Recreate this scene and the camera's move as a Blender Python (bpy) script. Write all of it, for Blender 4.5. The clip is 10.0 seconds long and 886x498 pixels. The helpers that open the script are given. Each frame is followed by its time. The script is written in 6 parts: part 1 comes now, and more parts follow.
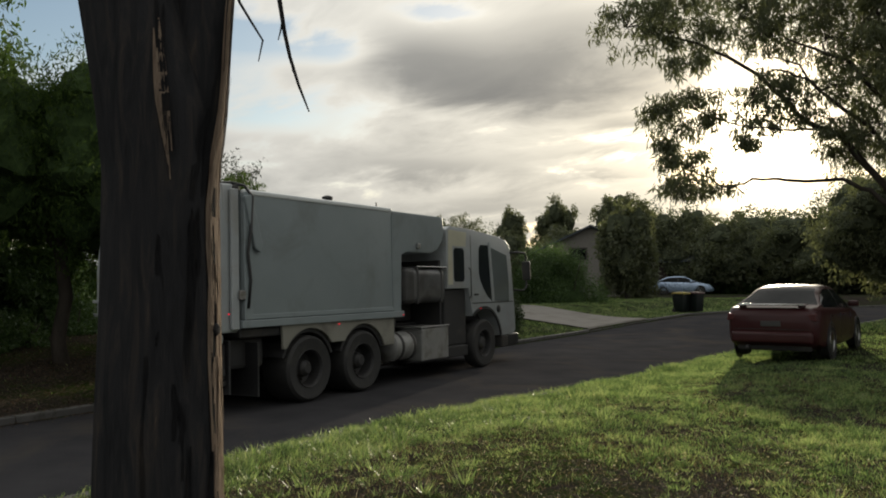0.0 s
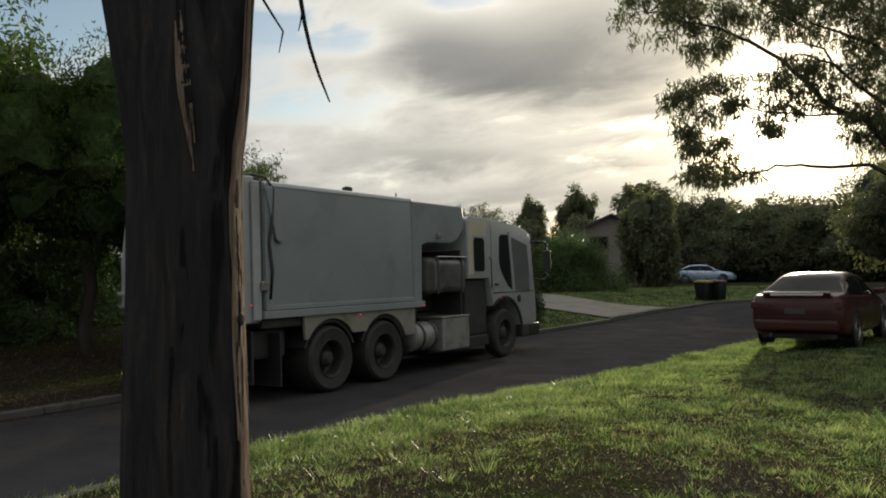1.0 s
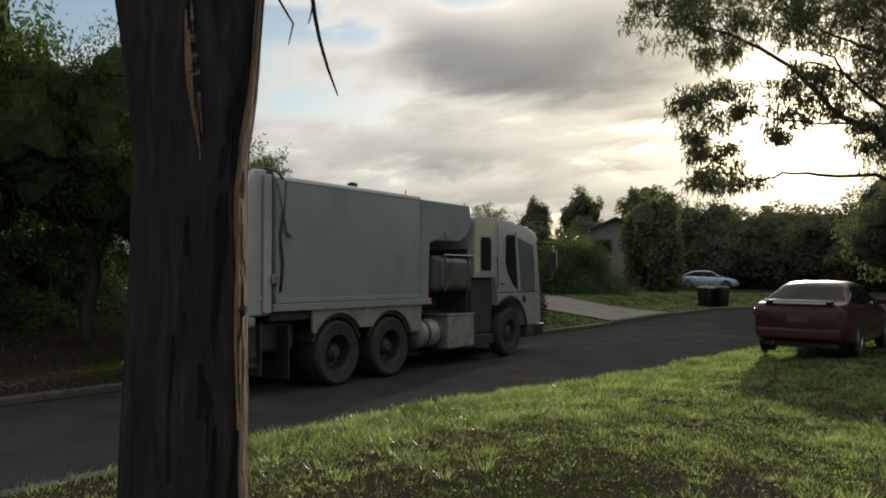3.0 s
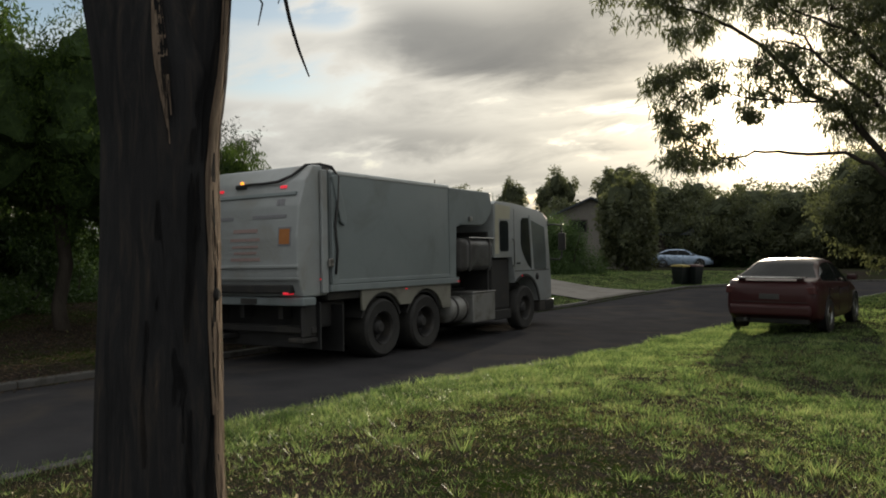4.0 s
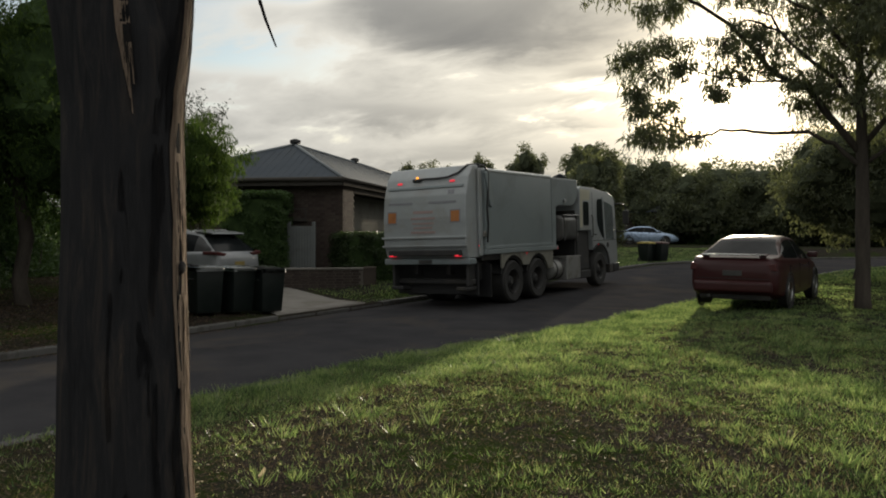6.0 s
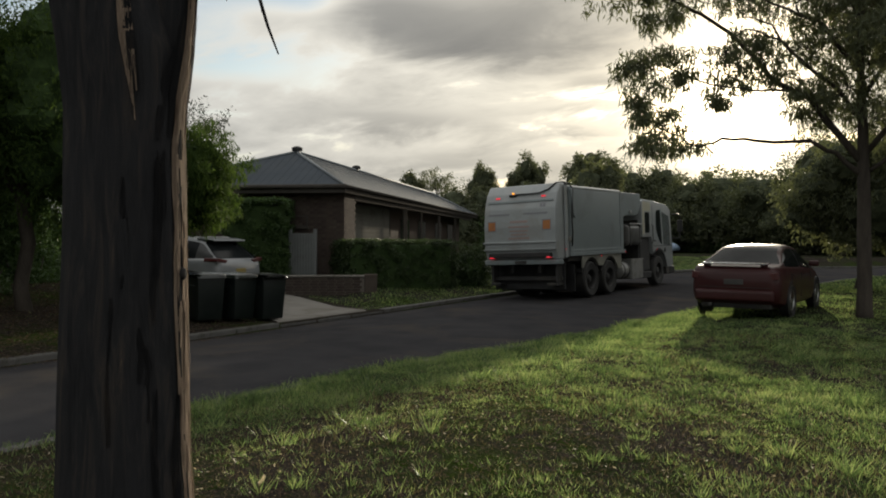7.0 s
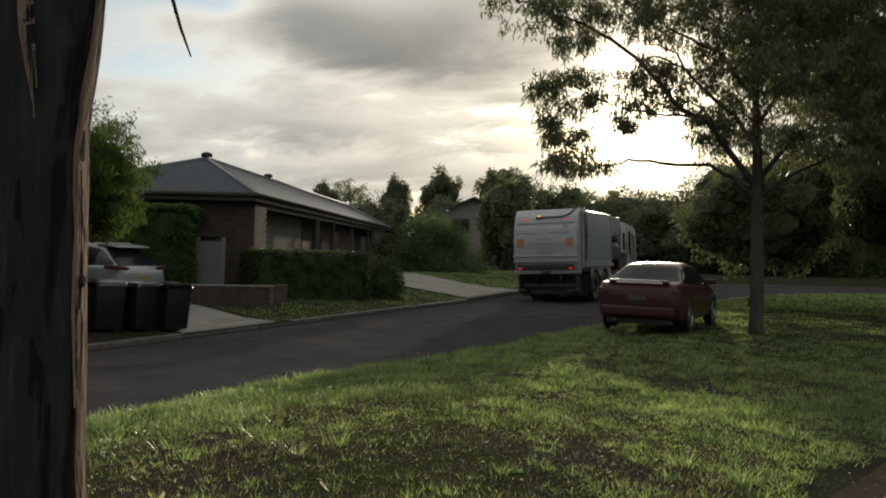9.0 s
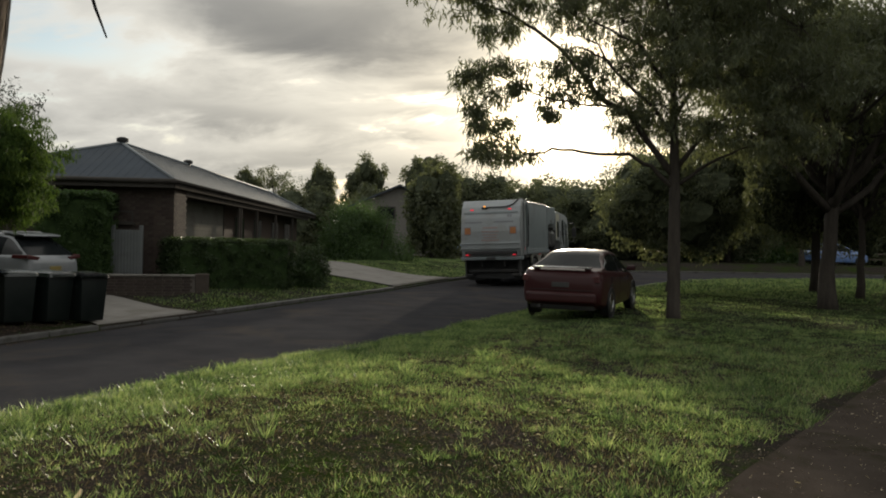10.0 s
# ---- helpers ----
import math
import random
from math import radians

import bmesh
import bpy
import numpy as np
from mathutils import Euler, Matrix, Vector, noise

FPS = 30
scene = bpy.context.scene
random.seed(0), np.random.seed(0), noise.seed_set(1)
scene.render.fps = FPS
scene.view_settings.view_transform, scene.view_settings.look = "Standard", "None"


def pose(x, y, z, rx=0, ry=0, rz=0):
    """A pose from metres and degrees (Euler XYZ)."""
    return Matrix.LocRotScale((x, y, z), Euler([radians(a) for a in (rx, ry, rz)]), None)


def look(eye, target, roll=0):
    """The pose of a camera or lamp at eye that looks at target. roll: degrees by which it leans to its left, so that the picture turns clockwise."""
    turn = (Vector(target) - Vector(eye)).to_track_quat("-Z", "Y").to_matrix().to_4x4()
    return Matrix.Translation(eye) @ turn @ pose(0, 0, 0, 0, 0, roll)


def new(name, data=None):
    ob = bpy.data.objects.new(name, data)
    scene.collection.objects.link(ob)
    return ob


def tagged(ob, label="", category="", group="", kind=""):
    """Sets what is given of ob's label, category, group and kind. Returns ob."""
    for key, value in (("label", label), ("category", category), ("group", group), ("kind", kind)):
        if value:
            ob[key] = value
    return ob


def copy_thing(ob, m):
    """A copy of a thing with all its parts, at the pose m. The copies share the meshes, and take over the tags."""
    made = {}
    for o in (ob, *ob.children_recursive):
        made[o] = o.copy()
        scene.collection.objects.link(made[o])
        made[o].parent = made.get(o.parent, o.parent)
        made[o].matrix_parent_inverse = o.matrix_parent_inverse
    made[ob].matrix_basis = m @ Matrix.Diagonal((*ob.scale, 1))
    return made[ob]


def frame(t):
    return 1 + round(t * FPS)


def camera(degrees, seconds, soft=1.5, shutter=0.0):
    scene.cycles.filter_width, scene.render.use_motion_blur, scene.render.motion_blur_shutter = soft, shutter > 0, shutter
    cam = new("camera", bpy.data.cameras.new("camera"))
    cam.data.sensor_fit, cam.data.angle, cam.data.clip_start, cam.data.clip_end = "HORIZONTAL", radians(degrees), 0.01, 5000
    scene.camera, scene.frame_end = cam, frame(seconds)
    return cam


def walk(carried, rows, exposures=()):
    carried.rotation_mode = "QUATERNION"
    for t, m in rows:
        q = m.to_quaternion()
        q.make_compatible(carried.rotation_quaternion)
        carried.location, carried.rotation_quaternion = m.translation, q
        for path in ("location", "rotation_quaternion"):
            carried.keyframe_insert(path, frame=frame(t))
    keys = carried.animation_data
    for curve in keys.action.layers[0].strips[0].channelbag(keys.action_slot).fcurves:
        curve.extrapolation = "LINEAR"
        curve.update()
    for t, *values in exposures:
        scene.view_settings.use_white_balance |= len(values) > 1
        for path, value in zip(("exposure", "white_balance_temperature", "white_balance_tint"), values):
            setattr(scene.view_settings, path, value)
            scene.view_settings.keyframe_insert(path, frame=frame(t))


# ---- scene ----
cam = camera(60.0, 10.0, soft=1.9)
# seconds, eye, yaw, pitch, lean
ROWS = [
    (0.0, -0.0000, -0.0000, 1.6000, 31.629, 2.709, 0.688),
    (0.5, -0.0030, -0.0015, 1.5907, 32.457, 2.101, 0.983),
    (1.0, -0.0065, -0.0041, 1.5967, 33.125, 1.995, 1.083),
    (1.5, -0.0050, -0.0034, 1.6003, 33.761, 2.242, 0.882),
    (2.0, -0.0098, -0.0069, 1.6039, 34.351, 2.462, 0.385),
    (2.5, -0.0095, -0.0062, 1.5941, 34.089, 2.276, -0.385),
    (4.0, -0.0002, 0.0001, 1.5845, 31.608, 0.553, 0.227),
    (4.5, 0.0026, 0.0015, 1.5849, 30.826, -0.139, 0.201),
    (5.0, 0.0040, 0.0021, 1.5792, 30.216, -0.609, 0.092),
    (5.5, 0.0040, 0.0019, 1.5800, 29.848, -0.925, 0.058),
    (6.0, 0.0023, 0.0007, 1.5761, 29.287, -1.241, -0.104),
    (7.5, 0.0030, 0.0016, 1.5721, 29.400, -0.400, -0.400),
    (8.0, -0.0036, -0.0022, 1.5682, 28.531, -0.403, -0.806),
    (8.5, 0.0026, 0.0012, 1.5708, 25.544, -0.098, -1.402),
    (9.0, -0.0030, -0.0011, 1.5736, 22.862, 0.379, -1.552),
    (9.5, -0.0118, -0.0044, 1.5751, 21.051, 0.222, -1.625),
    (10.0, -0.0121, -0.0039, 1.5752, 17.333, -0.395, -1.376),
]
walk(cam, [(t, pose(x, y, z, 90 + pitch, lean, yaw)) for t, x, y, z, yaw, pitch, lean in ROWS])

# ---- light ----
SUN_AZ, SUN_EL = -9.0, 9.8          # degrees from +y towards +x, and above the horizon
sun_way = Vector((math.sin(radians(SUN_AZ)) * math.cos(radians(SUN_EL)), math.cos(radians(SUN_AZ)) * math.cos(radians(SUN_EL)), math.sin(radians(SUN_EL))))
scene.view_settings.exposure = 0.0

sun_data = bpy.data.lights.new("sun", "SUN")
sun_data.energy, sun_data.angle, sun_data.color = 5.0, radians(1.2), (1.0, 0.88, 0.68)
sun = new("sun", sun_data)
sun.matrix_world = look(sun_way * 60, (0, 0, 0))


class Nodes:
    """Short hand for node trees."""

    def __init__(self, tree):
        self.tree = tree
        tree.nodes.clear()

    def add(self, kind, values=None, operation=None):
        node = self.tree.nodes.new(kind)
        if operation:
            node.operation = operation
        for key, value in (values or {}).items():
            self.put(node, key, value)
        return node

    def put(self, node, key, value):
        socket = node.inputs[key]
        if isinstance(value, bpy.types.NodeSocket):
            self.tree.links.new(value, socket)
        else:
            socket.default_value = value

    def math(self, op, a, b=0.0, c=0.0):
        node = self.add("ShaderNodeMath", operation=op)
        for i, v in enumerate((a, b, c)):
            self.put(node, i, v)
        return node.outputs[0]

    def noise(self, vector, scale, detail=4.0, rough=0.55, distortion=0.0):
        node = self.add("ShaderNodeTexNoise", {"Scale": scale, "Detail": detail, "Roughness": rough, "Distortion": distortion})
        if vector is not None:
            self.put(node, "Vector", vector)
        return node.outputs[0]

    def ramp(self, factor, *stops):
        node = self.add("ShaderNodeValToRGB", {"Fac": factor})
        e = node.color_ramp.elements
        while len(e) < len(stops):
            e.new(0.5)
        for el, (p, c) in zip(e, stops):
            el.position, el.color = p, (*c, 1) if isinstance(c, tuple) else (c, c, c, 1)
        return node.outputs[0]

    def mix(self, factor, a, b, blend="MIX"):
        node = self.add("ShaderNodeMix")
        node.data_type, node.blend_type = "RGBA", blend
        for key, v in ((0, factor), (6, a), (7, b)):
            self.put(node, key, (*v, 1) if isinstance(v, tuple) and len(v) == 3 else v)
        return node.outputs[2]


BANKS = [(-0.446, 0.261, 0.168, 0.04, 0.24, -0.1), (-0.485, 0.245, 0.086, 0.021, 0.12, -0.06), (-0.35, 0.306, 0.132, 0.04, 0.2, -0.05), (-0.591, 0.3, 0.081, 0.03, 0.12, -0.1), (-0.565, 0.15, 0.122, 0.017, 0.13, -0.03),
         (-0.33, 0.195, 0.048, 0.011, 0.17, 0), (-0.349, 0.165, 0.056, 0.006, 0.1, 0), (-0.354, 0.14, 0.036, 0.004, 0.08, 0), (-0.436, 0.092, 0.163, 0.02, 0.12, 0), (-0.712, 0.306, 0.061, 0.02, -0.17, -0.1),
         (-0.561, 0.349, 0.046, 0.012, -0.2, 0), (-0.775, 0.212, 0.076, 0.013, -0.12, 0), (-0.807, 0.318, 0.046, 0.032, -0.17, 0),
         (-1.05, 0.38, 0.18, 0.16, -0.2, 0.0)]


def make_world():
    """A morning sky: thin broken cloud lit from behind by a low sun."""
    world = bpy.data.worlds.new("sky")
    scene.world = world
    world.use_nodes = True
    n = Nodes(world.node_tree)
    sky = n.add("ShaderNodeTexSky")
    sky.sky_type, sky.sun_disc = "NISHITA", False
    sky.sun_elevation, sky.sun_rotation = radians(SUN_EL), radians(SUN_AZ)
    way = n.add("ShaderNodeTexCoord").outputs["Generated"]
    xyz = n.add("ShaderNodeSeparateXYZ", {0: way})
    up = n.math("ADD", n.math("MAXIMUM", xyz.outputs[2], 0.0), 0.26)
    plan = n.add("ShaderNodeCombineXYZ", {0: n.math("DIVIDE", xyz.outputs[0], up), 1: n.math("DIVIDE", xyz.outputs[1], up), 2: 0.0}).outputs[0]
    turned = n.add("ShaderNodeMapping", {"Vector": plan, "Location": (0.35, 0.2, 0.0), "Rotation": (0, 0, radians(-18)), "Scale": (1.1, 1.7, 1.0)}).outputs[0]
    broad = n.noise(turned, 0.85, 3.0, 0.5, 0.3)
    fine = n.noise(turned, 2.6, 7.0, 0.58, 0.35)
    # cloud banks and gaps: bearing, height, half width, half height (radians), weight
    bearing = n.math("ADD", n.math("ARCTAN2", xyz.outputs[0], xyz.outputs[1]), n.math("MULTIPLY", n.math("SUBTRACT", broad, 0.5), 0.22))
    height = n.math("ADD", n.math("ARCSINE", xyz.outputs[2]), n.math("MULTIPLY", n.math("SUBTRACT", fine, 0.5), 0.08))
    mass = n.math("ADD", n.math("MULTIPLY", broad, 0.24), n.math("ADD", n.math("MULTIPLY", fine, 0.40), 0.165))
    for u, v, a, c, w, tilt in BANKS:
        du = n.math("SUBTRACT", bearing, u)
        dv = n.math("SUBTRACT", n.math("SUBTRACT", height, v), n.math("MULTIPLY", du, tilt))
        du, dv = n.math("DIVIDE", du, a), n.math("DIVIDE", dv, c)
        away = n.math("ADD", n.math("MULTIPLY", du, du), n.math("MULTIPLY", dv, dv))
        mass = n.math("ADD", mass, n.math("MULTIPLY", n.math("POWER", 2.718, n.math("MULTIPLY", away, -1.0)), w))
    cover = n.ramp(mass, (0.36, 0.0), (0.47, 1.0))
    thick = n.ramp(mass, (0.44, 0.0), (0.58, 0.46), (0.72, 0.80), (0.92, 1.0))
    sun_side = n.add("ShaderNodeVectorMath", {0: way, 1: tuple(sun_way)}, operation="DOT_PRODUCT").outputs["Value"]
    near_sun = n.math("MAXIMUM", sun_side, 0.0)
    fall = n.math("ADD", n.math("MULTIPLY", n.math("POWER", n.math("MULTIPLY", n.math("ADD", sun_side, 1.0), 0.5), 4.0), 0.20), 0.79)
    fall = n.math("MULTIPLY", fall, n.math("ADD", n.math("MULTIPLY", n.math("MAXIMUM", xyz.outputs[2], 0.0), 0.9), 0.80))
    wide = n.math("POWER", near_sun, 7.0)
    tight = n.math("POWER", near_sun, 70.0)
    disc = n.math("POWER", near_sun, 420.0)
    cloud = n.mix(thick, (0.76, 0.76, 0.725), (0.185, 0.193, 0.20))
    cloud = n.mix(1.0, cloud, n.add("ShaderNodeCombineXYZ", {0: fall, 1: fall, 2: fall}).outputs[0], "MULTIPLY")
    glow = n.mix(1.0, n.mix(1.0, n.mix(wide, (0.0, 0.0, 0.0), (0.32, 0.24, 0.10)), n.mix(tight, (0.0, 0.0, 0.0), (0.55, 0.44, 0.26)), "ADD"),
                 n.mix(disc, (0.0, 0.0, 0.0), (5.0, 4.2, 3.0)), "ADD")
    glow = n.mix(1.0, glow, n.mix(thick, (1.0, 1.0, 1.0), (0.22, 0.22, 0.24)), "MULTIPLY")
    cloud = n.mix(1.0, cloud, glow, "ADD")
    blue = n.mix(1.0, sky.outputs[0], (0.15, 0.15, 0.15), "MULTIPLY")
    both = n.mix(cover, blue, cloud)
    back = n.add("ShaderNodeBackground", {"Color": both, "Strength": 1.0})
    n.add("ShaderNodeOutputWorld", {"Surface": back.outputs[0]})


make_world()


# ---- materials ----
def surface(name, a, b, scale=6.0, rough=0.6, metal=0.0, bump=0.15, grain=70.0, coat=0.0, spread=0.12, dirt=None, dirt_scale=1.3,
            stretch=(1, 1, 1), vary=0.0, island=False, specular=0.5, dirt_from=0.5):
    """A painted, mineral or plastic surface: two colours in a fine and a broad pattern, uneven gloss and fine relief."""
    m = bpy.data.materials.new(name)
    m.use_nodes = True
    n = Nodes(m.node_tree)
    where = n.add("ShaderNodeMapping", {"Vector": n.add("ShaderNodeTexCoord").outputs["Object"], "Scale": stretch}).outputs[0]
    broad = n.noise(where, scale, 5.0)
    fine = n.noise(where, grain, 3.0, 0.6)
    colour = n.mix(n.ramp(n.math("ADD", n.math("MULTIPLY", broad, 0.65), n.math("MULTIPLY", fine, 0.35)), (0.32, 0.0), (0.68, 1.0)), a, b)
    if dirt:
        spots = n.ramp(n.noise(where, dirt_scale, 6.0, 0.65, 0.6), (dirt_from, 0.0), (dirt_from + 0.16, 1.0))
        colour = n.mix(spots, colour, dirt)
    if vary:
        r = n.add("ShaderNodeNewGeometry").outputs["Random Per Island"] if island else n.add("ShaderNodeObjectInfo").outputs["Random"]
        hsv = n.add("ShaderNodeHueSaturation", {"Color": colour, "Value": n.math("ADD", n.math("MULTIPLY", r, 2 * vary), 1 - vary), "Hue": n.math("ADD", n.math("MULTIPLY", r, 0.03), 0.485)})
        colour = hsv.outputs[0]
    gloss = n.math("ADD", n.math("MULTIPLY", broad, 2 * spread), rough - spread)
    high = n.math("ADD", n.math("MULTIPLY", fine, 0.6), n.math("MULTIPLY", broad, 0.4))
    relief = n.add("ShaderNodeBump", {"Strength": bump, "Distance": 0.01, "Height": high}).outputs[0]
    bsdf = n.add("ShaderNodeBsdfPrincipled", {"Base Color": colour, "Roughness": gloss, "Metallic": metal, "Normal": relief, "Coat Weight": coat, "Specular IOR Level": specular})
    n.add("ShaderNodeOutputMaterial", {"Surface": bsdf.outputs[0]})
    return m


def leafage(name, a, b, clear=0.4, rough=0.45, specular=0.3):
    """Leaves: each differs a little, and the light shines through them."""
    m = bpy.data.materials.new(name)
    m.use_nodes = True
    n = Nodes(m.node_tree)
    r = n.add("ShaderNodeNewGeometry").outputs["Random Per Island"]
    spot = n.noise(n.add("ShaderNodeTexCoord").outputs["Object"], 0.9, 3.0)
    colour = n.mix(n.math("ADD", n.math("MULTIPLY", r, 0.6), n.math("MULTIPLY", spot, 0.5)), a, b)
    front = n.add("ShaderNodeBsdfPrincipled", {"Base Color": colour, "Roughness": rough, "Specular IOR Level": specular})
    shine = n.add("ShaderNodeBsdfTranslucent", {"Color": n.mix(1.0, colour, (1.4, 1.4, 0.9), "MULTIPLY")})
    both = n.add("ShaderNodeMixShader", {0: clear, 1: front.outputs[0], 2: shine.outputs[0]})
    n.add("ShaderNodeOutputMaterial", {"Surface": both.outputs[0]})
    return m


def grass_material():
    """Grass blades, each its own: dark, olive and yellowed ones, in drifts a step or two across."""
    m = bpy.data.materials.new("grass_blade")
    m.use_nodes = True
    n = Nodes(m.node_tree)
    r = n.add("ShaderNodeNewGeometry").outputs["Random Per Island"]
    where = n.add("ShaderNodeTexCoord").outputs["Object"]
    drift = n.noise(where, 1.6, 4.0, 0.6)
    pick = n.math("ADD", n.math("MULTIPLY", r, 0.62), n.math("MULTIPLY", n.math("SUBTRACT", drift, 0.5), 1.1))
    colour = n.ramp(pick, (0.0, (0.016, 0.032, 0.013)), (0.25, (0.078, 0.132, 0.053)), (0.52, (0.190, 0.255, 0.112)), (0.85, (0.33, 0.335, 0.20)))
    front = n.add("ShaderNodeBsdfPrincipled", {"Base Color": colour, "Roughness": 0.36, "Specular IOR Level": 0.5})
    shine = n.add("ShaderNodeBsdfTranslucent", {"Color": n.mix(1.0, colour, (1.80, 1.74, 1.16), "MULTIPLY")})
    both = n.add("ShaderNodeMixShader", {0: 0.62, 1: front.outputs[0], 2: shine.outputs[0]})
    n.add("ShaderNodeOutputMaterial", {"Surface": both.outputs[0]})
    return m


def glass(name, tint, rough=0.03):
    m = bpy.data.materials.new(name)
    m.use_nodes = True
    n = Nodes(m.node_tree)
    where = n.add("ShaderNodeTexCoord").outputs["Object"]
    film = n.ramp(n.noise(where, 5.0, 4.0), (0.35, rough), (0.7, rough + 0.09))
    bsdf = n.add("ShaderNodeBsdfPrincipled", {"Base Color": (*tint, 1), "Roughness": film, "Transmission Weight": 0.75, "IOR": 1.45})
    n.add("ShaderNodeOutputMaterial", {"Surface": bsdf.outputs[0]})
    return m


def lamp_glow(name, colour, strength):
    m = bpy.data.materials.new(name)
    m.use_nodes = True
    n = Nodes(m.node_tree)
    bsdf = n.add("ShaderNodeBsdfPrincipled", {"Base Color": (*colour, 1), "Roughness": 0.2, "Emission Color": (*colour, 1), "Emission Strength": strength})
    n.add("ShaderNodeOutputMaterial", {"Surface": bsdf.outputs[0]})
    return m


def bark_material():
    """Grey-brown gum bark in long strips, with paler streaks and dark cracks."""
    m = bpy.data.materials.new("gum_bark")
    m.use_nodes = True
    n = Nodes(m.node_tree)
    where = n.add("ShaderNodeTexCoord").outputs["Object"]
    long = n.add("ShaderNodeMapping", {"Vector": where, "Scale": (1, 1, 0.12)}).outputs[0]
    strip = n.noise(long, 22.0, 8.0, 0.66, 0.7)
    fine = n.noise(long, 120.0, 6.0, 0.7)
    patch = n.noise(n.add("ShaderNodeMapping", {"Vector": where, "Scale": (1, 1, 0.4)}).outputs[0], 3.2, 4.0, 0.6, 0.5)
    colour = n.ramp(strip, (0.30, (0.012, 0.0125, 0.0145)), (0.50, (0.026, 0.0265, 0.029)), (0.63, (0.055, 0.047, 0.042)), (0.78, (0.17, 0.12, 0.085)))
    colour = n.mix(n.ramp(patch, (0.45, 0.0), (0.62, 0.7)), colour, (0.030, 0.030, 0.033))
    colour = n.mix(n.math("MULTIPLY", fine, 0.5), colour, (0.034, 0.033, 0.033))
    high = n.math("ADD", n.math("MULTIPLY", strip, 0.7), n.math("MULTIPLY", fine, 0.35))
    relief = n.add("ShaderNodeBump", {"Strength": 1.0, "Distance": 0.03, "Height": high}).outputs[0]
    bsdf = n.add("ShaderNodeBsdfPrincipled", {"Base Color": colour, "Roughness": 0.9, "Normal": relief, "Specular IOR Level": 0.06})
    n.add("ShaderNodeOutputMaterial", {"Surface": bsdf.outputs[0]})
    return m


def soil_material():
    """Verge soil: brown earth and mulch between the grass, greener away from the bare patches."""
    m = bpy.data.materials.new("verge_soil")
    m.use_nodes = True
    n = Nodes(m.node_tree)
    where = n.add("ShaderNodeTexCoord").outputs["Object"]
    broad = n.noise(where, 0.55, 5.0, 0.6)
    mid = n.noise(where, 6.0, 6.0, 0.65)
    fine = n.noise(where, 55.0, 4.0, 0.7)
    earth = n.ramp(fine, (0.3, (0.013, 0.0115, 0.010)), (0.55, (0.038, 0.033, 0.028)), (0.75, (0.11, 0.094, 0.078)))
    turf = n.ramp(fine, (0.3, (0.014, 0.024, 0.006)), (0.6, (0.035, 0.055, 0.012)), (0.8, (0.075, 0.085, 0.028)))
    colour = n.mix(n.ramp(n.math("ADD", n.math("MULTIPLY", broad, 0.6), n.math("MULTIPLY", mid, 0.4)), (0.47, 0.0), (0.60, 1.0)), earth, turf)
    relief = n.add("ShaderNodeBump", {"Strength": 0.9, "Distance": 0.03, "Height": n.math("ADD", mid, fine)}).outputs[0]
    bsdf = n.add("ShaderNodeBsdfPrincipled", {"Base Color": colour, "Roughness": 1.0, "Normal": relief, "Specular IOR Level": 0.0})
    n.add("ShaderNodeOutputMaterial", {"Surface": bsdf.outputs[0]})
    return m


SOIL = soil_material()
BARK = bark_material()
BARK_TORN = surface("torn_inner_bark", (0.17, 0.125, 0.095), (0.40, 0.31, 0.235), 30, 0.85, bump=0.8, grain=160, stretch=(1, 1, 0.12), specular=0.1)
BARK_FAR = surface("grey_bark", (0.034, 0.030, 0.026), (0.078, 0.066, 0.055), 9, 0.85, bump=0.7, stretch=(1, 1, 0.2), specular=0.1)
ASPHALT = surface("asphalt", (0.033, 0.0325, 0.035), (0.053, 0.0515, 0.054), 1.2, 0.86, bump=0.7, grain=130, dirt=(0.060, 0.054, 0.050), dirt_scale=0.5, specular=0.0, spread=0.03)
CONCRETE = surface("concrete", (0.155, 0.146, 0.132), (0.215, 0.2, 0.183), 2.0, 0.9, bump=0.3, grain=90, dirt=(0.13, 0.118, 0.10), dirt_scale=1.1, specular=0.15)
KERB = surface("kerb_concrete", (0.055, 0.0535, 0.051), (0.10, 0.096, 0.090), 3.0, 0.9, bump=0.6, grain=80, dirt=(0.03, 0.026, 0.02), dirt_scale=2.0, vary=0.08)
KERB_LOW = surface("dark_low_kerb_concrete", (0.040, 0.039, 0.038), (0.075, 0.072, 0.068), 3.0, 0.9, bump=0.6, grain=80, dirt=(0.03, 0.028, 0.026), dirt_scale=2.0)
# darkened to make up for sun that should miss the house's side
BRICK = surface("brown_brick", (0.050, 0.041, 0.036), (0.080, 0.064, 0.056), 9, 0.9, bump=0.5, grain=120, vary=0.2, specular=0.04)
MORTAR = surface("mortar", (0.13, 0.115, 0.10), (0.18, 0.16, 0.14), 8, 0.9, bump=0.4)
ROOF = surface("grey_steel_roof", (0.052, 0.061, 0.073), (0.070, 0.081, 0.095), 1.5, 0.85, bump=0.08, dirt=(0.068, 0.076, 0.084), dirt_scale=0.7, specular=0.12)
TRIM = surface("brown_trim_paint", (0.06, 0.055, 0.05), (0.085, 0.077, 0.07), 4, 0.9, bump=0.1, specular=0.0)
# pale cream with the shade of the eave side put into its colour
SHUTTER = surface("shaded_cream_shutter", (0.15, 0.145, 0.13), (0.185, 0.178, 0.16), 3, 0.9, bump=0.08, dirt=(0.13, 0.125, 0.11), specular=0.0)
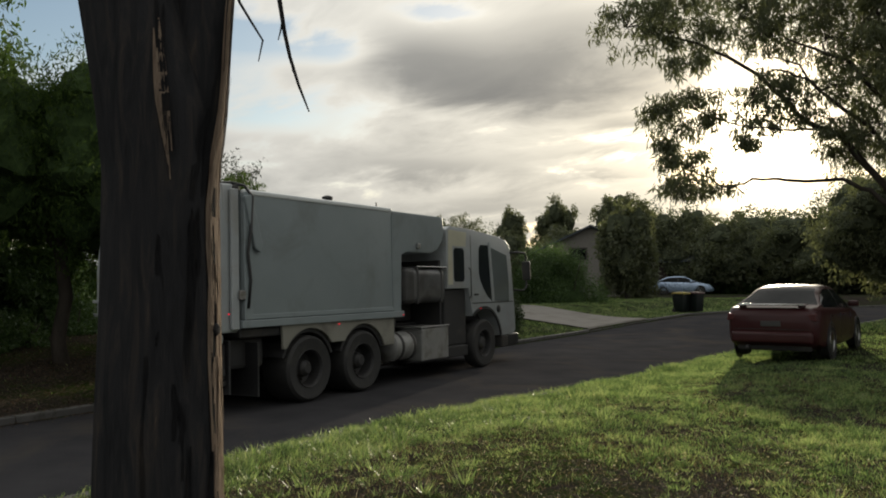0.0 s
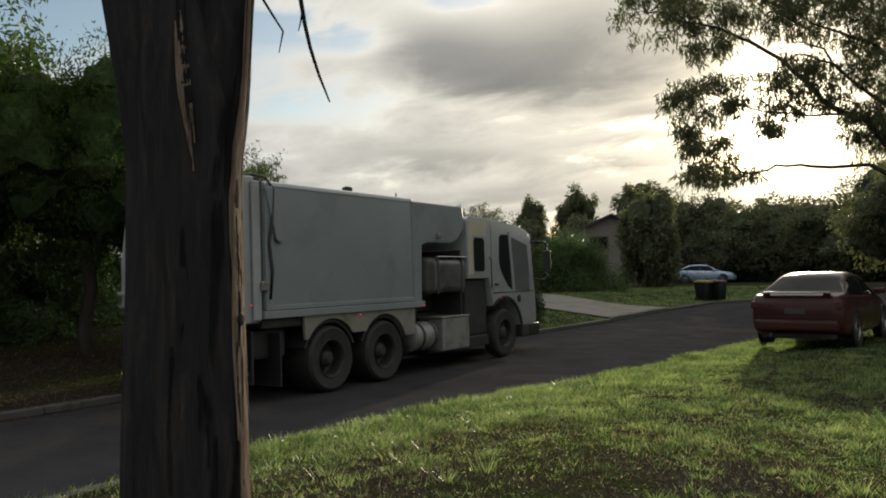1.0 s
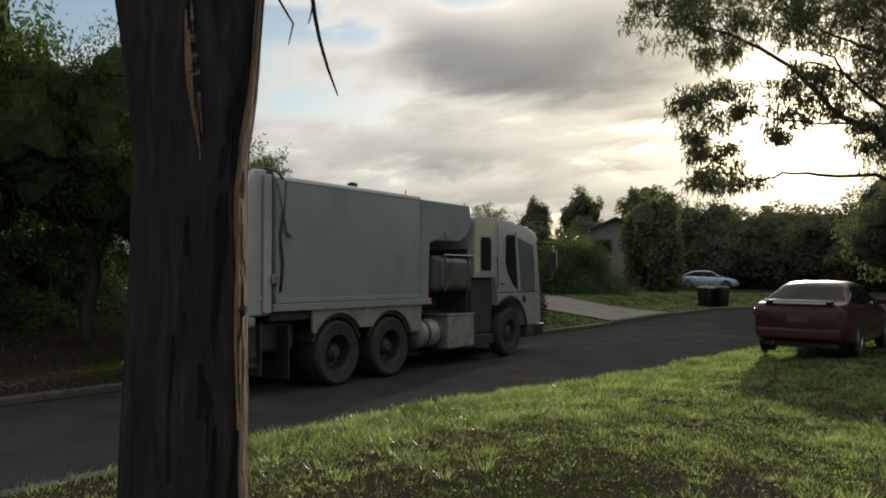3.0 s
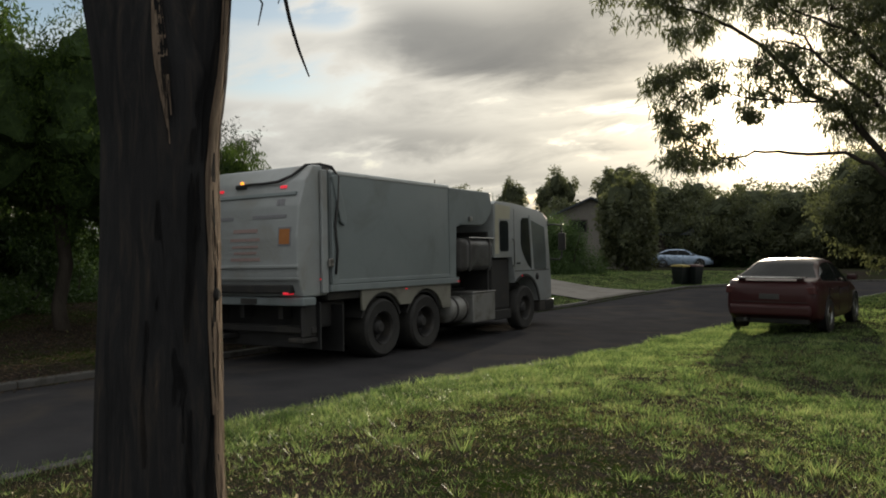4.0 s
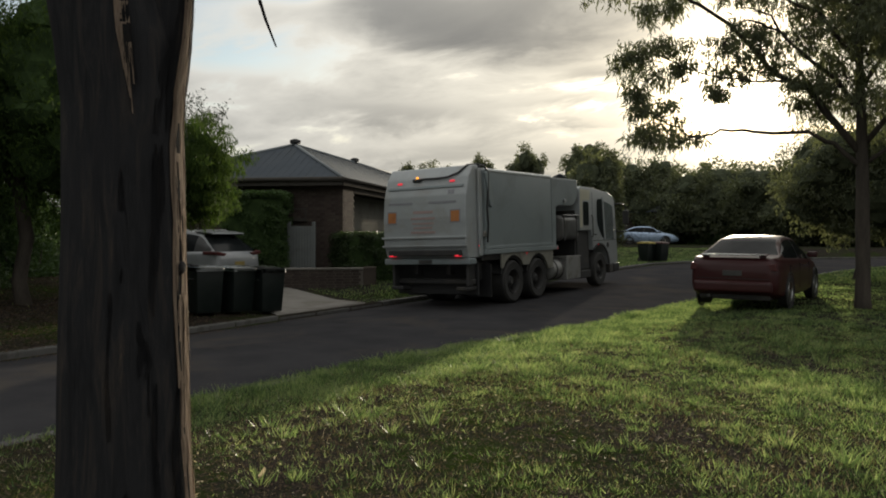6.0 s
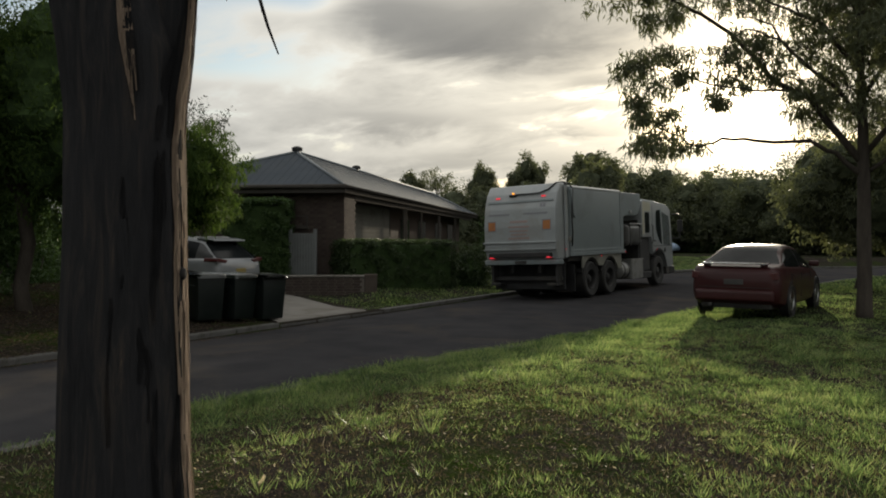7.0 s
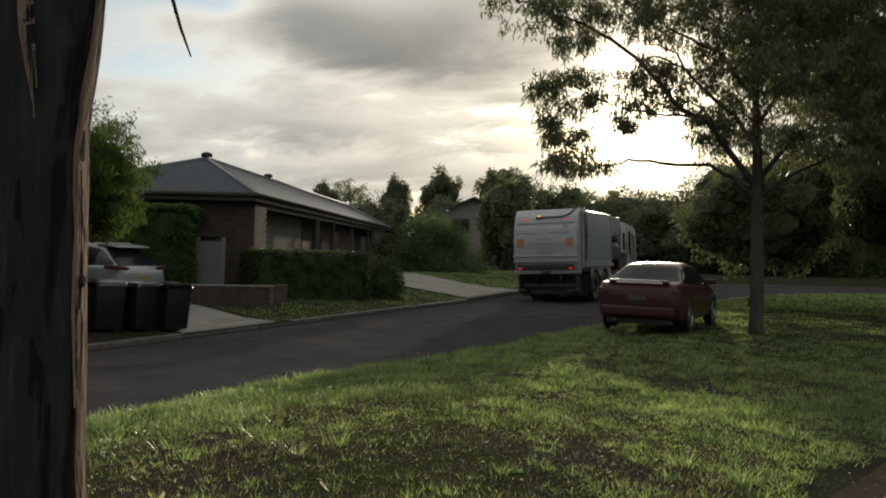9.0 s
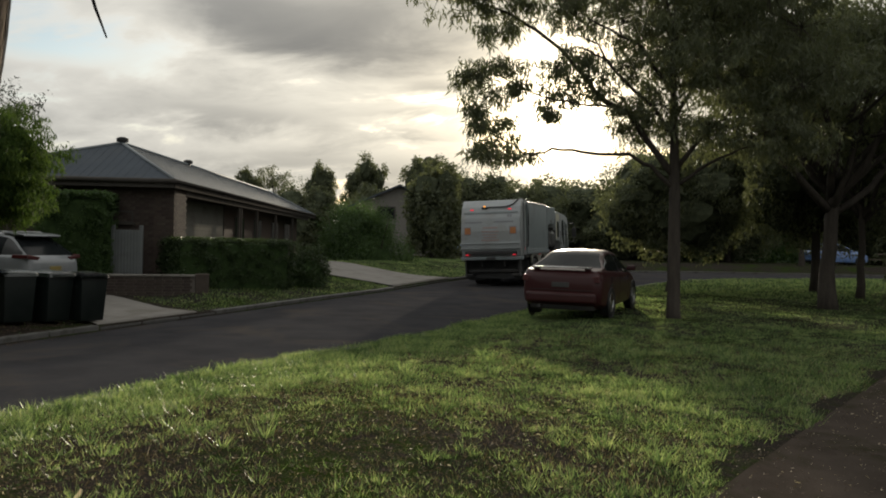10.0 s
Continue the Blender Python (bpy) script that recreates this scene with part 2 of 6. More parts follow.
CREAM = surface("cream_paint", (0.52, 0.48, 0.40), (0.6, 0.56, 0.48), 3, 0.5, bump=0.08, dirt=(0.42, 0.38, 0.31))
PALE = surface("pale_grey_paint", (0.13, 0.14, 0.14), (0.165, 0.175, 0.175), 3, 0.8, bump=0.08, dirt=(0.12, 0.125, 0.12), specular=0.2)
TRUCK_WHITE = surface("off_white_truck_paint", (0.26, 0.28, 0.287), (0.32, 0.34, 0.347), 2.2, 0.38, bump=0.04, coat=0.3, dirt=(0.26, 0.265, 0.255), dirt_scale=1.6)
TRUCK_GREY = surface("pale_grey_body_paint", (0.175, 0.205, 0.213), (0.205, 0.235, 0.243), 1.4, 0.42, bump=0.05, dirt=(0.155, 0.175, 0.178), dirt_scale=0.9)
GUARD_PAINT = surface("dusty_mudguard_paint", (0.17, 0.165, 0.14), (0.21, 0.205, 0.175), 3.0, 0.6, bump=0.1, dirt=(0.12, 0.112, 0.095), dirt_scale=2.0)
CAB_CREAM = surface("cream_cab_paint", (0.40, 0.385, 0.29), (0.46, 0.44, 0.34), 2.5, 0.45, bump=0.04, dirt=(0.34, 0.32, 0.25))
BOX_STEEL = surface("dull_pale_steel", (0.20, 0.20, 0.195), (0.28, 0.28, 0.27), 5, 0.5, metal=0.3, bump=0.1, dirt=(0.14, 0.13, 0.115), dirt_scale=2.5)
TANK_GREY = surface("tank_paint", (0.11, 0.112, 0.115), (0.16, 0.162, 0.165), 5, 0.32, metal=0.4, bump=0.06, dirt=(0.07, 0.068, 0.065))
TRUCK_DARK = surface("dark_chassis_paint", (0.014, 0.014, 0.016), (0.03, 0.029, 0.028), 7, 0.65, bump=0.25, dirt=(0.045, 0.040, 0.034))
# paler than the truck's paint, to draw the sun's glint along top edges
GLOSS_WHITE = surface("glossy_white_glint_paint", (0.6, 0.62, 0.62), (0.66, 0.68, 0.68), 3, 0.2, bump=0.02, coat=1.0, spread=0.05)
STEEL = surface("dull_steel", (0.32, 0.32, 0.32), (0.48, 0.48, 0.47), 8, 0.35, metal=0.9, bump=0.12, dirt=(0.2, 0.18, 0.16))
CHROME = surface("bright_metal", (0.6, 0.6, 0.6), (0.7, 0.7, 0.7), 8, 0.16, metal=1.0, bump=0.02, spread=0.05)
RUBBER = surface("tyre_rubber", (0.012, 0.012, 0.012), (0.03, 0.029, 0.028), 10, 0.75, bump=0.4, dirt=(0.034, 0.032, 0.029), dirt_scale=3)
BLACK = surface("black_plastic", (0.012, 0.012, 0.013), (0.024, 0.024, 0.025), 9, 0.45, bump=0.15)
RED_PAINT = surface("dark_red_car_paint", (0.034, 0.009, 0.010), (0.046, 0.012, 0.013), 3, 0.42, bump=0.01, coat=0.2, specular=0.25, spread=0.05)
# probably a white car: the deep shade it stands in is put into the paint
SUV_PAINT = surface("shade_greyed_car_paint", (0.17, 0.18, 0.19), (0.21, 0.22, 0.23), 3, 0.3, bump=0.02, coat=0.4, spread=0.06)
SILVER_PAINT = surface("silver_blue_car_paint", (0.30, 0.40, 0.56), (0.38, 0.48, 0.64), 3, 0.28, metal=0.4, bump=0.02, coat=0.6, spread=0.06)
BLUE_PAINT = surface("blue_car_paint", (0.12, 0.2, 0.42), (0.16, 0.25, 0.48), 3, 0.28, bump=0.02, coat=0.6, spread=0.06)
DARK_GLASS = surface("dark_window_tint", (0.010, 0.012, 0.013), (0.016, 0.018, 0.019), 4, 0.12, bump=0.0, spread=0.04, specular=0.045)
GLASS = glass("tinted_glass", (0.05, 0.06, 0.065))
PALE_GLASS = glass("clear_side_glass", (0.34, 0.38, 0.38))
BIN_GREEN = surface("dark_green_bin_plastic", (0.005, 0.008, 0.0075), (0.010, 0.014, 0.0125), 6, 0.38, bump=0.12, grain=120, dirt=(0.014, 0.016, 0.015), specular=0.3)
BIN_LID = surface("shiny_dark_bin_lid", (0.008, 0.014, 0.011), (0.014, 0.022, 0.018), 6, 0.24, bump=0.05, grain=120, specular=0.9, spread=0.05)
LID_RED = surface("red_lid_plastic", (0.05, 0.012, 0.012), (0.075, 0.018, 0.018), 6, 0.4, bump=0.1)
LID_YELLOW = surface("yellow_lid_plastic", (0.30, 0.24, 0.03), (0.38, 0.30, 0.05), 6, 0.4, bump=0.1)
ORANGE = surface("orange_sign_film", (0.34, 0.13, 0.04), (0.42, 0.17, 0.055), 6, 0.45, bump=0.05, dirt=(0.28, 0.11, 0.05))
YELLOW = surface("yellow_sign_film", (0.20, 0.155, 0.045), (0.25, 0.19, 0.06), 6, 0.45, bump=0.05)
INK = surface("faded_red_lettering", (0.27, 0.19, 0.18), (0.33, 0.25, 0.24), 20, 0.5, bump=0.05)
INK_DARK = surface("faded_dark_lettering", (0.17, 0.17, 0.19), (0.23, 0.23, 0.25), 20, 0.5, bump=0.05)
RED_GLOW = lamp_glow("red_lamp_glow", (1.0, 0.035, 0.06), 0.42)
AMBER_GLOW = lamp_glow("amber_lamp_glow", (1.0, 0.36, 0.03), 1.6)
RIM_DARK = surface("dirty_dark_rim", (0.035, 0.035, 0.035), (0.07, 0.067, 0.064), 8, 0.55, metal=0.3, bump=0.2)
RED_LENS = surface("red_lamp_lens", (0.045, 0.006, 0.007), (0.065, 0.008, 0.009), 10, 0.3, bump=0.02, spread=0.04)
GUM_LEAF = leafage("gum_leaf", (0.07, 0.085, 0.052), (0.135, 0.145, 0.085), 0.42, 0.5, 0.25)
# solid crown cores: leaf colours darkened for the shade between the leaves
INNER_GUM = surface("shaded_gum_core", (0.034, 0.042, 0.026), (0.085, 0.095, 0.058), 5, 0.9, bump=1.0, grain=22, specular=0.05)
INNER_DARK = surface("shaded_dark_core", (0.016, 0.028, 0.012), (0.05, 0.08, 0.028), 7, 0.9, bump=1.0, grain=30, specular=0.05)
DARK_LEAF = leafage("dark_tree_leaf", (0.034, 0.062, 0.026), (0.075, 0.125, 0.040), 0.4)
# the gum leaf again, with shade put into its colour
SHADE_LEAF = leafage("shaded_gum_leaf", (0.022, 0.030, 0.018), (0.05, 0.06, 0.034), 0.12, 0.7, 0.1)
NEEDLE = leafage("bright_needle", (0.018, 0.040, 0.013), (0.070, 0.105, 0.028), 0.45, 0.7, 0.05)
HEDGE_LEAF = leafage("hedge_leaf", (0.024, 0.040, 0.018), (0.052, 0.078, 0.030), 0.3)
GRASS = grass_material()
STRAW = leafage("dry_grass_blade", (0.09, 0.075, 0.04), (0.19, 0.155, 0.085), 0.35, 0.7, 0.1)
LITTER = leafage("dead_leaf", (0.026, 0.019, 0.015), (0.125, 0.090, 0.068), 0.25, 0.8, 0.05)
CURLED = leafage("bleached_leaf", (0.50, 0.41, 0.34), (0.64, 0.54, 0.46), 0.3, 0.6, 0.2)
PALE_LEAF = leafage("pale_dry_leaf", (0.26, 0.21, 0.155), (0.52, 0.45, 0.36), 0.3, 0.6, 0.15)


# ---- mesh helpers ----
def part(name, bm, material, parent=None, label=""):
    """Link a bmesh as one mesh object, under its thing."""
    me = bpy.data.meshes.new(name)
    bm.to_mesh(me)
    bm.free()
    me.materials.append(material)
    ob = new(name, me)
    ob.parent = parent
    if label:
        ob["label"] = label
    return ob


def sheet(name, verts, faces, material, parent=None, smooth=False):
    """A mesh from arrays of points and faces of equal length."""
    me = bpy.data.meshes.new(name)
    verts, faces = np.asarray(verts, np.float32), np.asarray(faces, np.int32)
    k = faces.shape[1]
    me.vertices.add(len(verts))
    me.vertices.foreach_set("co", verts.ravel())
    me.loops.add(faces.size)
    me.loops.foreach_set("vertex_index", faces.ravel())
    me.polygons.add(len(faces))
    me.polygons.foreach_set("loop_start", np.arange(0, faces.size, k, dtype=np.int32))
    me.polygons.foreach_set("loop_total", np.full(len(faces), k, np.int32))
    if smooth:
        me.polygons.foreach_set("use_smooth", np.ones(len(faces), bool))
    me.update(calc_edges=True)
    me.materials.append(material)
    ob = new(name, me)
    ob.parent = parent
    return ob


def smooth(ob, angle=40):
    me = ob.data
    me.polygons.foreach_set("use_smooth", np.ones(len(me.polygons), bool))
    me.set_sharp_from_angle(angle=radians(angle))
    return ob


def thing(name, m, label, category, group="", kind=""):
    ob = new(name)
    ob.empty_display_size = 0.2
    ob.matrix_basis = m
    return tagged(ob, label, category, group, kind)


def bevel(bm, width, segments=2):
    if width > 0:
        bmesh.ops.bevel(bm, geom=list(bm.edges), offset=width, segments=segments, affect="EDGES", profile=0.6, clamp_overlap=True)
    return bm


def box(x0, x1, y0, y1, z0, z1, edge=0.0, segments=2, bm=None):
    b = bmesh.new()
    bmesh.ops.create_cube(b, size=1.0, matrix=Matrix.Translation(((x0 + x1) / 2, (y0 + y1) / 2, (z0 + z1) / 2)) @ Matrix.Diagonal((x1 - x0, y1 - y0, z1 - z0, 1)))
    bevel(b, edge, segments)
    return merged(bm, b)


def merged(bm, b):
    if bm is None:
        return b
    me = bpy.data.meshes.new("tmp")
    b.to_mesh(me)
    b.free()
    bm.from_mesh(me)
    bpy.data.meshes.remove(me)
    return bm


def prism(points, a0, a1, axis="x", edge=0.0, segments=2, bm=None):
    """A flat outline (two coordinates in the order of the other axes) made thick from a0 to a1 along an axis."""
    b = bmesh.new()
    put = {"x": lambda p, a: (a, p[0], p[1]), "y": lambda p, a: (p[0], a, p[1]), "z": lambda p, a: (p[0], p[1], a)}[axis]
    rings = [[b.verts.new(put(p, a)) for p in points] for a in (a0, a1)]
    b.faces.new(rings[0][::-1])
    b.faces.new(rings[1])
    k = len(points)
    for i in range(k):
        b.faces.new((rings[0][i], rings[0][(i + 1) % k], rings[1][(i + 1) % k], rings[1][i]))
    bmesh.ops.recalc_face_normals(b, faces=b.faces)
    bevel(b, edge, segments)
    return merged(bm, b)


def lathe(profile, axis="x", segments=28, bm=None, at=(0, 0, 0)):
    """Turn a profile of (radius, along) round an axis."""
    b = bmesh.new()
    rings = []
    for r, a in profile:
        ring = []
        for i in range(segments):
            c, s = r * math.cos(2 * math.pi * i / segments), r * math.sin(2 * math.pi * i / segments)
            p = {"x": (a, c, s), "y": (c, a, s), "z": (c, s, a)}[axis]
            ring.append(b.verts.new((p[0] + at[0], p[1] + at[1], p[2] + at[2])))
        rings.append(ring)
    for lo, hi in zip(rings, rings[1:]):
        for i in range(segments):
            b.faces.new((lo[i], lo[(i + 1) % segments], hi[(i + 1) % segments], hi[i]))
    b.faces.new(rings[0][::-1])
    b.faces.new(rings[-1])
    bmesh.ops.recalc_face_normals(b, faces=b.faces)
    return merged(bm, b)


def tube(points, radii, segments=8, bm=None, rough=0.0, rng=None):
    """A round, tapering limb along a line of points."""
    b = bmesh.new()
    points = [Vector(p) for p in points]
    rings = []
    for i, p in enumerate(points):
        way = (points[min(i + 1, len(points) - 1)] - points[max(i - 1, 0)]).normalized()
        side = way.orthogonal().normalized() if i == 0 else (side - way * side.dot(way)).normalized()
        other = way.cross(side)
        ring = []
        for k in range(segments):
            a = 2 * math.pi * k / segments
            r = radii[i] * (1 + (rng.uniform(-rough, rough) if rng else 0))
            ring.append(b.verts.new(p + (side * math.cos(a) + other * math.sin(a)) * r))
        rings.append(ring)
    for lo, hi in zip(rings, rings[1:]):
        for k in range(segments):
            b.faces.new((lo[k], lo[(k + 1) % segments], hi[(k + 1) % segments], hi[k]))
    b.faces.new(rings[0][::-1])
    b.faces.new(rings[-1])
    for f in b.faces:
        f.smooth = True
    return merged(bm, b)


# ---- ground ----
def bend(y, rows):
    return np.interp(y, [r[0] for r in rows], [r[1] for r in rows])


NEAR = [(-60, -7.4), (0, -6.4), (5, -6.12), (8, -5.9), (10, -5.5), (12, -5.02), (14, -4.6), (16, -4.3), (18, -3.95), (22, -3.4), (28, -2.5), (34, -1.0), (40, 1.7), (46, 7.2), (52, 17), (60, 40), (120, 300)]
FAR = [(-60, -11.4), (0, -10.75), (8, -10.6), (14, -10.55), (17, -10.3), (20, -10.05), (24, -9.65), (30, -9.5), (36, -8.95), (42, -7.3), (48, -4.0), (54, 2.5), (60, 16), (66, 36), (120, 290)]


def near_kerb(y):
    return bend(y, NEAR)


def far_kerb(y):
    return bend(y, FAR)


def road_z(y):
    return -0.25 + 0.014 * np.clip(np.asarray(y, float) - 14, 0, 22)


def ease(u):
    u = np.clip(u, 0, 1)
    return u * u * (3 - 2 * u)


def ground_z(x, y):
    x, y = np.asarray(x, float), np.asarray(y, float)
    r = road_z(y)
    a = x - near_kerb(y)
    b = far_kerb(y) - x
    near_side = r + 0.11 + (0.02 + 0.006 * np.clip(y - 14, 0, 60) - (r + 0.11)) * ease(a / 3.2)
    yard = 0.12 + 0.38 * ease((b - 2.0) / 5.0) + 0.003 * np.clip(y - 20, 0, 80)
    low = ease((y - 11.8) / 0.9) * ease((16.9 + 0.45 * np.clip(b, 0, 9) - y) / 0.9)     # the first driveway lies lower than the yards
    yard = yard + (r + 0.10 + 0.03 * np.clip(b, 0, 12) - yard) * low
    far_side = r + 0.10 + (yard - r - 0.10) * ease(b / 3.0)
    z = np.where(a > 0, near_side, np.where(b > 0, far_side, r - 0.06))
    bumps = 0.03 * np.sin(x * 0.9 + 1.3 * np.sin(y * 0.5)) * np.sin(y * 0.75 + 0.8) + 0.012 * np.sin(x * 3.1 + y * 1.7) * np.sin(y * 2.9 - x)
    return z + bumps * np.where(a > 0, ease(a / 2), np.where(b > 0, 0.4 * ease(b / 2), 0))


def ground_sheet():
    ys = np.concatenate([np.linspace(-900, -40, 14)[:-1], np.linspace(-40, 2, 30)[:-1], np.linspace(2, 30, 140)[:-1], np.linspace(30, 90, 70)[:-1], np.linspace(90, 1500, 16)])
    us = np.concatenate([np.linspace(-900, -60, 12)[:-1], np.linspace(-60, -16, 40)[:-1], np.linspace(-16, -0.35, 60), [-0.16, -0.02], [0.004, 0.5, 1.0]])
    ws = np.concatenate([[0.02, 0.16, 0.35], np.linspace(0.5, 14, 80)[:-1], np.linspace(14, 60, 40)[:-1], np.linspace(60, 900, 12)])
    verts, cols = [], len(us) + len(ws)
    for y in ys:
        kf, kn = float(far_kerb(y)), float(near_kerb(y))
        xs = np.concatenate([np.where(us <= 0, kf + us, kf + us * (kn - kf)), kn + ws])
        xs[len(us) - 1] = kn - 0.02
        verts.append(np.stack([xs, np.full(cols, y), ground_z(xs, np.full(cols, y))], 1))
    verts = np.concatenate(verts)
    i, j = np.meshgrid(np.arange(len(ys) - 1), np.arange(cols - 1), indexing="ij")
    k = (i * cols + j).ravel()
    ob = sheet("ground", verts, np.stack([k, k + 1, k + cols + 1, k + cols], 1), SOIL, smooth=True)
    return tagged(ob, "grassy verge and yards with bare brown soil patches", "ground", kind="structure")


def ribbon(name, left, right, ys, lift, material, label, category, thick=0.0, cols=8, height=None):
    """A strip along the road between two lines of x, that follows the ground."""
    verts = []
    for y in ys:
        xs = np.linspace(left(y), right(y), cols)
        z = height(xs, y) if height else ground_z(xs, np.full(cols, y))
        verts.append(np.stack([xs, np.full(cols, y), z + lift], 1))
    verts = np.concatenate(verts)
    i, j = np.meshgrid(np.arange(len(ys) - 1), np.arange(cols - 1), indexing="ij")
    k = (i * cols + j).ravel()
    ob = sheet(name, verts, np.stack([k, k + 1, k + cols + 1, k + cols], 1), material, smooth=True)
    return tagged(ob, label, category, kind="structure")


def kerb_line(name, edge, side, y0, y1, gaps):
    """A row of concrete kerb stones along a line, laid low and dark across the driveways."""
    owner = thing(name, Matrix(), "worn grey concrete kerb with lighter edges", "kerb", kind="structure")
    y = y0
    while y < y1:
        length = 1.2 if y < 40 else 3.0
        low = any(a < y + length / 2 < b for a, b in gaps)
        xa, xb = float(edge(y)), float(edge(y + length))
        za, zb = float(road_z(y)), float(road_z(y + length))
        bm = box(-0.09, 0.09, 0.006, math.hypot(length, xb - xa) - 0.006, -0.12, 0.085 if low else 0.115, 0.045 if low else 0.025, 3 if low else 2)
        ob = part("kerb_stone", bm, KERB_LOW if low else KERB, owner)
        ob.matrix_basis = Matrix.Translation((xa + side * 0.09, y, za)) @ Euler((math.atan2(zb - za, length), 0, -math.atan2(xb - xa, length))).to_matrix().to_4x4()
        y += length
    return owner


DRIVES = [(12.4, 15.3), (25.7, 31.2)]


def drive_sheet(y0, y1, reach, lift, label, skew=(0.0, 0.0)):
    """A concrete driveway from the kerb line into the yard,, behind the low kerb. skew: how far its two edges lean along the road."""
    verts, rows, cols = [], 28, 14
    for i in range(rows):
        b = 0.165 + reach * max(0, i - 1) / (rows - 2)
        for j in range(cols):
            flare = 0.35 * max(0, 1 - b / 1.2)
            lo, hi = y0 - flare + skew[0] * b, y1 + flare + skew[1] * b
            y = lo + (hi - lo) * j / (cols - 1)
            x = float(far_kerb(y)) - b
            z = float(road_z(y)) - 0.02 if i == 0 else float(ground_z(x, y)) + lift
            verts.append((x, y, z))
    faces = [(i * cols + j, i * cols + j + 1, (i + 1) * cols + j + 1, (i + 1) * cols + j) for i in range(rows - 1) for j in range(cols - 1)]
    ob = sheet("driveway", verts, [f[::-1] for f in faces], CONCRETE)
    return tagged(ob, label, "driveway", kind="structure")


ground_sheet()
ribbon("road", lambda y: float(far_kerb(y)) - 0.01, lambda y: float(near_kerb(y)) + 0.01,
       np.concatenate([np.linspace(-60, 0, 12)[:-1], np.linspace(0, 60, 90)[:-1], np.linspace(60, 120, 20)]), 0.0, ASPHALT,
       "worn dark asphalt suburban road, slightly cambered", "road", cols=12,
       height=lambda xs, y: road_z(y) + 0.05 * (1 - ((xs - xs.mean()) / (xs.max() - xs.mean())) ** 2))
kerb_line("kerb_far", far_kerb, -1, -12, 90, DRIVES)
kerb_line("kerb_near", near_kerb, 1, -6, 80, [])
drive_sheet(12.4, 14.75, 9.0, 0.03, "pale concrete driveway sloping up from the road", skew=(0.05, 0.45))
drive_sheet(*DRIVES[1], 9.5, 0.04, "pale concrete driveway between strips of lawn", skew=(0.45, 0.45))
path_x = lambda y: 0.4 * (y - 5.0) + 0.12
ribbon("footpath", path_x, lambda y: path_x(y) + 1.5, np.linspace(-6, 26, 60), 0.012,
       surface("worn_path", (0.035, 0.029, 0.024), (0.065, 0.053, 0.044), 2.5, 0.85, bump=0.5, grain=80, dirt=(0.03, 0.028, 0.018), specular=0.0),
       "worn brown footpath across the grass", "footpath", cols=5)


# ---- house with the hipped roof ----
HOUSE = Matrix.Translation((-13.6, 18.22, 0)) @ Matrix.Rotation(radians(18.45), 4, "Z")   # local: +y along the eave away from the road, -x across the front


def windowed(name, parent, x0, x1, z0, z1, y, depth, frame_mat, panes=2):
    """A window in a wall that faces along -y: frame bars, panes and sill."""
    bm = bmesh.new()
    w = 0.05
    for a, b, c, d in ((x0, x1, z0, z0 + w), (x0, x1, z1 - w, z1), (x0, x0 + w, z0 + w, z1 - w), (x1 - w, x1, z0 + w, z1 - w)):
        box(a, b, y - 0.02, y + depth, c, d, 0.006, 1, bm)
    frame_ob = part(name, bm, frame_mat, parent)
    step = (x1 - x0 - 2 * w) / panes
    for i in range(panes):
        part("pane", box(x0 + w + i * step + 0.015, x0 + w + (i + 1) * step - 0.015, y + 0.02, y + 0.032, z0 + w, z1 - w), GLASS, frame_ob)
    part("window_sill", box(x0 - 0.05, x1 + 0.05, y - 0.09, y + 0.02, z0 - 0.06, z0 - 0.003, 0.01, 1), TRIM, frame_ob)
    return frame_ob


WALL_BRICK = surface("dark_brick_wall", (0.052, 0.041, 0.035), (0.082, 0.063, 0.053), 7, 0.9, bump=0.5, grain=60, stretch=(1, 1, 3), specular=0.1)


def brick_front(house):
    """The brick courses of the front corner, laid one by one."""
    wall = part("wall", box(-6.45, -0.66, 0.36, 0.58, 0.1, 3.05), WALL_BRICK, house, "brown brick front wall")
    side = part("wing_wall", box(-0.655, -0.10, 0.33, 1.35, 0.1, 3.05), WALL_BRICK, house, "brown brick wing wall at the corner")
    part("wall", box(-1.10, -0.88, 0.585, 25.2, 0.1, 3.05), WALL_BRICK, house, "brown brick side wall")
    part("wall", box(-6.45, -6.23, 0.581, 25.2, 0.1, 3.05), WALL_BRICK, house)
    part("wall", box(-6.22, -1.11, 25.0, 25.2, 0.1, 3.05), WALL_BRICK, house)
    one = bmesh.new()
    box(0, 0.23, -0.012, 0.05, 0, 0.076, 0.004, 1, one)
    base = part("brick", one, BRICK, wall)
    data = base.data
    count = 0
    for row in range(29):
        z = 0.52 + row * 0.0866
        for col in range(9):
            x = -0.335 - col * 0.243 - (0.12 if row % 2 else 0)
            if x < -1.9 and 0.5 < z < 2.75:
                continue
            ob = base if count == 0 else new("brick", data)
            ob.parent = wall
            ob.matrix_basis = Matrix.Translation((x, 0.36 if x < -0.66 else 0.33, z))
            count += 1
    for row in range(29):
        z = 0.52 + row * 0.0866
        for col in range(4):
            ob = new("brick", data)
            ob.parent = side
            ob.matrix_basis = Matrix.Translation((-0.10, 0.36 + col * 0.243 + (0.12 if row % 2 else 0), z)) @ Matrix.Rotation(radians(90), 4, "Z")
    return wall, side


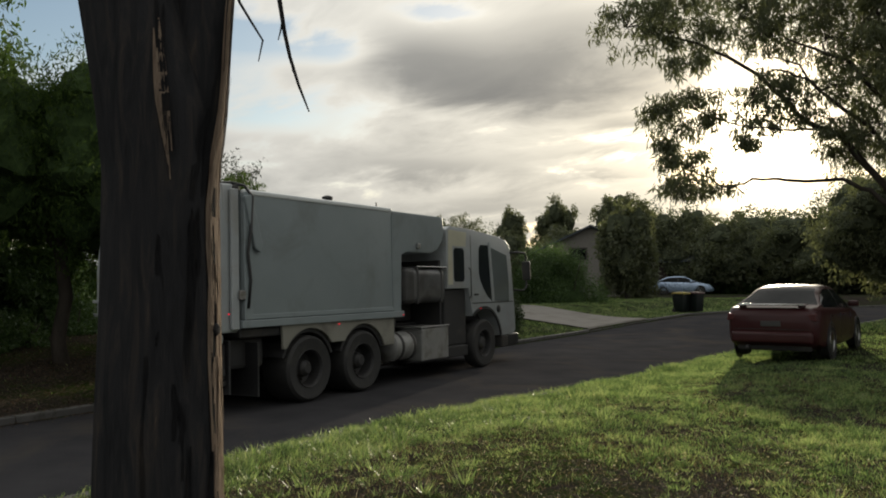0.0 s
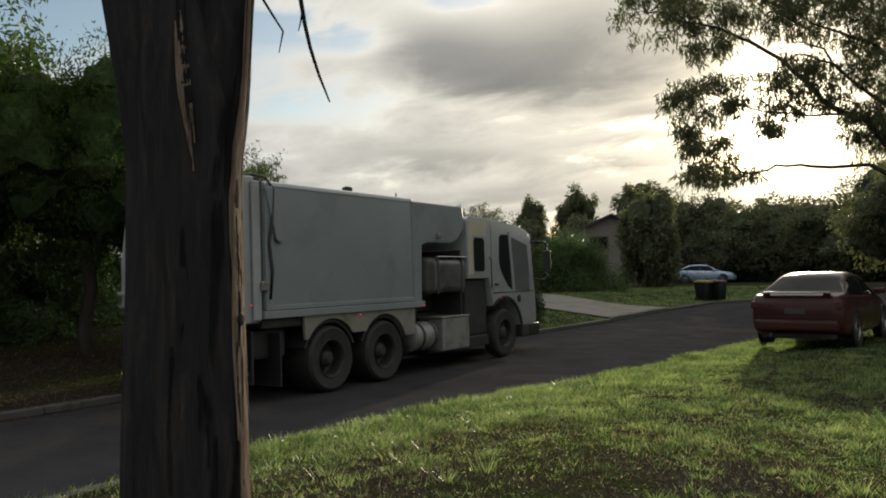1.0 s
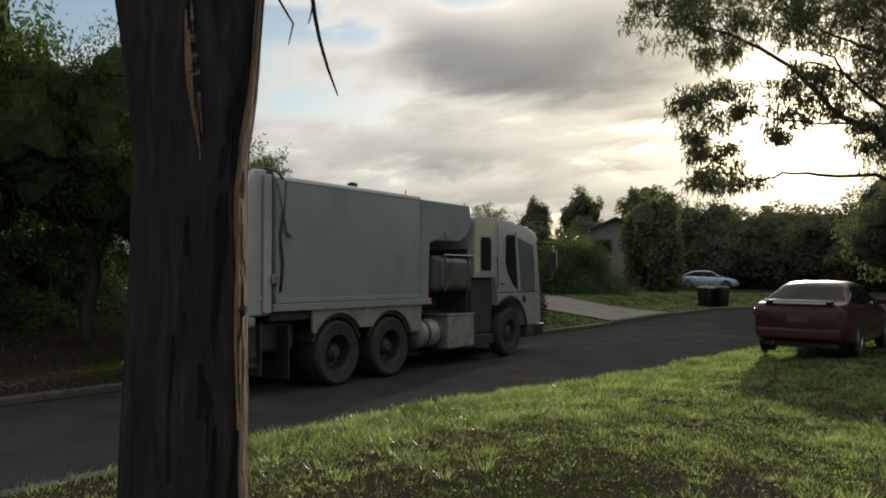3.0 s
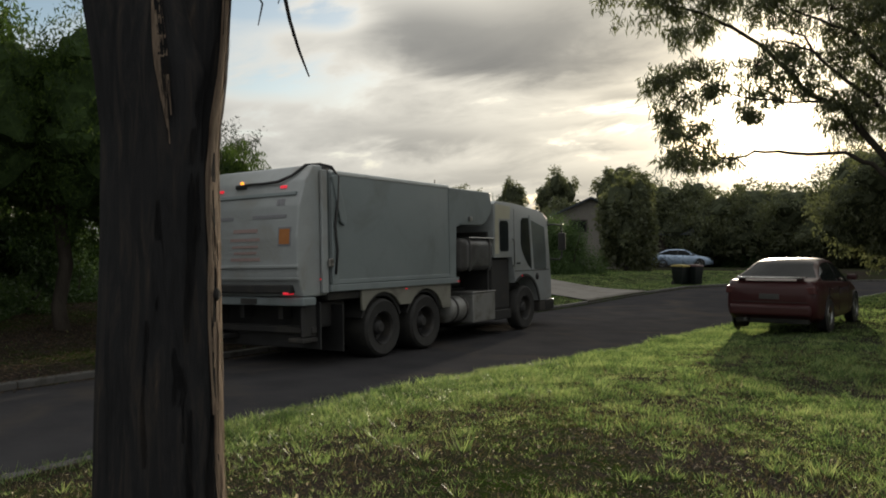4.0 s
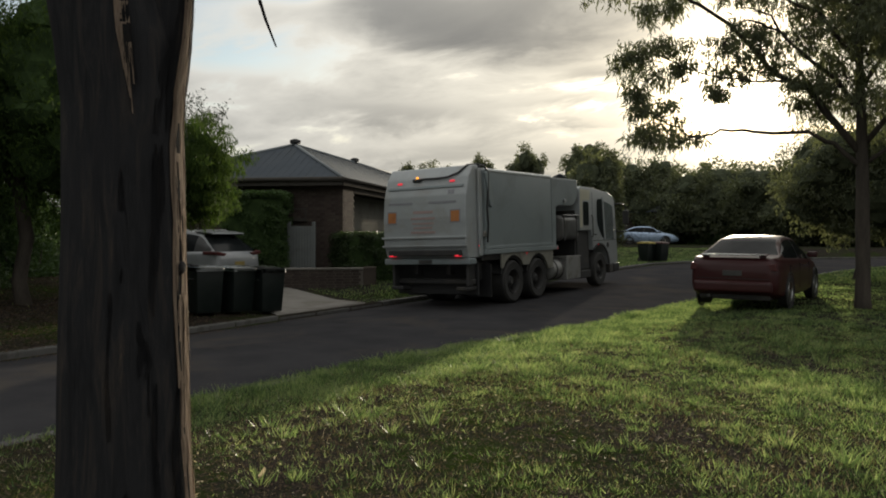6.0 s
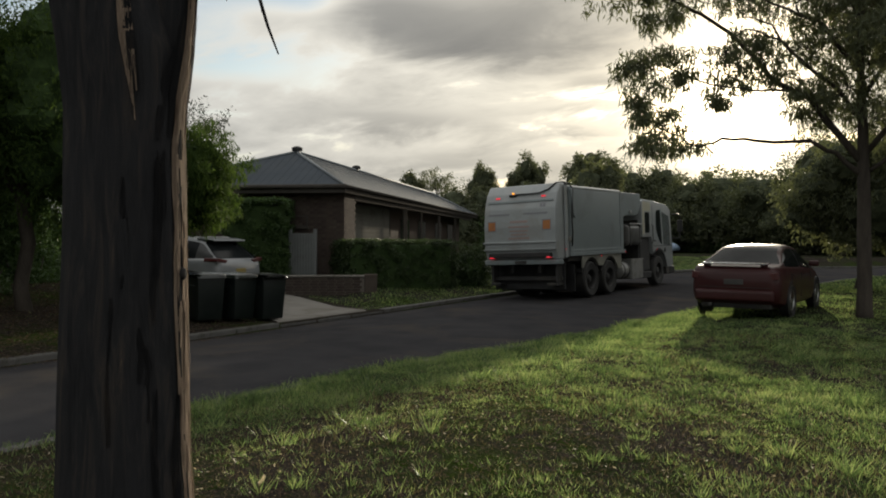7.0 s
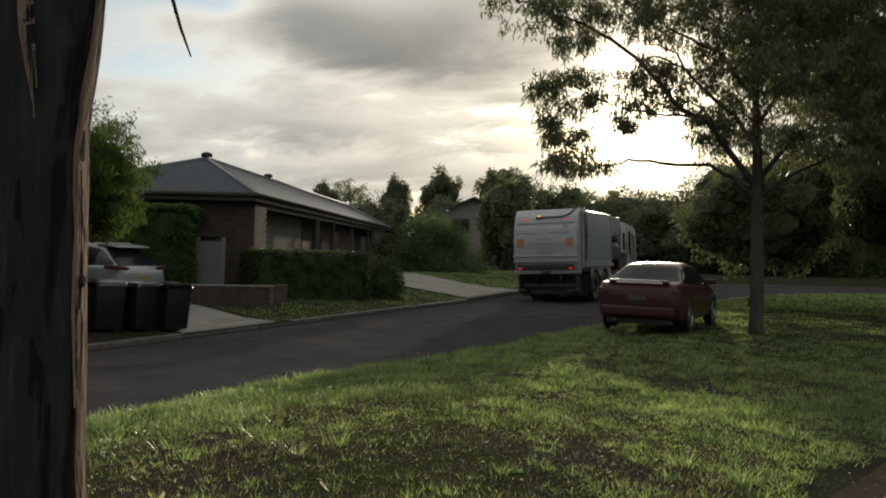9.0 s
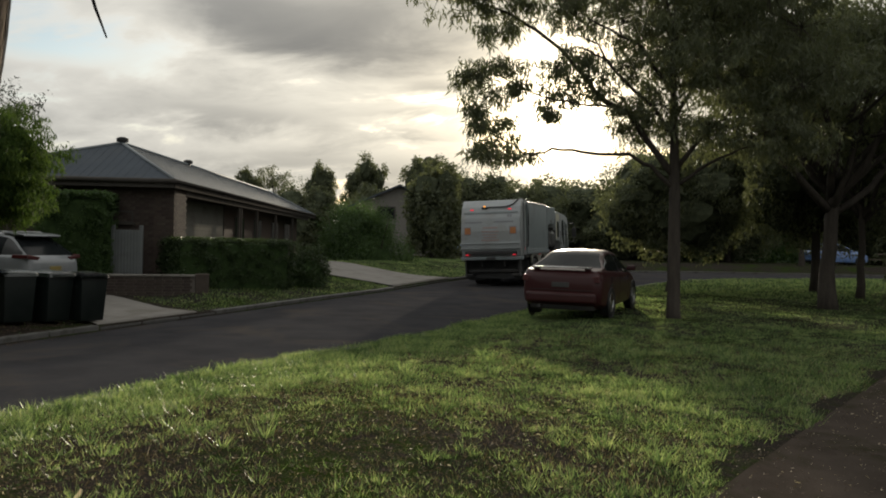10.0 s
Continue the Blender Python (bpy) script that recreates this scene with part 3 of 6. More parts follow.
def main_house():
    house = thing("house", HOUSE, "single-storey brown brick house with a hipped grey steel roof", "house")
    brick_front(house)
    L, W, H, Z, A = 26.6, 7.0, 1.28, 3.17, 2.46
    # the roof: four slopes with standing ribs
    bm = bmesh.new()
    v = [bm.verts.new(p) for p in ((0, 0, Z), (0, L, Z), (-W, L, Z), (-W, 0, Z), (-A, A, Z + H), (-A, L - A, Z + H))]
    lo = [bm.verts.new((p.co.x, p.co.y, Z - 0.03)) for p in v[:4]]
    for f in ((v[0], v[1], v[5], v[4]), (v[2], v[3], v[4], v[5]), (v[3], v[0], v[4]), (v[1], v[2], v[5])):
        bm.faces.new(f)
    bm.faces.new(lo[::-1])
    for i in range(4):
        bm.faces.new((v[i], lo[i], lo[(i + 1) % 4], v[(i + 1) % 4]))
    bmesh.ops.recalc_face_normals(bm, faces=bm.faces)
    roof = part("roof", bm, ROOF, house)
    ribs = bmesh.new()
    k = H / A
    y = 0.2
    while y < L - 0.1:
        run = min(A, y, L - y)
        tube([(-0.02, y, Z + 0.006), (-run, y, Z + run * k + 0.006)], (0.007, 0.007), 4, ribs)
        tube([(-W + 0.02, y, Z + 0.006), (-W + run * (W - A) / A, y, Z + run * k + 0.006)], (0.007, 0.007), 4, ribs)
        y += 0.25
    x = -0.2
    while x > -W + 0.1:
        run = min(-x, (W + x) * A / (W - A))
        tube([(x, 0.02, Z + 0.006), (x, run, Z + run * k + 0.006)], (0.007, 0.007), 4, ribs)
        x -= 0.25
    tagged(part("roof_rib", ribs, ROOF, roof), kind="stuff")
    caps = bmesh.new()
    for a, b in ((v_, w_) for v_, w_ in (((0, 0, Z), (-A, A, Z + H)), ((-W, 0, Z), (-A, A, Z + H)), ((-A, A, Z + H), (-A, L - A, Z + H)), ((0, L, Z), (-A, L - A, Z + H)))):
        tube([Vector(a) + Vector((0, 0, 0.02)), Vector(b) + Vector((0, 0, 0.02))], (0.045, 0.045), 8, caps)
    part("ridge_cap", caps, surface("ridge_steel", (0.17, 0.19, 0.205), (0.22, 0.24, 0.25), 2, 0.75, bump=0.05, specular=0.2), roof, "paler folded steel ridge capping")
    part("fascia", box(-W, 0.0, -0.03, 0.0, Z - 0.22, Z - 0.01, 0.005, 1), TRIM, house)
    part("fascia", box(0.002, 0.03, 0.002, L, Z - 0.22, Z - 0.01, 0.005, 1), TRIM, house)
    gut = tube([(0.08, -0.06, Z - 0.03), (0.08, L, Z - 0.03)], (0.05, 0.05), 8)
    tube([(0.08, -0.08, Z - 0.03), (-W - 0.05, -0.08, Z - 0.03)], (0.065, 0.065), 8, gut)
    part("gutter", gut, TRIM, house)
    part("eave_soffit", box(-W + 0.02, -0.02, 0.02, L - 0.02, Z - 0.12, Z - 0.10), TRIM, house)
    for name, yy in (("roof_vent", A + 0.05), ("roof_vent", A + 6.58)):
        bm = lathe([(0.10, -0.05), (0.10, 0.08), (0.155, 0.09), (0.175, 0.15), (0.155, 0.21), (0.09, 0.245), (0.02, 0.25)], "z", 18)
        ob = smooth(part("roof_vent", bm, TRUCK_DARK, roof, "dark round turbine vent on the ridge"))
        ob.location = (-A, yy, Z + H - 0.03)
        ob.scale = (0.95, 0.95, 0.95)
        for a in range(12):
            fin = box(0.15, 0.185, -0.005, 0.005, 0.09, 0.21)
            f = part("vane", fin, TRUCK_DARK, ob)
            f.rotation_euler = (0, 0, 2 * math.pi * a / 12)
    # the wide roller shutter, set back under the eave
    sh = part("roller_shutter", box(-0.878, -0.83, 2.9, 8.3, 0.25, 2.82, 0.01, 1), SHUTTER, house, "wide cream roller shutter, closed, darkened for shade")
    for i in range(18):
        part("slat", box(-0.832, -0.818, 2.94, 8.26, 0.28 + i * 0.14, 0.28 + i * 0.14 + 0.128, 0.012, 2), SHUTTER, sh)
    for yy in (2.85, 8.35):
        part("shutter_guide", box(-0.878, -0.80, yy - 0.045, yy + 0.045, 0.2, 2.86, 0.01, 1), TRIM, house)
    part("eave_beam", box(-0.22, -0.08, 1.36, 24.6, 2.78, 3.04, 0.01, 1), TRIM, house)
    for yy in (7.9, 8.25, 11.0, 15.0, 19.5):
        part("verandah_post", box(-0.20, -0.10, yy, yy + 0.10, 0.2, 2.775, 0.012, 1), TRIM, house)
    for yy in (10.2, 13.6, 17.6, 21.0):
        bm = box(-0.89, -0.84, yy, yy + 1.6, 1.1, 2.5, 0.01, 1)
        w = part("window", bm, TRIM, house)
        for j in (0, 1):
            part("pane", box(-0.837, -0.825, yy + 0.06 + j * 0.76, yy + 0.06 + j * 0.76 + 0.70, 1.16, 2.44), GLASS, w)
    # the front: side gate and small window above it
    windowed("window", house, -1.86, -1.25, 1.95, 2.3, 0.35, 0.05, TRIM)
    return house


main_house()
gate = thing("side_gate", HOUSE @ pose(-1.54, -0.35, 0.0), "pale grey metal side gate standing before a brick house", "gate")
part("gate_panel", box(0, 0.82, 0, 0.04, 0.3, 1.75, 0.006, 1), PALE, gate)
for gx in (0.0, 0.76):
    part("gate_post", box(gx - 0.03, gx + 0.06, -0.025, 0.065, 0.1, 1.88, 0.008, 1), PALE, gate)
for i in range(8):
    part("rib", box(0.08 + i * 0.085, 0.125 + i * 0.085, -0.016, 0.0, 0.33, 1.72, 0.006, 1), PALE, gate)


# ---- plants ----
def leaves(centres, counts, spread, length, width, seed, droop=0.5, fold=0.25):
    """Points and faces of many small four-cornered leaves scattered round centres."""
    r = np.random.default_rng(seed)
    idx = np.repeat(np.arange(len(centres)), counts)
    n = len(idx)
    d = r.normal(size=(n, 3))
    d /= np.linalg.norm(d, axis=1)[:, None]
    pos = np.asarray(centres)[idx] + d * (r.random(n) ** 0.45)[:, None] * np.asarray(spread)
    way = r.normal(size=(n, 3))
    way[:, 2] -= droop * 2
    way /= np.linalg.norm(way, axis=1)[:, None]
    side = np.cross(way, r.normal(size=(n, 3)))
    side /= np.linalg.norm(side, axis=1)[:, None] + 1e-9
    nor = np.cross(way, side)
    ln = (length * r.uniform(0.6, 1.3, n))[:, None]
    wd = (width * r.uniform(0.7, 1.3, n))[:, None]
    mid = pos + way * ln * 0.45
    v = np.stack([pos, mid + side * wd * 0.5 + nor * wd * fold, pos + way * ln, mid - side * wd * 0.5 + nor * wd * fold], 1).reshape(-1, 3)
    return v, np.arange(4 * n).reshape(n, 4)


def grow(rng, start, way, length, radius, depth, out, tips, up=0.15, wander=0.35, main=True):
    """A limb that wanders and splits; the limbs go to out, their ends to tips."""
    pts, rad = [Vector(start)], [radius]
    d = Vector(way).normalized()
    steps = 5
    for i in range(steps):
        d = (d + Vector((rng.gauss(0, wander), rng.gauss(0, wander), rng.gauss(0, wander) + up)) * 0.45).normalized()
        pts.append(pts[-1] + d * length / steps)
        rad.append(radius * (1 - 0.55 * (i + 1) / steps))
    out.append((pts, rad, main))
    if depth == 0:
        tips.extend(pts[2:])
        return
    tips.append(pts[-1])
    for i in range(rng.choice((2, 3, 3))):
        at = rng.choice((3, 4, 5))
        nd = (d + Vector((rng.gauss(0, 0.75), rng.gauss(0, 0.75), rng.gauss(0, 0.5)))).normalized()
        grow(rng, pts[at], nd, length * rng.uniform(0.55, 0.8), rad[at] * 0.7, depth - 1, out, tips, up, wander, False)


def tree(name, at, height, seed, label, leaf_mat, trunk_r=0.2, fork=0.4, limbs=6, reach=0.45, depth=2, per_tip=40, spread=0.5, leaf=(0.13, 0.03),
         lean=(0, 0), bark=None, droop=0.5, flat=0.8, category="tree", group=""):
    """A trunk, limbs and a crown of small leaves."""
    rng = random.Random(seed)
    owner = thing(name, Matrix.Translation(at), label, category, group)
    h = height * fork
    pts = [(lean[0] * (i / 6) ** 1.4 + rng.gauss(0, 0.03), lean[1] * (i / 6) ** 1.4 + rng.gauss(0, 0.03), -0.25 + (h + 0.25) * i / 6) for i in range(7)]
    bm = tube(pts, [trunk_r * (1.35 if i == 0 else 1.1 if i == 1 else 1 - 0.05 * i) for i in range(7)], 12, rough=0.05, rng=rng)
    part("trunk", bm, bark or BARK_FAR, owner)
    top = Vector(pts[-1])
    out, tips = [], []
    for i in range(limbs):
        a = 2 * math.pi * (i + rng.uniform(-0.3, 0.3)) / limbs
        steep = rng.uniform(0.5, 1.3)
        way = Vector((math.cos(a) * reach * 2, math.sin(a) * reach * 2, steep))
        grow(rng, top - Vector((0, 0, rng.uniform(0, 0.35) * h)), way, height * (1 - fork) * rng.uniform(0.45, 0.62), trunk_r * 0.55, depth, out, tips)
    bm = None
    for p, r, main in out:
        if main:
            if bm:
                part("limb", bm, bark or BARK_FAR, owner)
            bm = bmesh.new()
        tube(p, r, 6 if main else 4, bm)
    part("limb", bm, bark or BARK_FAR, owner)
    c = np.array([tuple(t) for t in tips])
    v, f = leaves(c, per_tip, (spread, spread, spread * flat), leaf[0], leaf[1], seed, droop)
    tagged(sheet("crown", v, f, leaf_mat, owner), kind="stuff")
    return owner


def mound(name, at, size, seed, label, leaf_mat, count, leaf=(0.12, 0.06), blobs=40, category="shrub", square=False, group=""):
    """A bush or clipped hedge: leaves on and under an uneven surface, over a few stems."""
    r = np.random.default_rng(seed)
    owner = thing(name, at, label, category, group)
    if square:
        c = np.stack([r.uniform(-1, 1, blobs), r.uniform(-1, 1, blobs), r.uniform(0, 1, blobs)], 1)
        face = r.integers(0, 3, blobs)
        c[face == 0, 1] = np.sign(c[face == 0, 1])
        c[face == 1, 0] = np.sign(c[face == 1, 0])
        c[face == 2, 2] = 1
        sp = 0.16
    else:
        d = r.normal(size=(blobs, 3))
        d[:, 2] = np.abs(d[:, 2])
        d /= np.linalg.norm(d, axis=1)[:, None]
        c = d * r.uniform(0.62, 1.0, blobs)[:, None]
        sp = 0.24
    c = c * np.array(size)
    spread = (np.full(3, sp) * np.array(size)) if not square else np.array((0.14, 0.14, 0.10))
    v, f = leaves(c, max(1, count // blobs), spread, leaf[0], leaf[1], seed, 0.1)
    tagged(sheet("foliage", v, f, leaf_mat, owner), kind="stuff")
    rng = random.Random(seed)
    for i in range(7):
        x, y = rng.uniform(-0.75, 0.75) * size[0], rng.uniform(-0.6, 0.6) * size[1]
        part("stem", tube([(x * 0.6, y * 0.6, -0.2), (x * 0.8, y * 0.8, size[2] * 0.45), (x, y, size[2] * 0.8)], (0.05, 0.035, 0.012), 5), BARK_FAR, owner)
    # a solid heart whose dark colour stands in for the shade inside the bush
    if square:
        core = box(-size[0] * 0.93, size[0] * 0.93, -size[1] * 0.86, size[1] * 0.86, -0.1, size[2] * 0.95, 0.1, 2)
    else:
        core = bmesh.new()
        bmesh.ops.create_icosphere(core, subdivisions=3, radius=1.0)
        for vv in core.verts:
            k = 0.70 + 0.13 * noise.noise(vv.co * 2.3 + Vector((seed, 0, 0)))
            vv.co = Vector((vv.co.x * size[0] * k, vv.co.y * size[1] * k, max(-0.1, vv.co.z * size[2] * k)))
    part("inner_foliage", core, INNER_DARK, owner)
    return owner


def dense_tree(name, at, size, middle, seed, label, leaf_mat, count, leaf=(0.14, 0.03), lobes=9, blobs=220, trunk_r=0.16, droop=0.5, group="", category="tree", heart=0.64):
    """A tree with a close crown: overlapping lobes of leaves round a shaded heart, on a trunk with limbs."""
    rng = random.Random(seed)
    r = np.random.default_rng(seed)
    owner = thing(name, Matrix.Translation(at), label, category, group)
    pts = [(rng.gauss(0, 0.05), rng.gauss(0, 0.05), -0.25 + (middle + 0.25) * i / 5) for i in range(6)]
    part("trunk", tube(pts, [trunk_r * k for k in (1.4, 1.1, 1.0, 0.9, 0.8, 0.6)], 10, rough=0.06, rng=rng), BARK_FAR, owner)
    s = np.array(size)
    mids, rads = [], []
    for i in range(lobes):
        a = 2 * math.pi * i / lobes * 1.618 * 2
        h = -0.75 + 1.55 * (i + 0.5) / lobes
        k = math.sqrt(max(0.1, 1 - h * h * 0.8))
        mids.append(np.array((math.cos(a) * k * 0.52, math.sin(a) * k * 0.52, h * 0.62)) * s * rng.uniform(0.85, 1.15))
        rads.append(s * rng.uniform(0.38, 0.58))
    mids.append(np.zeros(3))
    rads.append(s * 0.6)
    centres = []
    per = max(4, blobs // len(mids))
    for m_, r_ in zip(mids, rads):
        d = r.normal(size=(per, 3))
        d /= np.linalg.norm(d, axis=1)[:, None]
        centres.append(m_ + d * r_ * r.uniform(0.7, 1.08, per)[:, None])
    c = np.concatenate(centres) + np.array((0, 0, middle))
    v, f = leaves(c, max(1, count // len(c)), tuple(0.17 * s), leaf[0], leaf[1], seed, droop)
    tagged(sheet("crown", v, f, leaf_mat, owner), kind="stuff")
    # dark solid lobes that put the crown's inner shade into colour, with limbs
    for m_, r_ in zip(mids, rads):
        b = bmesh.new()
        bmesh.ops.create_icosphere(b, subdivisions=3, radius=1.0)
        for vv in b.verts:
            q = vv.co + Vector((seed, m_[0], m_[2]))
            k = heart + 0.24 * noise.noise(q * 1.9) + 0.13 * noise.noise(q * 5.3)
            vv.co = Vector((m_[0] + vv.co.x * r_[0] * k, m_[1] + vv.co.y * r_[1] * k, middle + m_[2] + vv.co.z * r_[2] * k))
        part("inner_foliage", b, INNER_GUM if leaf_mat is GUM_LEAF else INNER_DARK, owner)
        part("limb", tube([(0, 0, middle * 0.55), tuple(m_ * 0.5 + np.array((0, 0, middle * 0.8))), tuple(m_ + np.array((0, 0, middle)))], (trunk_r * 0.5, trunk_r * 0.35, trunk_r * 0.15), 6), BARK_FAR, owner)
    return owner


# the gum tree close by, with its fork
def foreground_gum():
    rng = random.Random(4)
    owner = thing("gum_tree", Matrix.Translation((-2.53, 1.98, 0)), "old gum tree with grey-brown fibrous bark and forking trunk", "tree")
    across, off = Vector((0.852, 0.524, 0)), Vector((-0.524, 0.852, 0))
    def ring_tube(rows, name, label="", seg=40, back=0.0):
        # rows: height, offset across, half width, flattening
        bm = bmesh.new()
        rings = []
        for z, o, r in rows:
            ring = []
            for k in range(seg):
                a = 2 * math.pi * k / seg
                ridge = 1 + 0.05 * noise.noise(Vector((math.cos(a) * 3.2, math.sin(a) * 3.2, z * 0.5))) + 0.045 * noise.noise(Vector((math.cos(a) * 9, math.sin(a) * 9, z * 1.1 + 5)))
                p = across * (o + r * ridge * math.cos(a)) + off * (back + 0.86 * r * ridge * math.sin(a))
                ring.append(bm.verts.new((p.x, p.y, z)))
            rings.append(ring)
        for lo, hi in zip(rings, rings[1:]):
            for k in range(seg):
                bm.faces.new((lo[k], lo[(k + 1) % seg], hi[(k + 1) % seg], hi[k])).smooth = True
        bm.faces.new(rings[0][::-1])
        bm.faces.new(rings[-1])
        return part(name, bm, BARK, owner, label)
    def dense(rows, n):
        zs = np.linspace(rows[0][0], rows[-1][0], n)
        return [(z, float(np.interp(z, [q[0] for q in rows], [q[1] for q in rows])), float(np.interp(z, [q[0] for q in rows], [q[2] for q in rows]))) for z in zs]
    ring_tube(dense([(-0.3, 0.02, 0.36), (0.05, 0.015, 0.30), (0.4, 0.004, 0.262), (0.8, 0.001, 0.244), (1.6, 0.007, 0.223), (2.06, 0.008, 0.216), (2.3, -0.012, 0.222), (2.5, -0.06, 0.208), (2.75, -0.12, 0.19)], 70), "trunk")
    ring_tube(dense([(1.7, 0.03, 0.09), (1.95, 0.085, 0.112), (2.1, 0.108, 0.118), (2.25, 0.122, 0.122), (2.33, 0.127, 0.124), (2.5, 0.138, 0.12), (2.75, 0.16, 0.113), (3.4, 0.24, 0.10), (4.6, 0.5, 0.08), (6.4, 1.0, 0.05)], 40), "limb", back=0.06)
    ring_tube(dense([(2.6, -0.085, 0.197), (3.2, -0.22, 0.17), (4.4, -0.4, 0.13), (6.8, -0.9, 0.06)], 40), "limb")
    knot = lathe([(0.028, -0.02), (0.024, 0.006), (0.014, 0.014), (0.004, 0.011)], "x", 12)
    k = part("bark_knot", knot, BARK, owner)
    k.matrix_basis = Matrix.Translation(across * 0.235 + off * -0.03 + Vector((0, 0, 1.44))) @ Matrix.Rotation(math.atan2(across.y, across.x), 4, "Z")
    # loose strips of bark along the trunk; pale torn ones also brighten its sunlit rim
    for i in range(132):
        torn = i >= 26
        a = rng.uniform(-0.36, 0.55) if torn else rng.uniform(-1.5, 0.9)
        z0 = rng.uniform(0.3, 2.1)
        length, wide, lift = rng.uniform(0.12, 0.55), rng.uniform(0.008, 0.024), rng.uniform(0.002, 0.016)
        if torn:
            length, wide, lift = rng.uniform(0.3, 0.95), rng.uniform(0.005, 0.02), rng.uniform(0.001, 0.007)
            z0 = rng.uniform(0.15, 2.2)
        strip = bmesh.new()
        rows = []
        for k in range(6):
            z = z0 + length * k / 5
            r_ = float(np.interp(z, (0.0, 0.3, 0.8, 1.6, 1.95, 2.1, 2.33, 2.75, 3.4), (0.31, 0.272, 0.244, 0.223, 0.217, 0.17, 0.128, 0.117, 0.104))) + 0.004 + lift * abs(k / 5 - 0.5) * 2
            o_ = float(np.interp(z, (0.8, 1.6, 1.95, 2.1, 2.33, 2.75, 3.4), (0.001, 0.007, 0.0085, 0.06, 0.127, 0.16, 0.24)))
            w_ = wide * (1 - 0.8 * abs(k / 5 - 0.5) * 2) / r_ + 0.004
            wob = 0.02 * math.sin(k * 1.3 + i)
            rows.append([strip.verts.new(across * (o_ + r_ * math.cos(a + wob + s * w_)) + off * (0.86 * r_ * math.sin(a + wob + s * w_)) + Vector((0, 0, z))) for s in (-1, 0, 1)])
        for p, q in zip(rows, rows[1:]):
            for k in range(2):
                strip.faces.new((p[k], p[k + 1], q[k + 1], q[k]))
        bmesh.ops.solidify(strip, geom=list(strip.faces), thickness=0.003 if torn else 0.005)
        part("bark_strip", strip, BARK_TORN if torn else BARK, owner, "torn strip of warm brown inner bark" if torn else "")
    # the torn lip of bark down the crotch of the fork
    for i in range(9):
        strip, rows = bmesh.new(), []
        top, low, wide = rng.uniform(2.45, 2.8), rng.uniform(1.95, 2.2), rng.uniform(0.006, 0.014)
        shift = rng.uniform(-0.02, 0.02)
        for k in range(8):
            z = low + (top - low) * k / 7
            o = float(np.interp(z, (1.95, 2.1, 2.8), (0.115, 0.10, 0.02))) + shift + 0.006 * math.sin(5 * z + i)
            oc, rc = float(np.interp(z, (2.06, 2.3, 2.5, 2.75), (0.008, -0.012, -0.06, -0.12))), float(np.interp(z, (2.06, 2.3, 2.5, 2.75), (0.216, 0.222, 0.208, 0.19)))
            w_ = wide * (1 - 0.85 * abs(k / 3.5 - 1))
            rows.append([strip.verts.new(across * (o + q * w_) + off * (-0.9 * rc * math.sqrt(max(0.05, 1 - ((o + q * w_ - oc) / rc) ** 2)) - 0.004) + Vector((0, 0, z))) for q in (-1, 0, 1)])
        for p, q in zip(rows, rows[1:]):
            for k in range(2):
                strip.faces.new((p[k], p[k + 1], q[k + 1], q[k]))
        bmesh.ops.solidify(strip, geom=list(strip.faces), thickness=0.006)
        part("bark_strip", strip, BARK_TORN if i % 2 else BARK, owner)
    out, tips = [], []
    for o, z in ((1.0, 6.3), (-0.9, 6.7), (0.5, 4.7), (-0.4, 4.5)):
        for i in range(3):
            a = rng.uniform(0, 6.28)
            grow(rng, across * o + Vector((0, 0, z)), (math.cos(a), math.sin(a), 0.9), 2.2, 0.045, 2, out, tips)
    for i in range(len(out)):
        if out[i][2]:
            bm = bmesh.new()
            for p, r, main in out[i:i + 1 + next((k for k, o in enumerate(out[i + 1:]) if o[2]), len(out))]:
                tube(p, r, 5, bm)
            part("branch", bm, BARK, owner)
    v, f = leaves(np.array([tuple(t) for t in tips if t.z > 5.0]), 10, (0.4, 0.4, 0.35), 0.13, 0.028, 9, 0.8)
    tagged(sheet("crown", v, f, GUM_LEAF, owner), kind="stuff")
    # dead twigs that hang from the limbs
    def twig(name, pts, r):
        q = [Vector(p) - Vector((-2.53, 1.98, 0)) for p in pts]
        part(name, tube(q, r, 6), BARK, owner)
    top = (-2.12, 2.25, 4.0)
    twig("dead_twig", [top, (-2.24, 2.32, 3.2), (-2.22, 2.33, 2.8), (-2.205, 2.345, 2.66), (-2.19, 2.36, 2.56), (-2.16, 2.38, 2.44), (-2.13, 2.41, 2.33)], (0.02, 0.013, 0.010, 0.0085, 0.0075, 0.006, 0.003))
    twig("dead_twig", [(-2.2, 2.33, 2.72), (-2.215, 2.33, 2.66), (-2.232, 2.335, 2.63)], (0.005, 0.003, 0.002))
    twig("dead_twig", [(-2.19, 2.36, 2.56), (-2.17, 2.35, 2.52), (-2.165, 2.35, 2.49)], (0.005, 0.003, 0.002))
    twig("dead_twig", [top, (-2.4, 2.22, 3.0), (-2.36, 2.24, 2.79), (-2.32, 2.275, 2.70), (-2.285, 2.30, 2.63), (-2.30, 2.29, 2.54)], (0.015, 0.009, 0.006, 0.005, 0.004, 0.002))
    twig("dead_twig", [(-2.4, 2.22, 3.0), (-2.405, 2.21, 2.8), (-2.40, 2.21, 2.62)], (0.006, 0.004, 0.002))


foreground_gum()


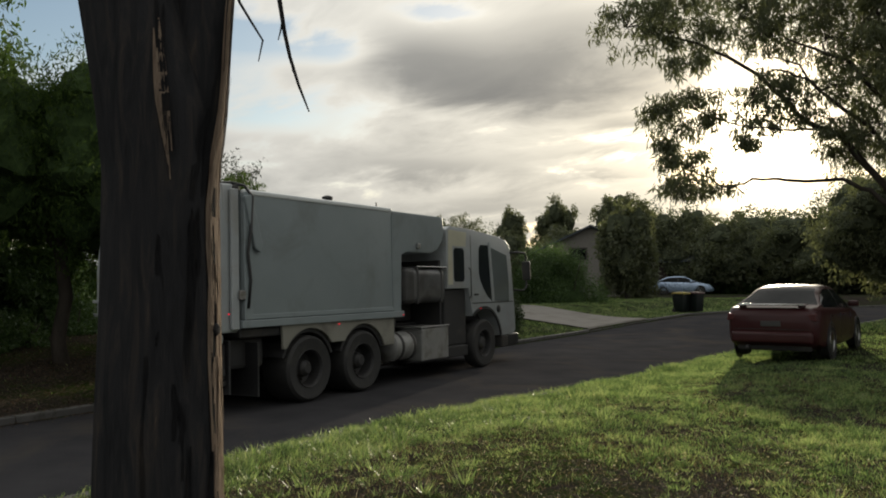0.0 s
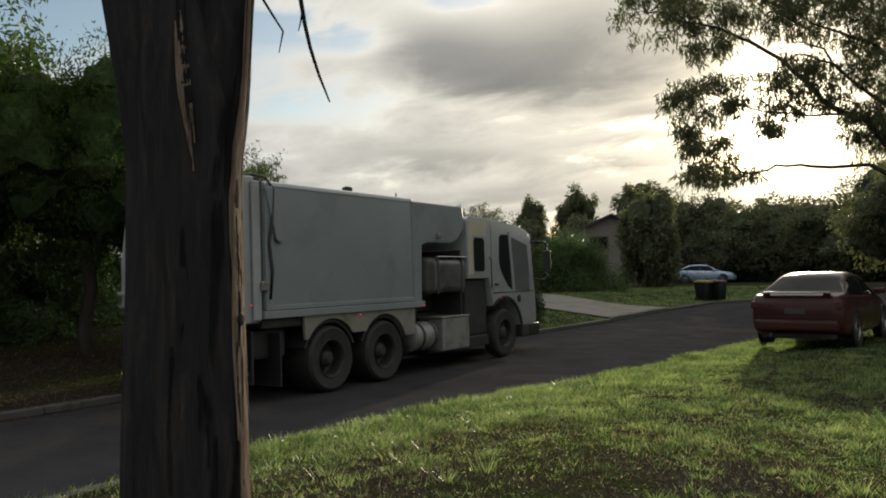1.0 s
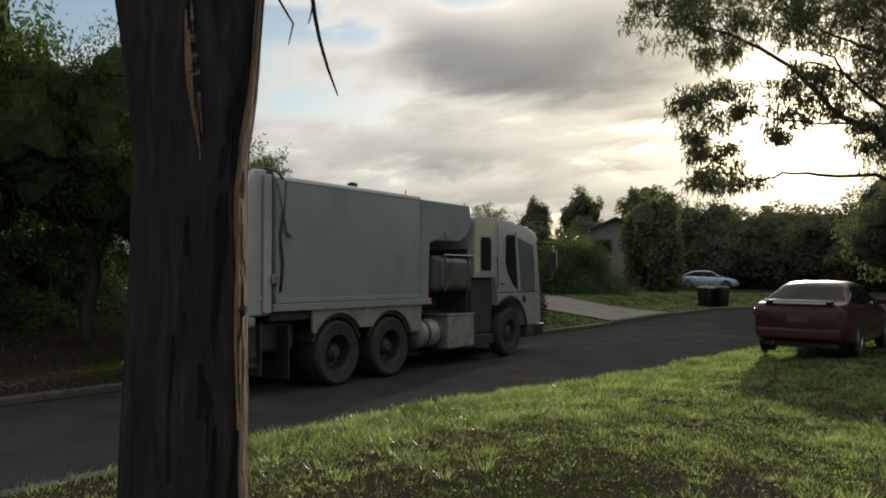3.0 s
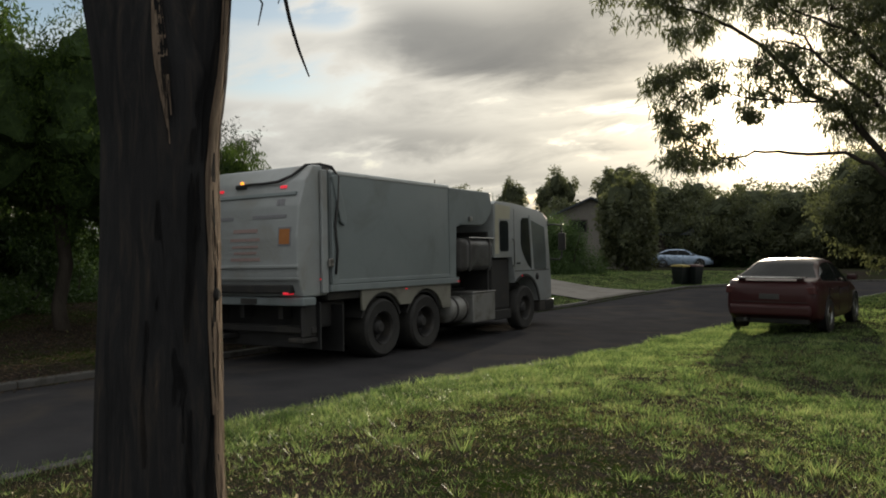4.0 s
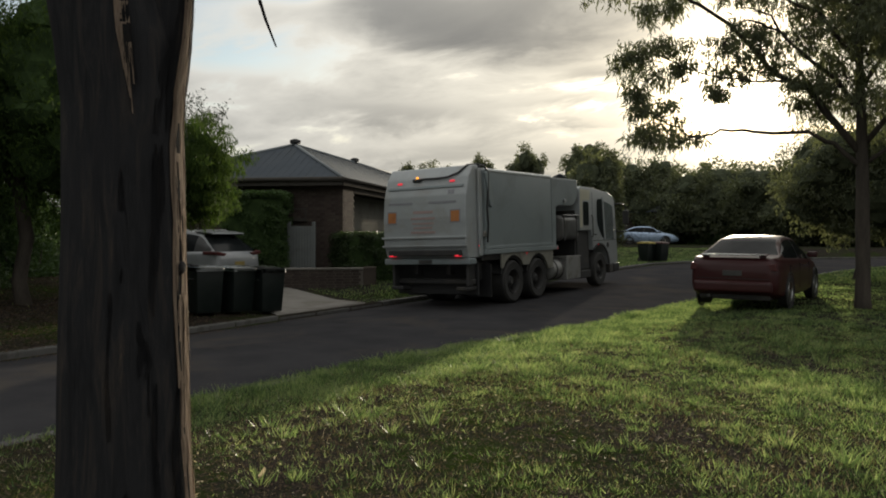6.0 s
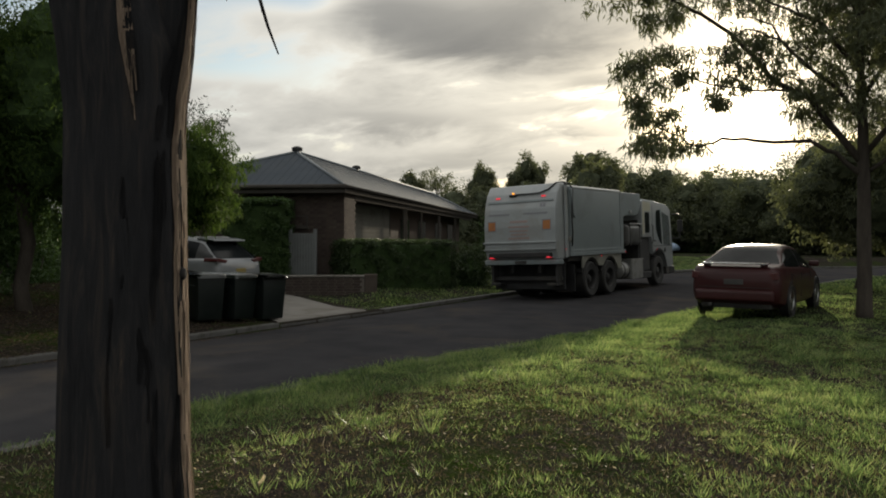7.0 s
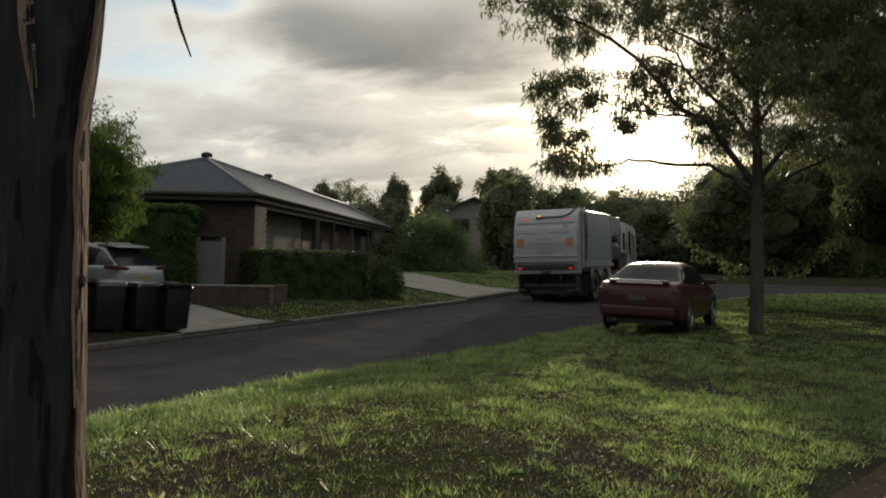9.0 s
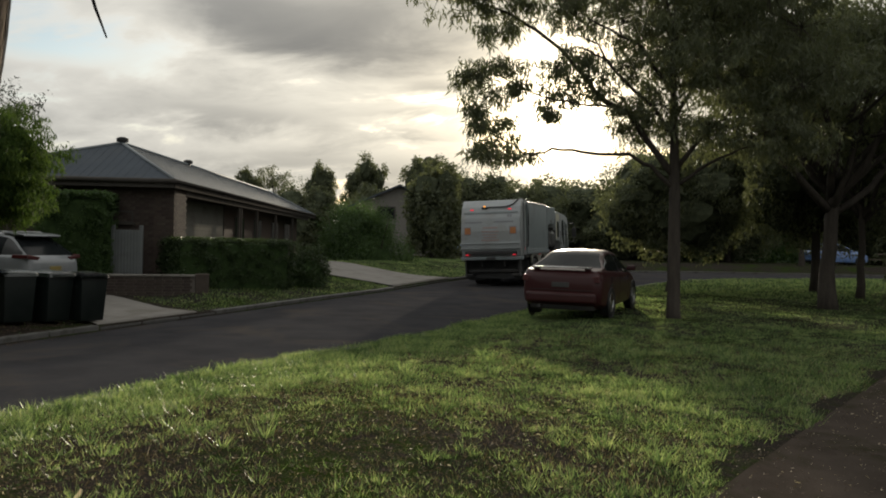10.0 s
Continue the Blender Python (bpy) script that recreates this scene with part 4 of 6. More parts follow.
# ---- garbage truck ----
def wheel_at(owner, x, y, r, width, hub, steel, lugs=10, outward=1):
    """A wheel on its axle: hub, tyre with a rounded shoulder, rim with bolts."""
    hub_ob = part("wheel", lathe([(hub * 0.4, -width * 0.35), (hub * 0.55, 0.02), (hub * 0.42, width * 0.30), (hub * 0.25, width * 0.40)], "x", 20), steel, owner)
    w = width / 2
    tyre = lathe([(hub, -w * 0.9), (r * 0.90, -w), (r * 0.975, -w * 0.86), (r, -w * 0.62), (r, w * 0.62), (r * 0.975, w * 0.86), (r * 0.90, w), (hub, w * 0.9), (hub * 0.98, -w * 0.6)], "x", 40)
    smooth(part("tyre", tyre, RUBBER, hub_ob), 30)
    rim = lathe([(hub * 0.6, -w * 0.45), (hub * 1.01, -w * 0.4), (hub * 1.02, w * 0.86), (hub * 0.98, w * 0.95), (hub * 0.91, w * 0.8), (hub * 0.86, w * 0.15), (hub * 0.52, -w * 0.05), (hub * 0.40, w * 0.0), (hub * 0.36, w * 0.45), (hub * 0.22, w * 0.5)], "x", 32)
    for i in range(lugs):
        a = 2 * math.pi * i / lugs
        lathe([(0.018, -w * 0.05), (0.018, w * 0.16), (0.01, w * 0.2)], "x", 6, rim, (0, hub * 0.66 * math.cos(a), hub * 0.66 * math.sin(a)))
    part("rim", rim, steel, hub_ob)
    hub_ob.matrix_basis = Matrix.Translation((x, y, r)) @ Matrix.Rotation(0 if outward > 0 else math.pi, 4, "Z")
    return hub_ob


def arc(cy, cz, r, a0, a1, n=12):
    return [(cy + r * math.cos(radians(a0 + (a1 - a0) * i / n)), cz + r * math.sin(radians(a0 + (a1 - a0) * i / n))) for i in range(n + 1)]


AXLES = (0.0, 1.35, 5.6)


def garbage_truck():
    t = thing("garbage_truck", pose(-9.19, 9.05, -0.2), "pale grey and white garbage truck with dark chassis", "garbage truck")
    H, B = 3.19, 1.31
    body = part("container", box(-1.22, 1.22, -1.4, 2.24, B, H, 0.07, 3), TRUCK_GREY, t, "pale grey steel container, plain-sided")
    smooth(body, 35)
    for s in (-1, 1):
        part("side_rail", box(*sorted((s * 1.18, s * 1.262)), -1.45, 2.5, B - 0.09, B + 0.02, 0.012, 2), TRUCK_GREY, body)
        part("top_rail", box(*sorted((s * 1.14, s * 1.236)), -1.38, 2.22, H - 0.06, H + 0.022, 0.035, 4), GLOSS_WHITE, body)
        part("seam", box(*sorted((s * 1.218, s * 1.228)), 2.2, 2.236, B + 0.03, H - 0.1), TRUCK_GREY, body)
    for s in (-1, 1):
        part("base_strip", box(*sorted((s * 1.214, s * 1.232)), -1.3, 2.2, B + 0.03, B + 0.10, 0.006, 1), TRUCK_GREY, body)
        part("rear_frame", box(*sorted((s * 1.214, s * 1.25)), -1.40, -1.24, B + 0.02, H - 0.02, 0.012, 1), TRUCK_GREY, body)
    hop = prism([(2.26, B), (2.5, B), (2.54, 2.36), (2.72, 2.42), (3.55, 2.42), (3.78, 2.5), (3.98, 2.7), (4.04, 2.86), (4.0, H - 0.02), (2.26, H - 0.02)], -1.2, 1.2, "x", 0.03, 2)
    hopper = part("front_hopper", hop, TRUCK_GREY, t)
    part("catch", box(1.2, 1.26, 3.0, 3.1, 2.5, 2.6, 0.015, 2), STEEL, hopper)
    part("beacon_mast", tube([(1.0, 2.05, H), (1.0, 2.05, H + 0.13)], (0.014, 0.012), 6), TRUCK_DARK, body)
    part("roof_hatch", box(0.6, 1.0, 0.35, 0.55, H, H + 0.035, 0.015, 2), TRUCK_GREY, body)
    # chassis and underside
    for x in (-0.45, 0.45):
        part("chassis_rail", box(x - 0.05, x + 0.05, -1.8, 6.6, 0.78, 1.06, 0.012, 1), TRUCK_DARK, t)
    for y in (-1.3, 0.0, 1.35, 2.4, 4.4):
        part("cross_member", box(-0.398, 0.398, y - 0.08, y + 0.08, 0.80, 1.02, 0.01, 1), TRUCK_DARK, t)
    part("subframe", box(-1.15, 1.15, -1.4, 2.4, 1.07, B - 0.095, 0.02, 1), TRUCK_DARK, t)
    for y in AXLES:
        part("axle", lathe([(0.09, -0.85), (0.1, -0.3), (0.2, -0.16), (0.2, 0.16), (0.1, 0.3), (0.09, 0.85)], "x", 14, None, (0, y, 0.52)), TRUCK_DARK, t)
    # mudguards with arches
    for s in (-1, 1):
        edge = [(-0.62, 1.22), (-0.60, 0.86)] + arc(0.0, 0.52, 0.63, 147, 36, 12) + arc(1.35, 0.52, 0.63, 144, 20, 12) + [(2.24, 0.74), (2.24, 1.22)]
        part("mudguard", prism(edge, *sorted((s * 1.16, s * 1.215)), "x", 0.008, 1), GUARD_PAINT, t, "dusty beige-grey mudguard panel with two wheel arches")
        for y in AXLES[:2]:
            liner = prism(arc(y, 0.52, 0.62, 160, 20, 12) + arc(y, 0.52, 0.57, 20, 160, 12), *sorted((s * 0.5, s * 1.158)), "x")
            part("arch_liner", liner, TRUCK_DARK, t)
    # wheels
    rolling = []
    for y in AXLES:
        for s in (-1, 1):
            double = 0.58 if y < 3 else 0.31
            rolling.append(wheel_at(t, s * (1.21 - double / 2), y, 0.52, double, 0.30, TRUCK_DARK, 10, s))
    # tank, boxes and gear between the wheels and the cab
    tank = smooth(part("air_tank", lathe([(0.02, 2.3), (0.2, 2.32), (0.27, 2.38), (0.27, 3.0), (0.2, 3.06), (0.02, 3.08)], "y", 20, None, (0.92, 0, 0.66)), BOX_STEEL, t))
    for y in (2.56, 2.94):
        part("tank_band", lathe([(0.276, y - 0.04), (0.288, y), (0.276, y + 0.04)], "y", 20, None, (0.92, 0, 0.66)), TRUCK_DARK, tank)
    part("battery_box", box(0.62, 1.2, 3.16, 4.12, 0.34, 0.96, 0.03, 2), BOX_STEEL, t, "dull grey metal side box")
    part("side_box", box(-1.2, -0.62, 2.5, 4.08, 0.36, 0.98, 0.03, 2), STEEL, t)
    part("box_lid", box(0.60, 1.215, 3.13, 4.15, 0.965, 1.0, 0.012, 1), BOX_STEEL, t)
    drum = smooth(part("hydraulic_tank", box(0.45, 1.2, 2.68, 4.1, 1.45, 2.14, 0.17, 5), TANK_GREY, t, "dull grey hydraulic tank with bright top edge"), 35)
    part("tank_top", box(0.43, 1.215, 3.02, 4.1, 2.143, 2.165, 0.009, 2), CHROME, drum)
    part("end_cover", box(0.44, 1.206, 2.66, 3.02, 1.43, 2.15, 0.16, 4), RIM_DARK, drum)
    for y in (3.05, 3.9):
        part("strap", box(0.44, 1.212, y - 0.03, y + 0.03, 1.44, 2.15, 0.012, 1), RIM_DARK, drum)
    part("gearbox", box(-0.9, 0.42, 2.6, 3.95, 1.08, 2.1, 0.06, 2), TRUCK_DARK, t)
    part("exhaust_pipe", tube([(-0.9, 3.9, 1.0), (-0.9, 3.9, 2.7), (-0.9, 3.75, 2.95)], (0.07, 0.07, 0.06), 12), STEEL, t)
    part("cab_gap_frame", box(-1.1, 1.1, 3.98, 4.04, 0.98, 2.3, 0.01, 1), TRUCK_DARK, t)
    # cab
    out = [(4.12, 1.72), (4.12, 2.93), (4.25, 3.0), (5.1, 2.98), (6.3, 2.88), (6.72, 2.79), (6.92, 2.62), (7.02, 1.75), (7.08, 1.2), (7.1, 0.72), (6.95, 0.64), (6.36, 0.64)]
    out += arc(5.6, 0.52, 0.76, 10, 128, 14) + [(5.06, 1.40), (4.96, 1.72)]
    cab = smooth(part("cab", prism(out, -1.2, 1.2, "x", 0.06, 3), TRUCK_WHITE, t, "off-white forward cab with tall windows"), 35)
    part("cab_mount", box(-1.12, 1.12, 4.1, 4.96, 0.55, 1.70, 0.04, 2), TRUCK_DARK, t, "black boxed cab mount behind the front wheel")
    part("engine_cover", box(-0.78, 0.78, 4.97, 6.9, 0.55, 1.35, 0.04, 2), TRUCK_DARK, t)
    for s in (-1, 1):
        a, b = sorted((s * 1.197, s * 1.207))
        part("quarter_window", prism([(4.42, 1.86), (4.76, 1.86), (4.8, 1.92), (4.8, 2.5), (4.74, 2.56), (4.44, 2.56), (4.38, 2.5), (4.38, 1.92)], a, b, "x"), GLASS, cab)
        part("door_window", prism([(5.60, 1.72), (5.80, 1.52), (5.97, 1.44), (5.84, 2.66), (5.52, 2.66), (5.44, 2.58), (5.42, 2.05), (5.48, 1.88)], a, b, "x"), GLASS, cab)
        part("front_side_window", prism([(6.11, 1.43), (6.80, 1.40), (6.80, 1.9), (6.72, 2.46), (5.96, 2.62)], a, b, "x"), PALE_GLASS, cab, "pale clear side glass")
        part("cab_rear_panel", prism([(4.16, 1.80), (4.34, 1.80), (4.34, 2.60), (4.88, 2.60), (4.92, 2.90), (4.2, 2.93)], *sorted((s * 1.192, s * 1.204)), "x"), CAB_CREAM, cab, "cream-painted panel behind the door")
        part("window_post", prism([(5.99, 1.40), (6.09, 1.40), (5.94, 2.72), (5.86, 2.73)], *sorted((s * 1.196, s * 1.222)), "x", 0.01, 2), TRUCK_WHITE, cab)
        part("grab_rail", tube([(s * 1.2, 5.0, 1.5), (s * 1.25, 5.0, 1.56), (s * 1.25, 5.0, 2.1), (s * 1.2, 5.0, 2.16)], (0.012,) * 4, 6), BLACK, cab)
        part("indicator", lathe([(0.005, -0.01), (0.085, -0.008), (0.09, 0.01), (0.03, 0.03)], "x", 16, None, (s * 1.2, 6.28, 1.24)), BLACK, cab)
        part("door_seam", box(*sorted((s * 1.199, s * 1.204)), 5.085, 5.097, 1.44, 2.85), BLACK, cab)
        part("door_handle", box(*sorted((s * 1.2, s * 1.23)), 5.2, 5.36, 1.56, 1.6, 0.008, 1), BLACK, cab)
        part("belt_strip", box(*sorted((s * 1.198, s * 1.208)), 5.1, 6.98, 1.385, 1.405), RIM_DARK, cab)
        part("arch_trim", prism(arc(5.6, 0.52, 0.80, 10, 128, 14) + arc(5.6, 0.52, 0.74, 128, 10, 14), *sorted((s * 1.195, s * 1.225)), "x"), BLACK, cab)
        part("cab_skirt", box(*sorted((s * 0.6, s * 1.19)), 4.14, 4.9, 0.32, 0.545, 0.03, 2), TRUCK_DARK, t)
        part("step_box", box(*sorted((s * 0.7, s * 1.2)), 6.42, 6.9, 0.36, 0.635, 0.04, 2), TRUCK_DARK, cab)
        arm = tube([(s * 1.15, 6.85, 2.52), (s * 1.3, 7.08, 2.54), (s * 1.40, 7.28, 2.52), (s * 1.42, 7.32, 2.44), (s * 1.42, 7.30, 1.72), (s * 1.38, 7.24, 1.64), (s * 1.2, 7.02, 1.66)], (0.022,) * 7, 6)
        mir = part("mirror_arm", arm, BLACK, cab)
        part("mirror", box(*sorted((s * 1.33, s * 1.53)), 7.26, 7.34, 1.88, 2.32, 0.03, 2), BLACK, mir)
        part("side_marker", box(*sorted((s * 1.225, s * 1.24)), 5.40, 5.425, 1.27, 1.29), RED_GLOW, cab)
    part("windscreen", prism([(7.05, 1.30), (7.065, 1.32), (6.955, 2.58), (6.94, 2.56)], -1.05, 1.05, "x"), GLASS, cab)
    part("sun_visor", prism([(6.60, 2.88), (7.06, 2.70), (7.08, 2.56), (6.9, 2.66)], -1.16, 1.16, "x", 0.012, 1), BLACK, cab, "dark sun visor over the windscreen")
    part("roof_edge", tube([(-1.1, 6.62, 2.87), (1.1, 6.62, 2.87)], (0.03, 0.03), 8), GLOSS_WHITE, cab)
    part("bumper", box(-1.22, 1.22, 6.70, 7.22, 0.37, 0.66, 0.06, 3), BLACK, t, "black plastic front bumper")
    part("dash", box(-1.0, 1.0, 6.2, 6.8, 1.0, 1.35, 0.05, 2), BLACK, cab)
    # tailgate
    prof = [(-1.42, 1.16), (-1.42, 3.22), (-1.52, 3.28), (-1.72, 3.27), (-1.92, 3.02), (-2.06, 2.6), (-2.12, 2.1), (-2.12, 1.5), (-2.0, 1.16)]
    gate = smooth(part("tailgate", prism(prof, -1.15, 1.15, "x", 0.045, 3), TRUCK_WHITE, t, "off-white rear loader tailgate, worn and marked"), 30)
    for s in (-1, 1):
        part("gate_rib", prism([(-1.46, 1.2), (-1.46, 3.2), (-1.6, 3.2), (-1.6, 1.2)], *sorted((s * 1.16, s * 1.215)), "x", 0.012, 1), TRUCK_WHITE, gate)
        part("lift_arm", prism([(-1.42, 3.1), (-1.28, 3.14), (-1.06, 2.42), (-1.12, 2.3), (-1.22, 2.36)], *sorted((s * 1.215, s * 1.29)), "x", 0.02, 2), TRUCK_GREY, gate)
        hose = tube([(s * 1.1, -1.5, 3.3), (s * 1.22, -1.36, 3.26), (s * 1.28, -1.26, 3.1), (s * 1.28, -1.3, 2.6), (s * 1.28, -1.36, 2.3), (s * 1.27, -1.30, 1.9), (s * 1.26, -1.34, 1.5)], (0.022,) * 7, 7)
        part("hose", hose, BLACK, gate)
        part("hinge_cover", lathe([(0.02, -0.10), (0.07, -0.09), (0.085, 0.0), (0.07, 0.09), (0.02, 0.10)], "x", 16, None, (s * 1.08, -1.46, 3.2)), TRUCK_DARK if s > 0 else TRUCK_GREY, gate)
        part("latch", box(*sorted((s * 1.22, s * 1.27)), -1.5, -1.38, 1.62, 1.76, 0.015, 1), STEEL, gate)
        part("tail_lamp", box(*sorted((s * 0.86, s * 0.97)), -2.16, -1.98, 1.20, 1.24, 0.01, 1), RED_GLOW, gate)
        part("side_marker", box(*sorted((s * 1.22, s * 1.236)), -1.69, -1.665, 1.42, 1.44), RED_GLOW, gate)
    for y in (0.68, 2.46):
        part("side_marker", box(1.215, 1.24, y - 0.013, y + 0.013, 1.17, 1.188) if y < 1 else box(1.262, 1.275, y - 0.013, y + 0.013, 1.245, 1.263), RED_GLOW, t)
    def on_back(name, x0, x1, z0, z1, mat, lift=0.006, bevel_w=0.0, label=""):
        """A plate lying on the sloping back of the tailgate."""
        face = [(1.16, -2.0), (1.5, -2.12), (2.1, -2.12), (2.6, -2.06), (3.02, -1.92), (3.27, -1.72)]
        def yy(z):
            return float(np.interp(z, [p[0] for p in face], [p[1] for p in face]))
        b = prism([(yy(z0) - lift, z0), (yy(z0) + 0.01, z0), (yy(z1) + 0.01, z1), (yy(z1) - lift, z1)], x0, x1, "x", bevel_w, 1)
        return part(name, b, mat, gate, label)
    on_back("lamp_bar", -1.05, 1.05, 2.78, 2.83, TRUCK_GREY, 0.03)
    part("beacon", lathe([(0.028, 0.0), (0.032, 0.012), (0.028, 0.04), (0.01, 0.05)], "z", 14, None, (-0.25, -1.93, 3.02)), AMBER_GLOW, gate)
    part("work_lamp", box(-0.36, -0.12, -1.99, -1.93, 2.94, 3.015, 0.015, 1), BLACK, gate)
    for s in (-1, 1):
        on_back("brake_lamp", *sorted((s * 0.67, s * 0.80)), 2.90, 2.945, RED_GLOW, 0.02)
        board = on_back("marker_board", *sorted((s * 0.74, s * 1.02)), 1.97, 2.27, INK_DARK, 0.008)
        on_back("marker_stripe", *sorted((s * 0.77, s * 0.99)), 2.00, 2.24, ORANGE, 0.012)
    for i, (x0, x1, z0, z1, mt) in enumerate(((-1.0, -0.3, 2.42, 2.47, INK_DARK), (0.15, 0.9, 2.42, 2.47, INK_DARK), (-0.28, 0.28, 2.20, 2.26, INK), (-0.34, 0.34, 2.06, 2.11, INK),
                                              (-0.30, 0.30, 1.95, 1.99, INK), (-0.26, 0.26, 1.85, 1.89, INK), (-0.34, 0.34, 1.74, 1.79, INK), (0.66, 0.73, 2.62, 2.72, INK_DARK), (0.75, 0.83, 2.62, 2.72, INK_DARK))):
        on_back("lettering", x0, x1, z0, z1, mt, 0.008)
    for z in (1.42, 1.62):
        on_back("gate_ledge", -1.18, 1.18, z, z + 0.05, TRUCK_WHITE, 0.04, 0.008)
    part("cross_hose", tube([(1.10, -1.50, 3.30), (1.00, -1.74, 3.27), (0.86, -1.90, 3.10), (0.62, -1.98, 3.01), (0.30, -1.97, 3.00), (0.05, -1.97, 3.005), (-0.13, -1.97, 3.0)], (0.024,) * 7, 8), BLACK, gate, "black hose sagging across the tailgate")
    part("hopper_mouth", box(-1.0, 1.0, -2.15, -1.9, 1.22, 1.36, 0.02, 1), TRUCK_DARK, gate)
    part("rear_bumper", box(-1.2, 1.2, -2.05, -1.75, 1.02, 1.155, 0.03, 2), TRUCK_GREY, t)
    part("licence_plate", box(-0.18, 0.18, -2.07, -2.05, 1.04, 1.13), RIM_DARK, t)
    for s in (-1, 1):
        part("mudflap", box(*sorted((s * 0.55, s * 1.2)), -1.12, -1.09, 0.22, 1.0), BLACK, t)
        part("rear_step", box(*sorted((s * 0.75, s * 1.08)), -1.95, -1.55, 0.42, 0.50, 0.015, 1), TRUCK_DARK, t)
        part("step_hanger", box(*sorted((s * 1.0, s * 1.07)), -1.93, -1.6, 0.505, 1.015, 0.02, 1), TRUCK_DARK, t)
    part("rear_apron", box(-1.14, 1.14, -1.60, -1.565, 0.30, 1.06, 0.01, 1), BLACK, t, "black rubber apron under the tailgate")
    part("underrun_bar", box(-1.1, 1.1, -1.75, -1.62, 0.55, 0.67, 0.02, 1), TRUCK_DARK, t)
    part("compactor_box", box(-0.95, 0.95, -1.6, -0.75, 0.62, 1.05, 0.06, 2), TRUCK_DARK, t)
    return t, rolling


TRUCK, TRUCK_WHEELS = garbage_truck()


# ---- cars ----
def car(name, m, paint, label, length=4.75, width=1.82, top=(), belt=(), glass_rows=(), side_glass=(), wheel_r=0.33, axles=(1.02, 3.82), suv=False, plate=None):
    """A car along +y with its tail at y 0. top: height of the middle line by y; belt: height of the window line by y;
    glass_rows: where the rear window and the windscreen lie; side_glass: the side windows."""
    c = thing(name, m, label, "car")
    hw = width / 2
    ty, tz = [p[0] for p in top], [p[1] for p in top]
    by, bz = [p[0] for p in belt], [p[1] for p in belt]

    def soft(y, ys, zs):
        return sum(k * float(np.interp(y + d, ys, zs)) for d, k in ((-0.09, 0.2), (-0.045, 0.2), (0, 0.2), (0.045, 0.2), (0.09, 0.2)))
    ys = [0.0, 0.025, 0.06, 0.11] + list(np.linspace(0.17, length - 0.25, 62)) + [length - 0.17, length - 0.09, length - 0.03, length]
    ends = ([0, 0.03, 0.08, 0.2, 0.6, 1.4], [0.80, 0.86, 0.905, 0.95, 0.985, 1.0])
    nose = ([0, 0.04, 0.12, 0.3, 0.8, 1.5], [0.66, 0.74, 0.82, 0.90, 0.965, 1.0])
    rings = []
    for y in ys:
        w = hw * float(np.interp(y, *ends)) * float(np.interp(length - y, *nose))
        drop = float(np.interp(y, [0, 0.03, 0.08, 0.16], [0.16, 0.07, 0.02, 0.0])) + float(np.interp(length - y, [0, 0.05, 0.12, 0.3], [0.26, 0.15, 0.08, 0.0]))
        b = 0.19 + float(np.interp(y, [0, 0.05, 0.2, 0.5], [0.20, 0.12, 0.06, 0.0])) + float(np.interp(length - y, [0, 0.1, 0.4], [0.16, 0.06, 0.0]))
        zb = soft(y, by, bz) - drop
        zt = max(soft(y, ty, tz) - drop, zb + 0.012)
        h = zt - zb
        g = w * 0.915
        k = min(1.0, h / 0.3)
        r = g - 0.40 * h - 0.03 * k
        half = [(0.0, b), (w * 0.84, b), (w * 0.955, b + 0.07), (w * 0.995, b + 0.20), (w, (b + zb) / 2 + 0.02), (w * 0.992, zb - 0.17), (w * 0.972, zb - 0.07), (w * 0.94, zb - 0.012), (g, zb + 0.004),
                (g + (r - g) * 0.30 + 0.012 * k, zb + h * 0.30), (g + (r - g) * 0.62 + 0.012 * k, zb + h * 0.60), (r + 0.022 * k, zt - 0.10 * k), (r - 0.012 * k, zt - 0.050 * k), (r - 0.06 * k - 0.02, zt - 0.024 * k),
                (r * 0.72, zt - 0.010 * k), (r * 0.36, zt - 0.002), (0.0, zt)]
        rings.append(half)
    n = len(rings[0])
    groups = {"body": [], "rear_window": [], "windscreen": [], "side_window": [], "pillar": [], "roof": []}
    for i in range(len(ys) - 1):
        mid = (ys[i] + ys[i + 1]) / 2
        for j in range(n - 1):
            key = "body"
            if j >= 8:
                up = soft(mid, ty, tz) - soft(mid, by, bz)
                if up > 0.03:
                    key = "roof"
                    if j >= (12 if suv else 13) and glass_rows[0][0] < mid < glass_rows[0][1]:
                        key = "rear_window"
                    elif j >= 12 and glass_rows[1][0] < mid < glass_rows[1][1]:
                        key = "windscreen"
                    elif j <= 10:
                        key = "pillar" if up > 0.12 else "roof"
                        for a, e in side_glass:
                            if a < mid < e and up > 0.12:
                                key = "side_window"
            groups[key].append((i, j))
    looks = {"body": paint, "roof": paint, "rear_window": DARK_GLASS, "windscreen": DARK_GLASS, "side_window": DARK_GLASS, "pillar": BLACK}
    pieces = []
    for key, cells in groups.items():
        if key not in ("side_window", "pillar"):
            pieces.append((key, cells, (1, -1)))
            continue
        rows = sorted({i for i, j in cells})
        runs = [[]]
        for i in rows:
            if runs[-1] and i != runs[-1][-1] + 1:
                runs.append([])
            runs[-1].append(i)
        for run in runs:
            for s in (1, -1):
                pieces.append((key, [q for q in cells if q[0] in run], (s,)))
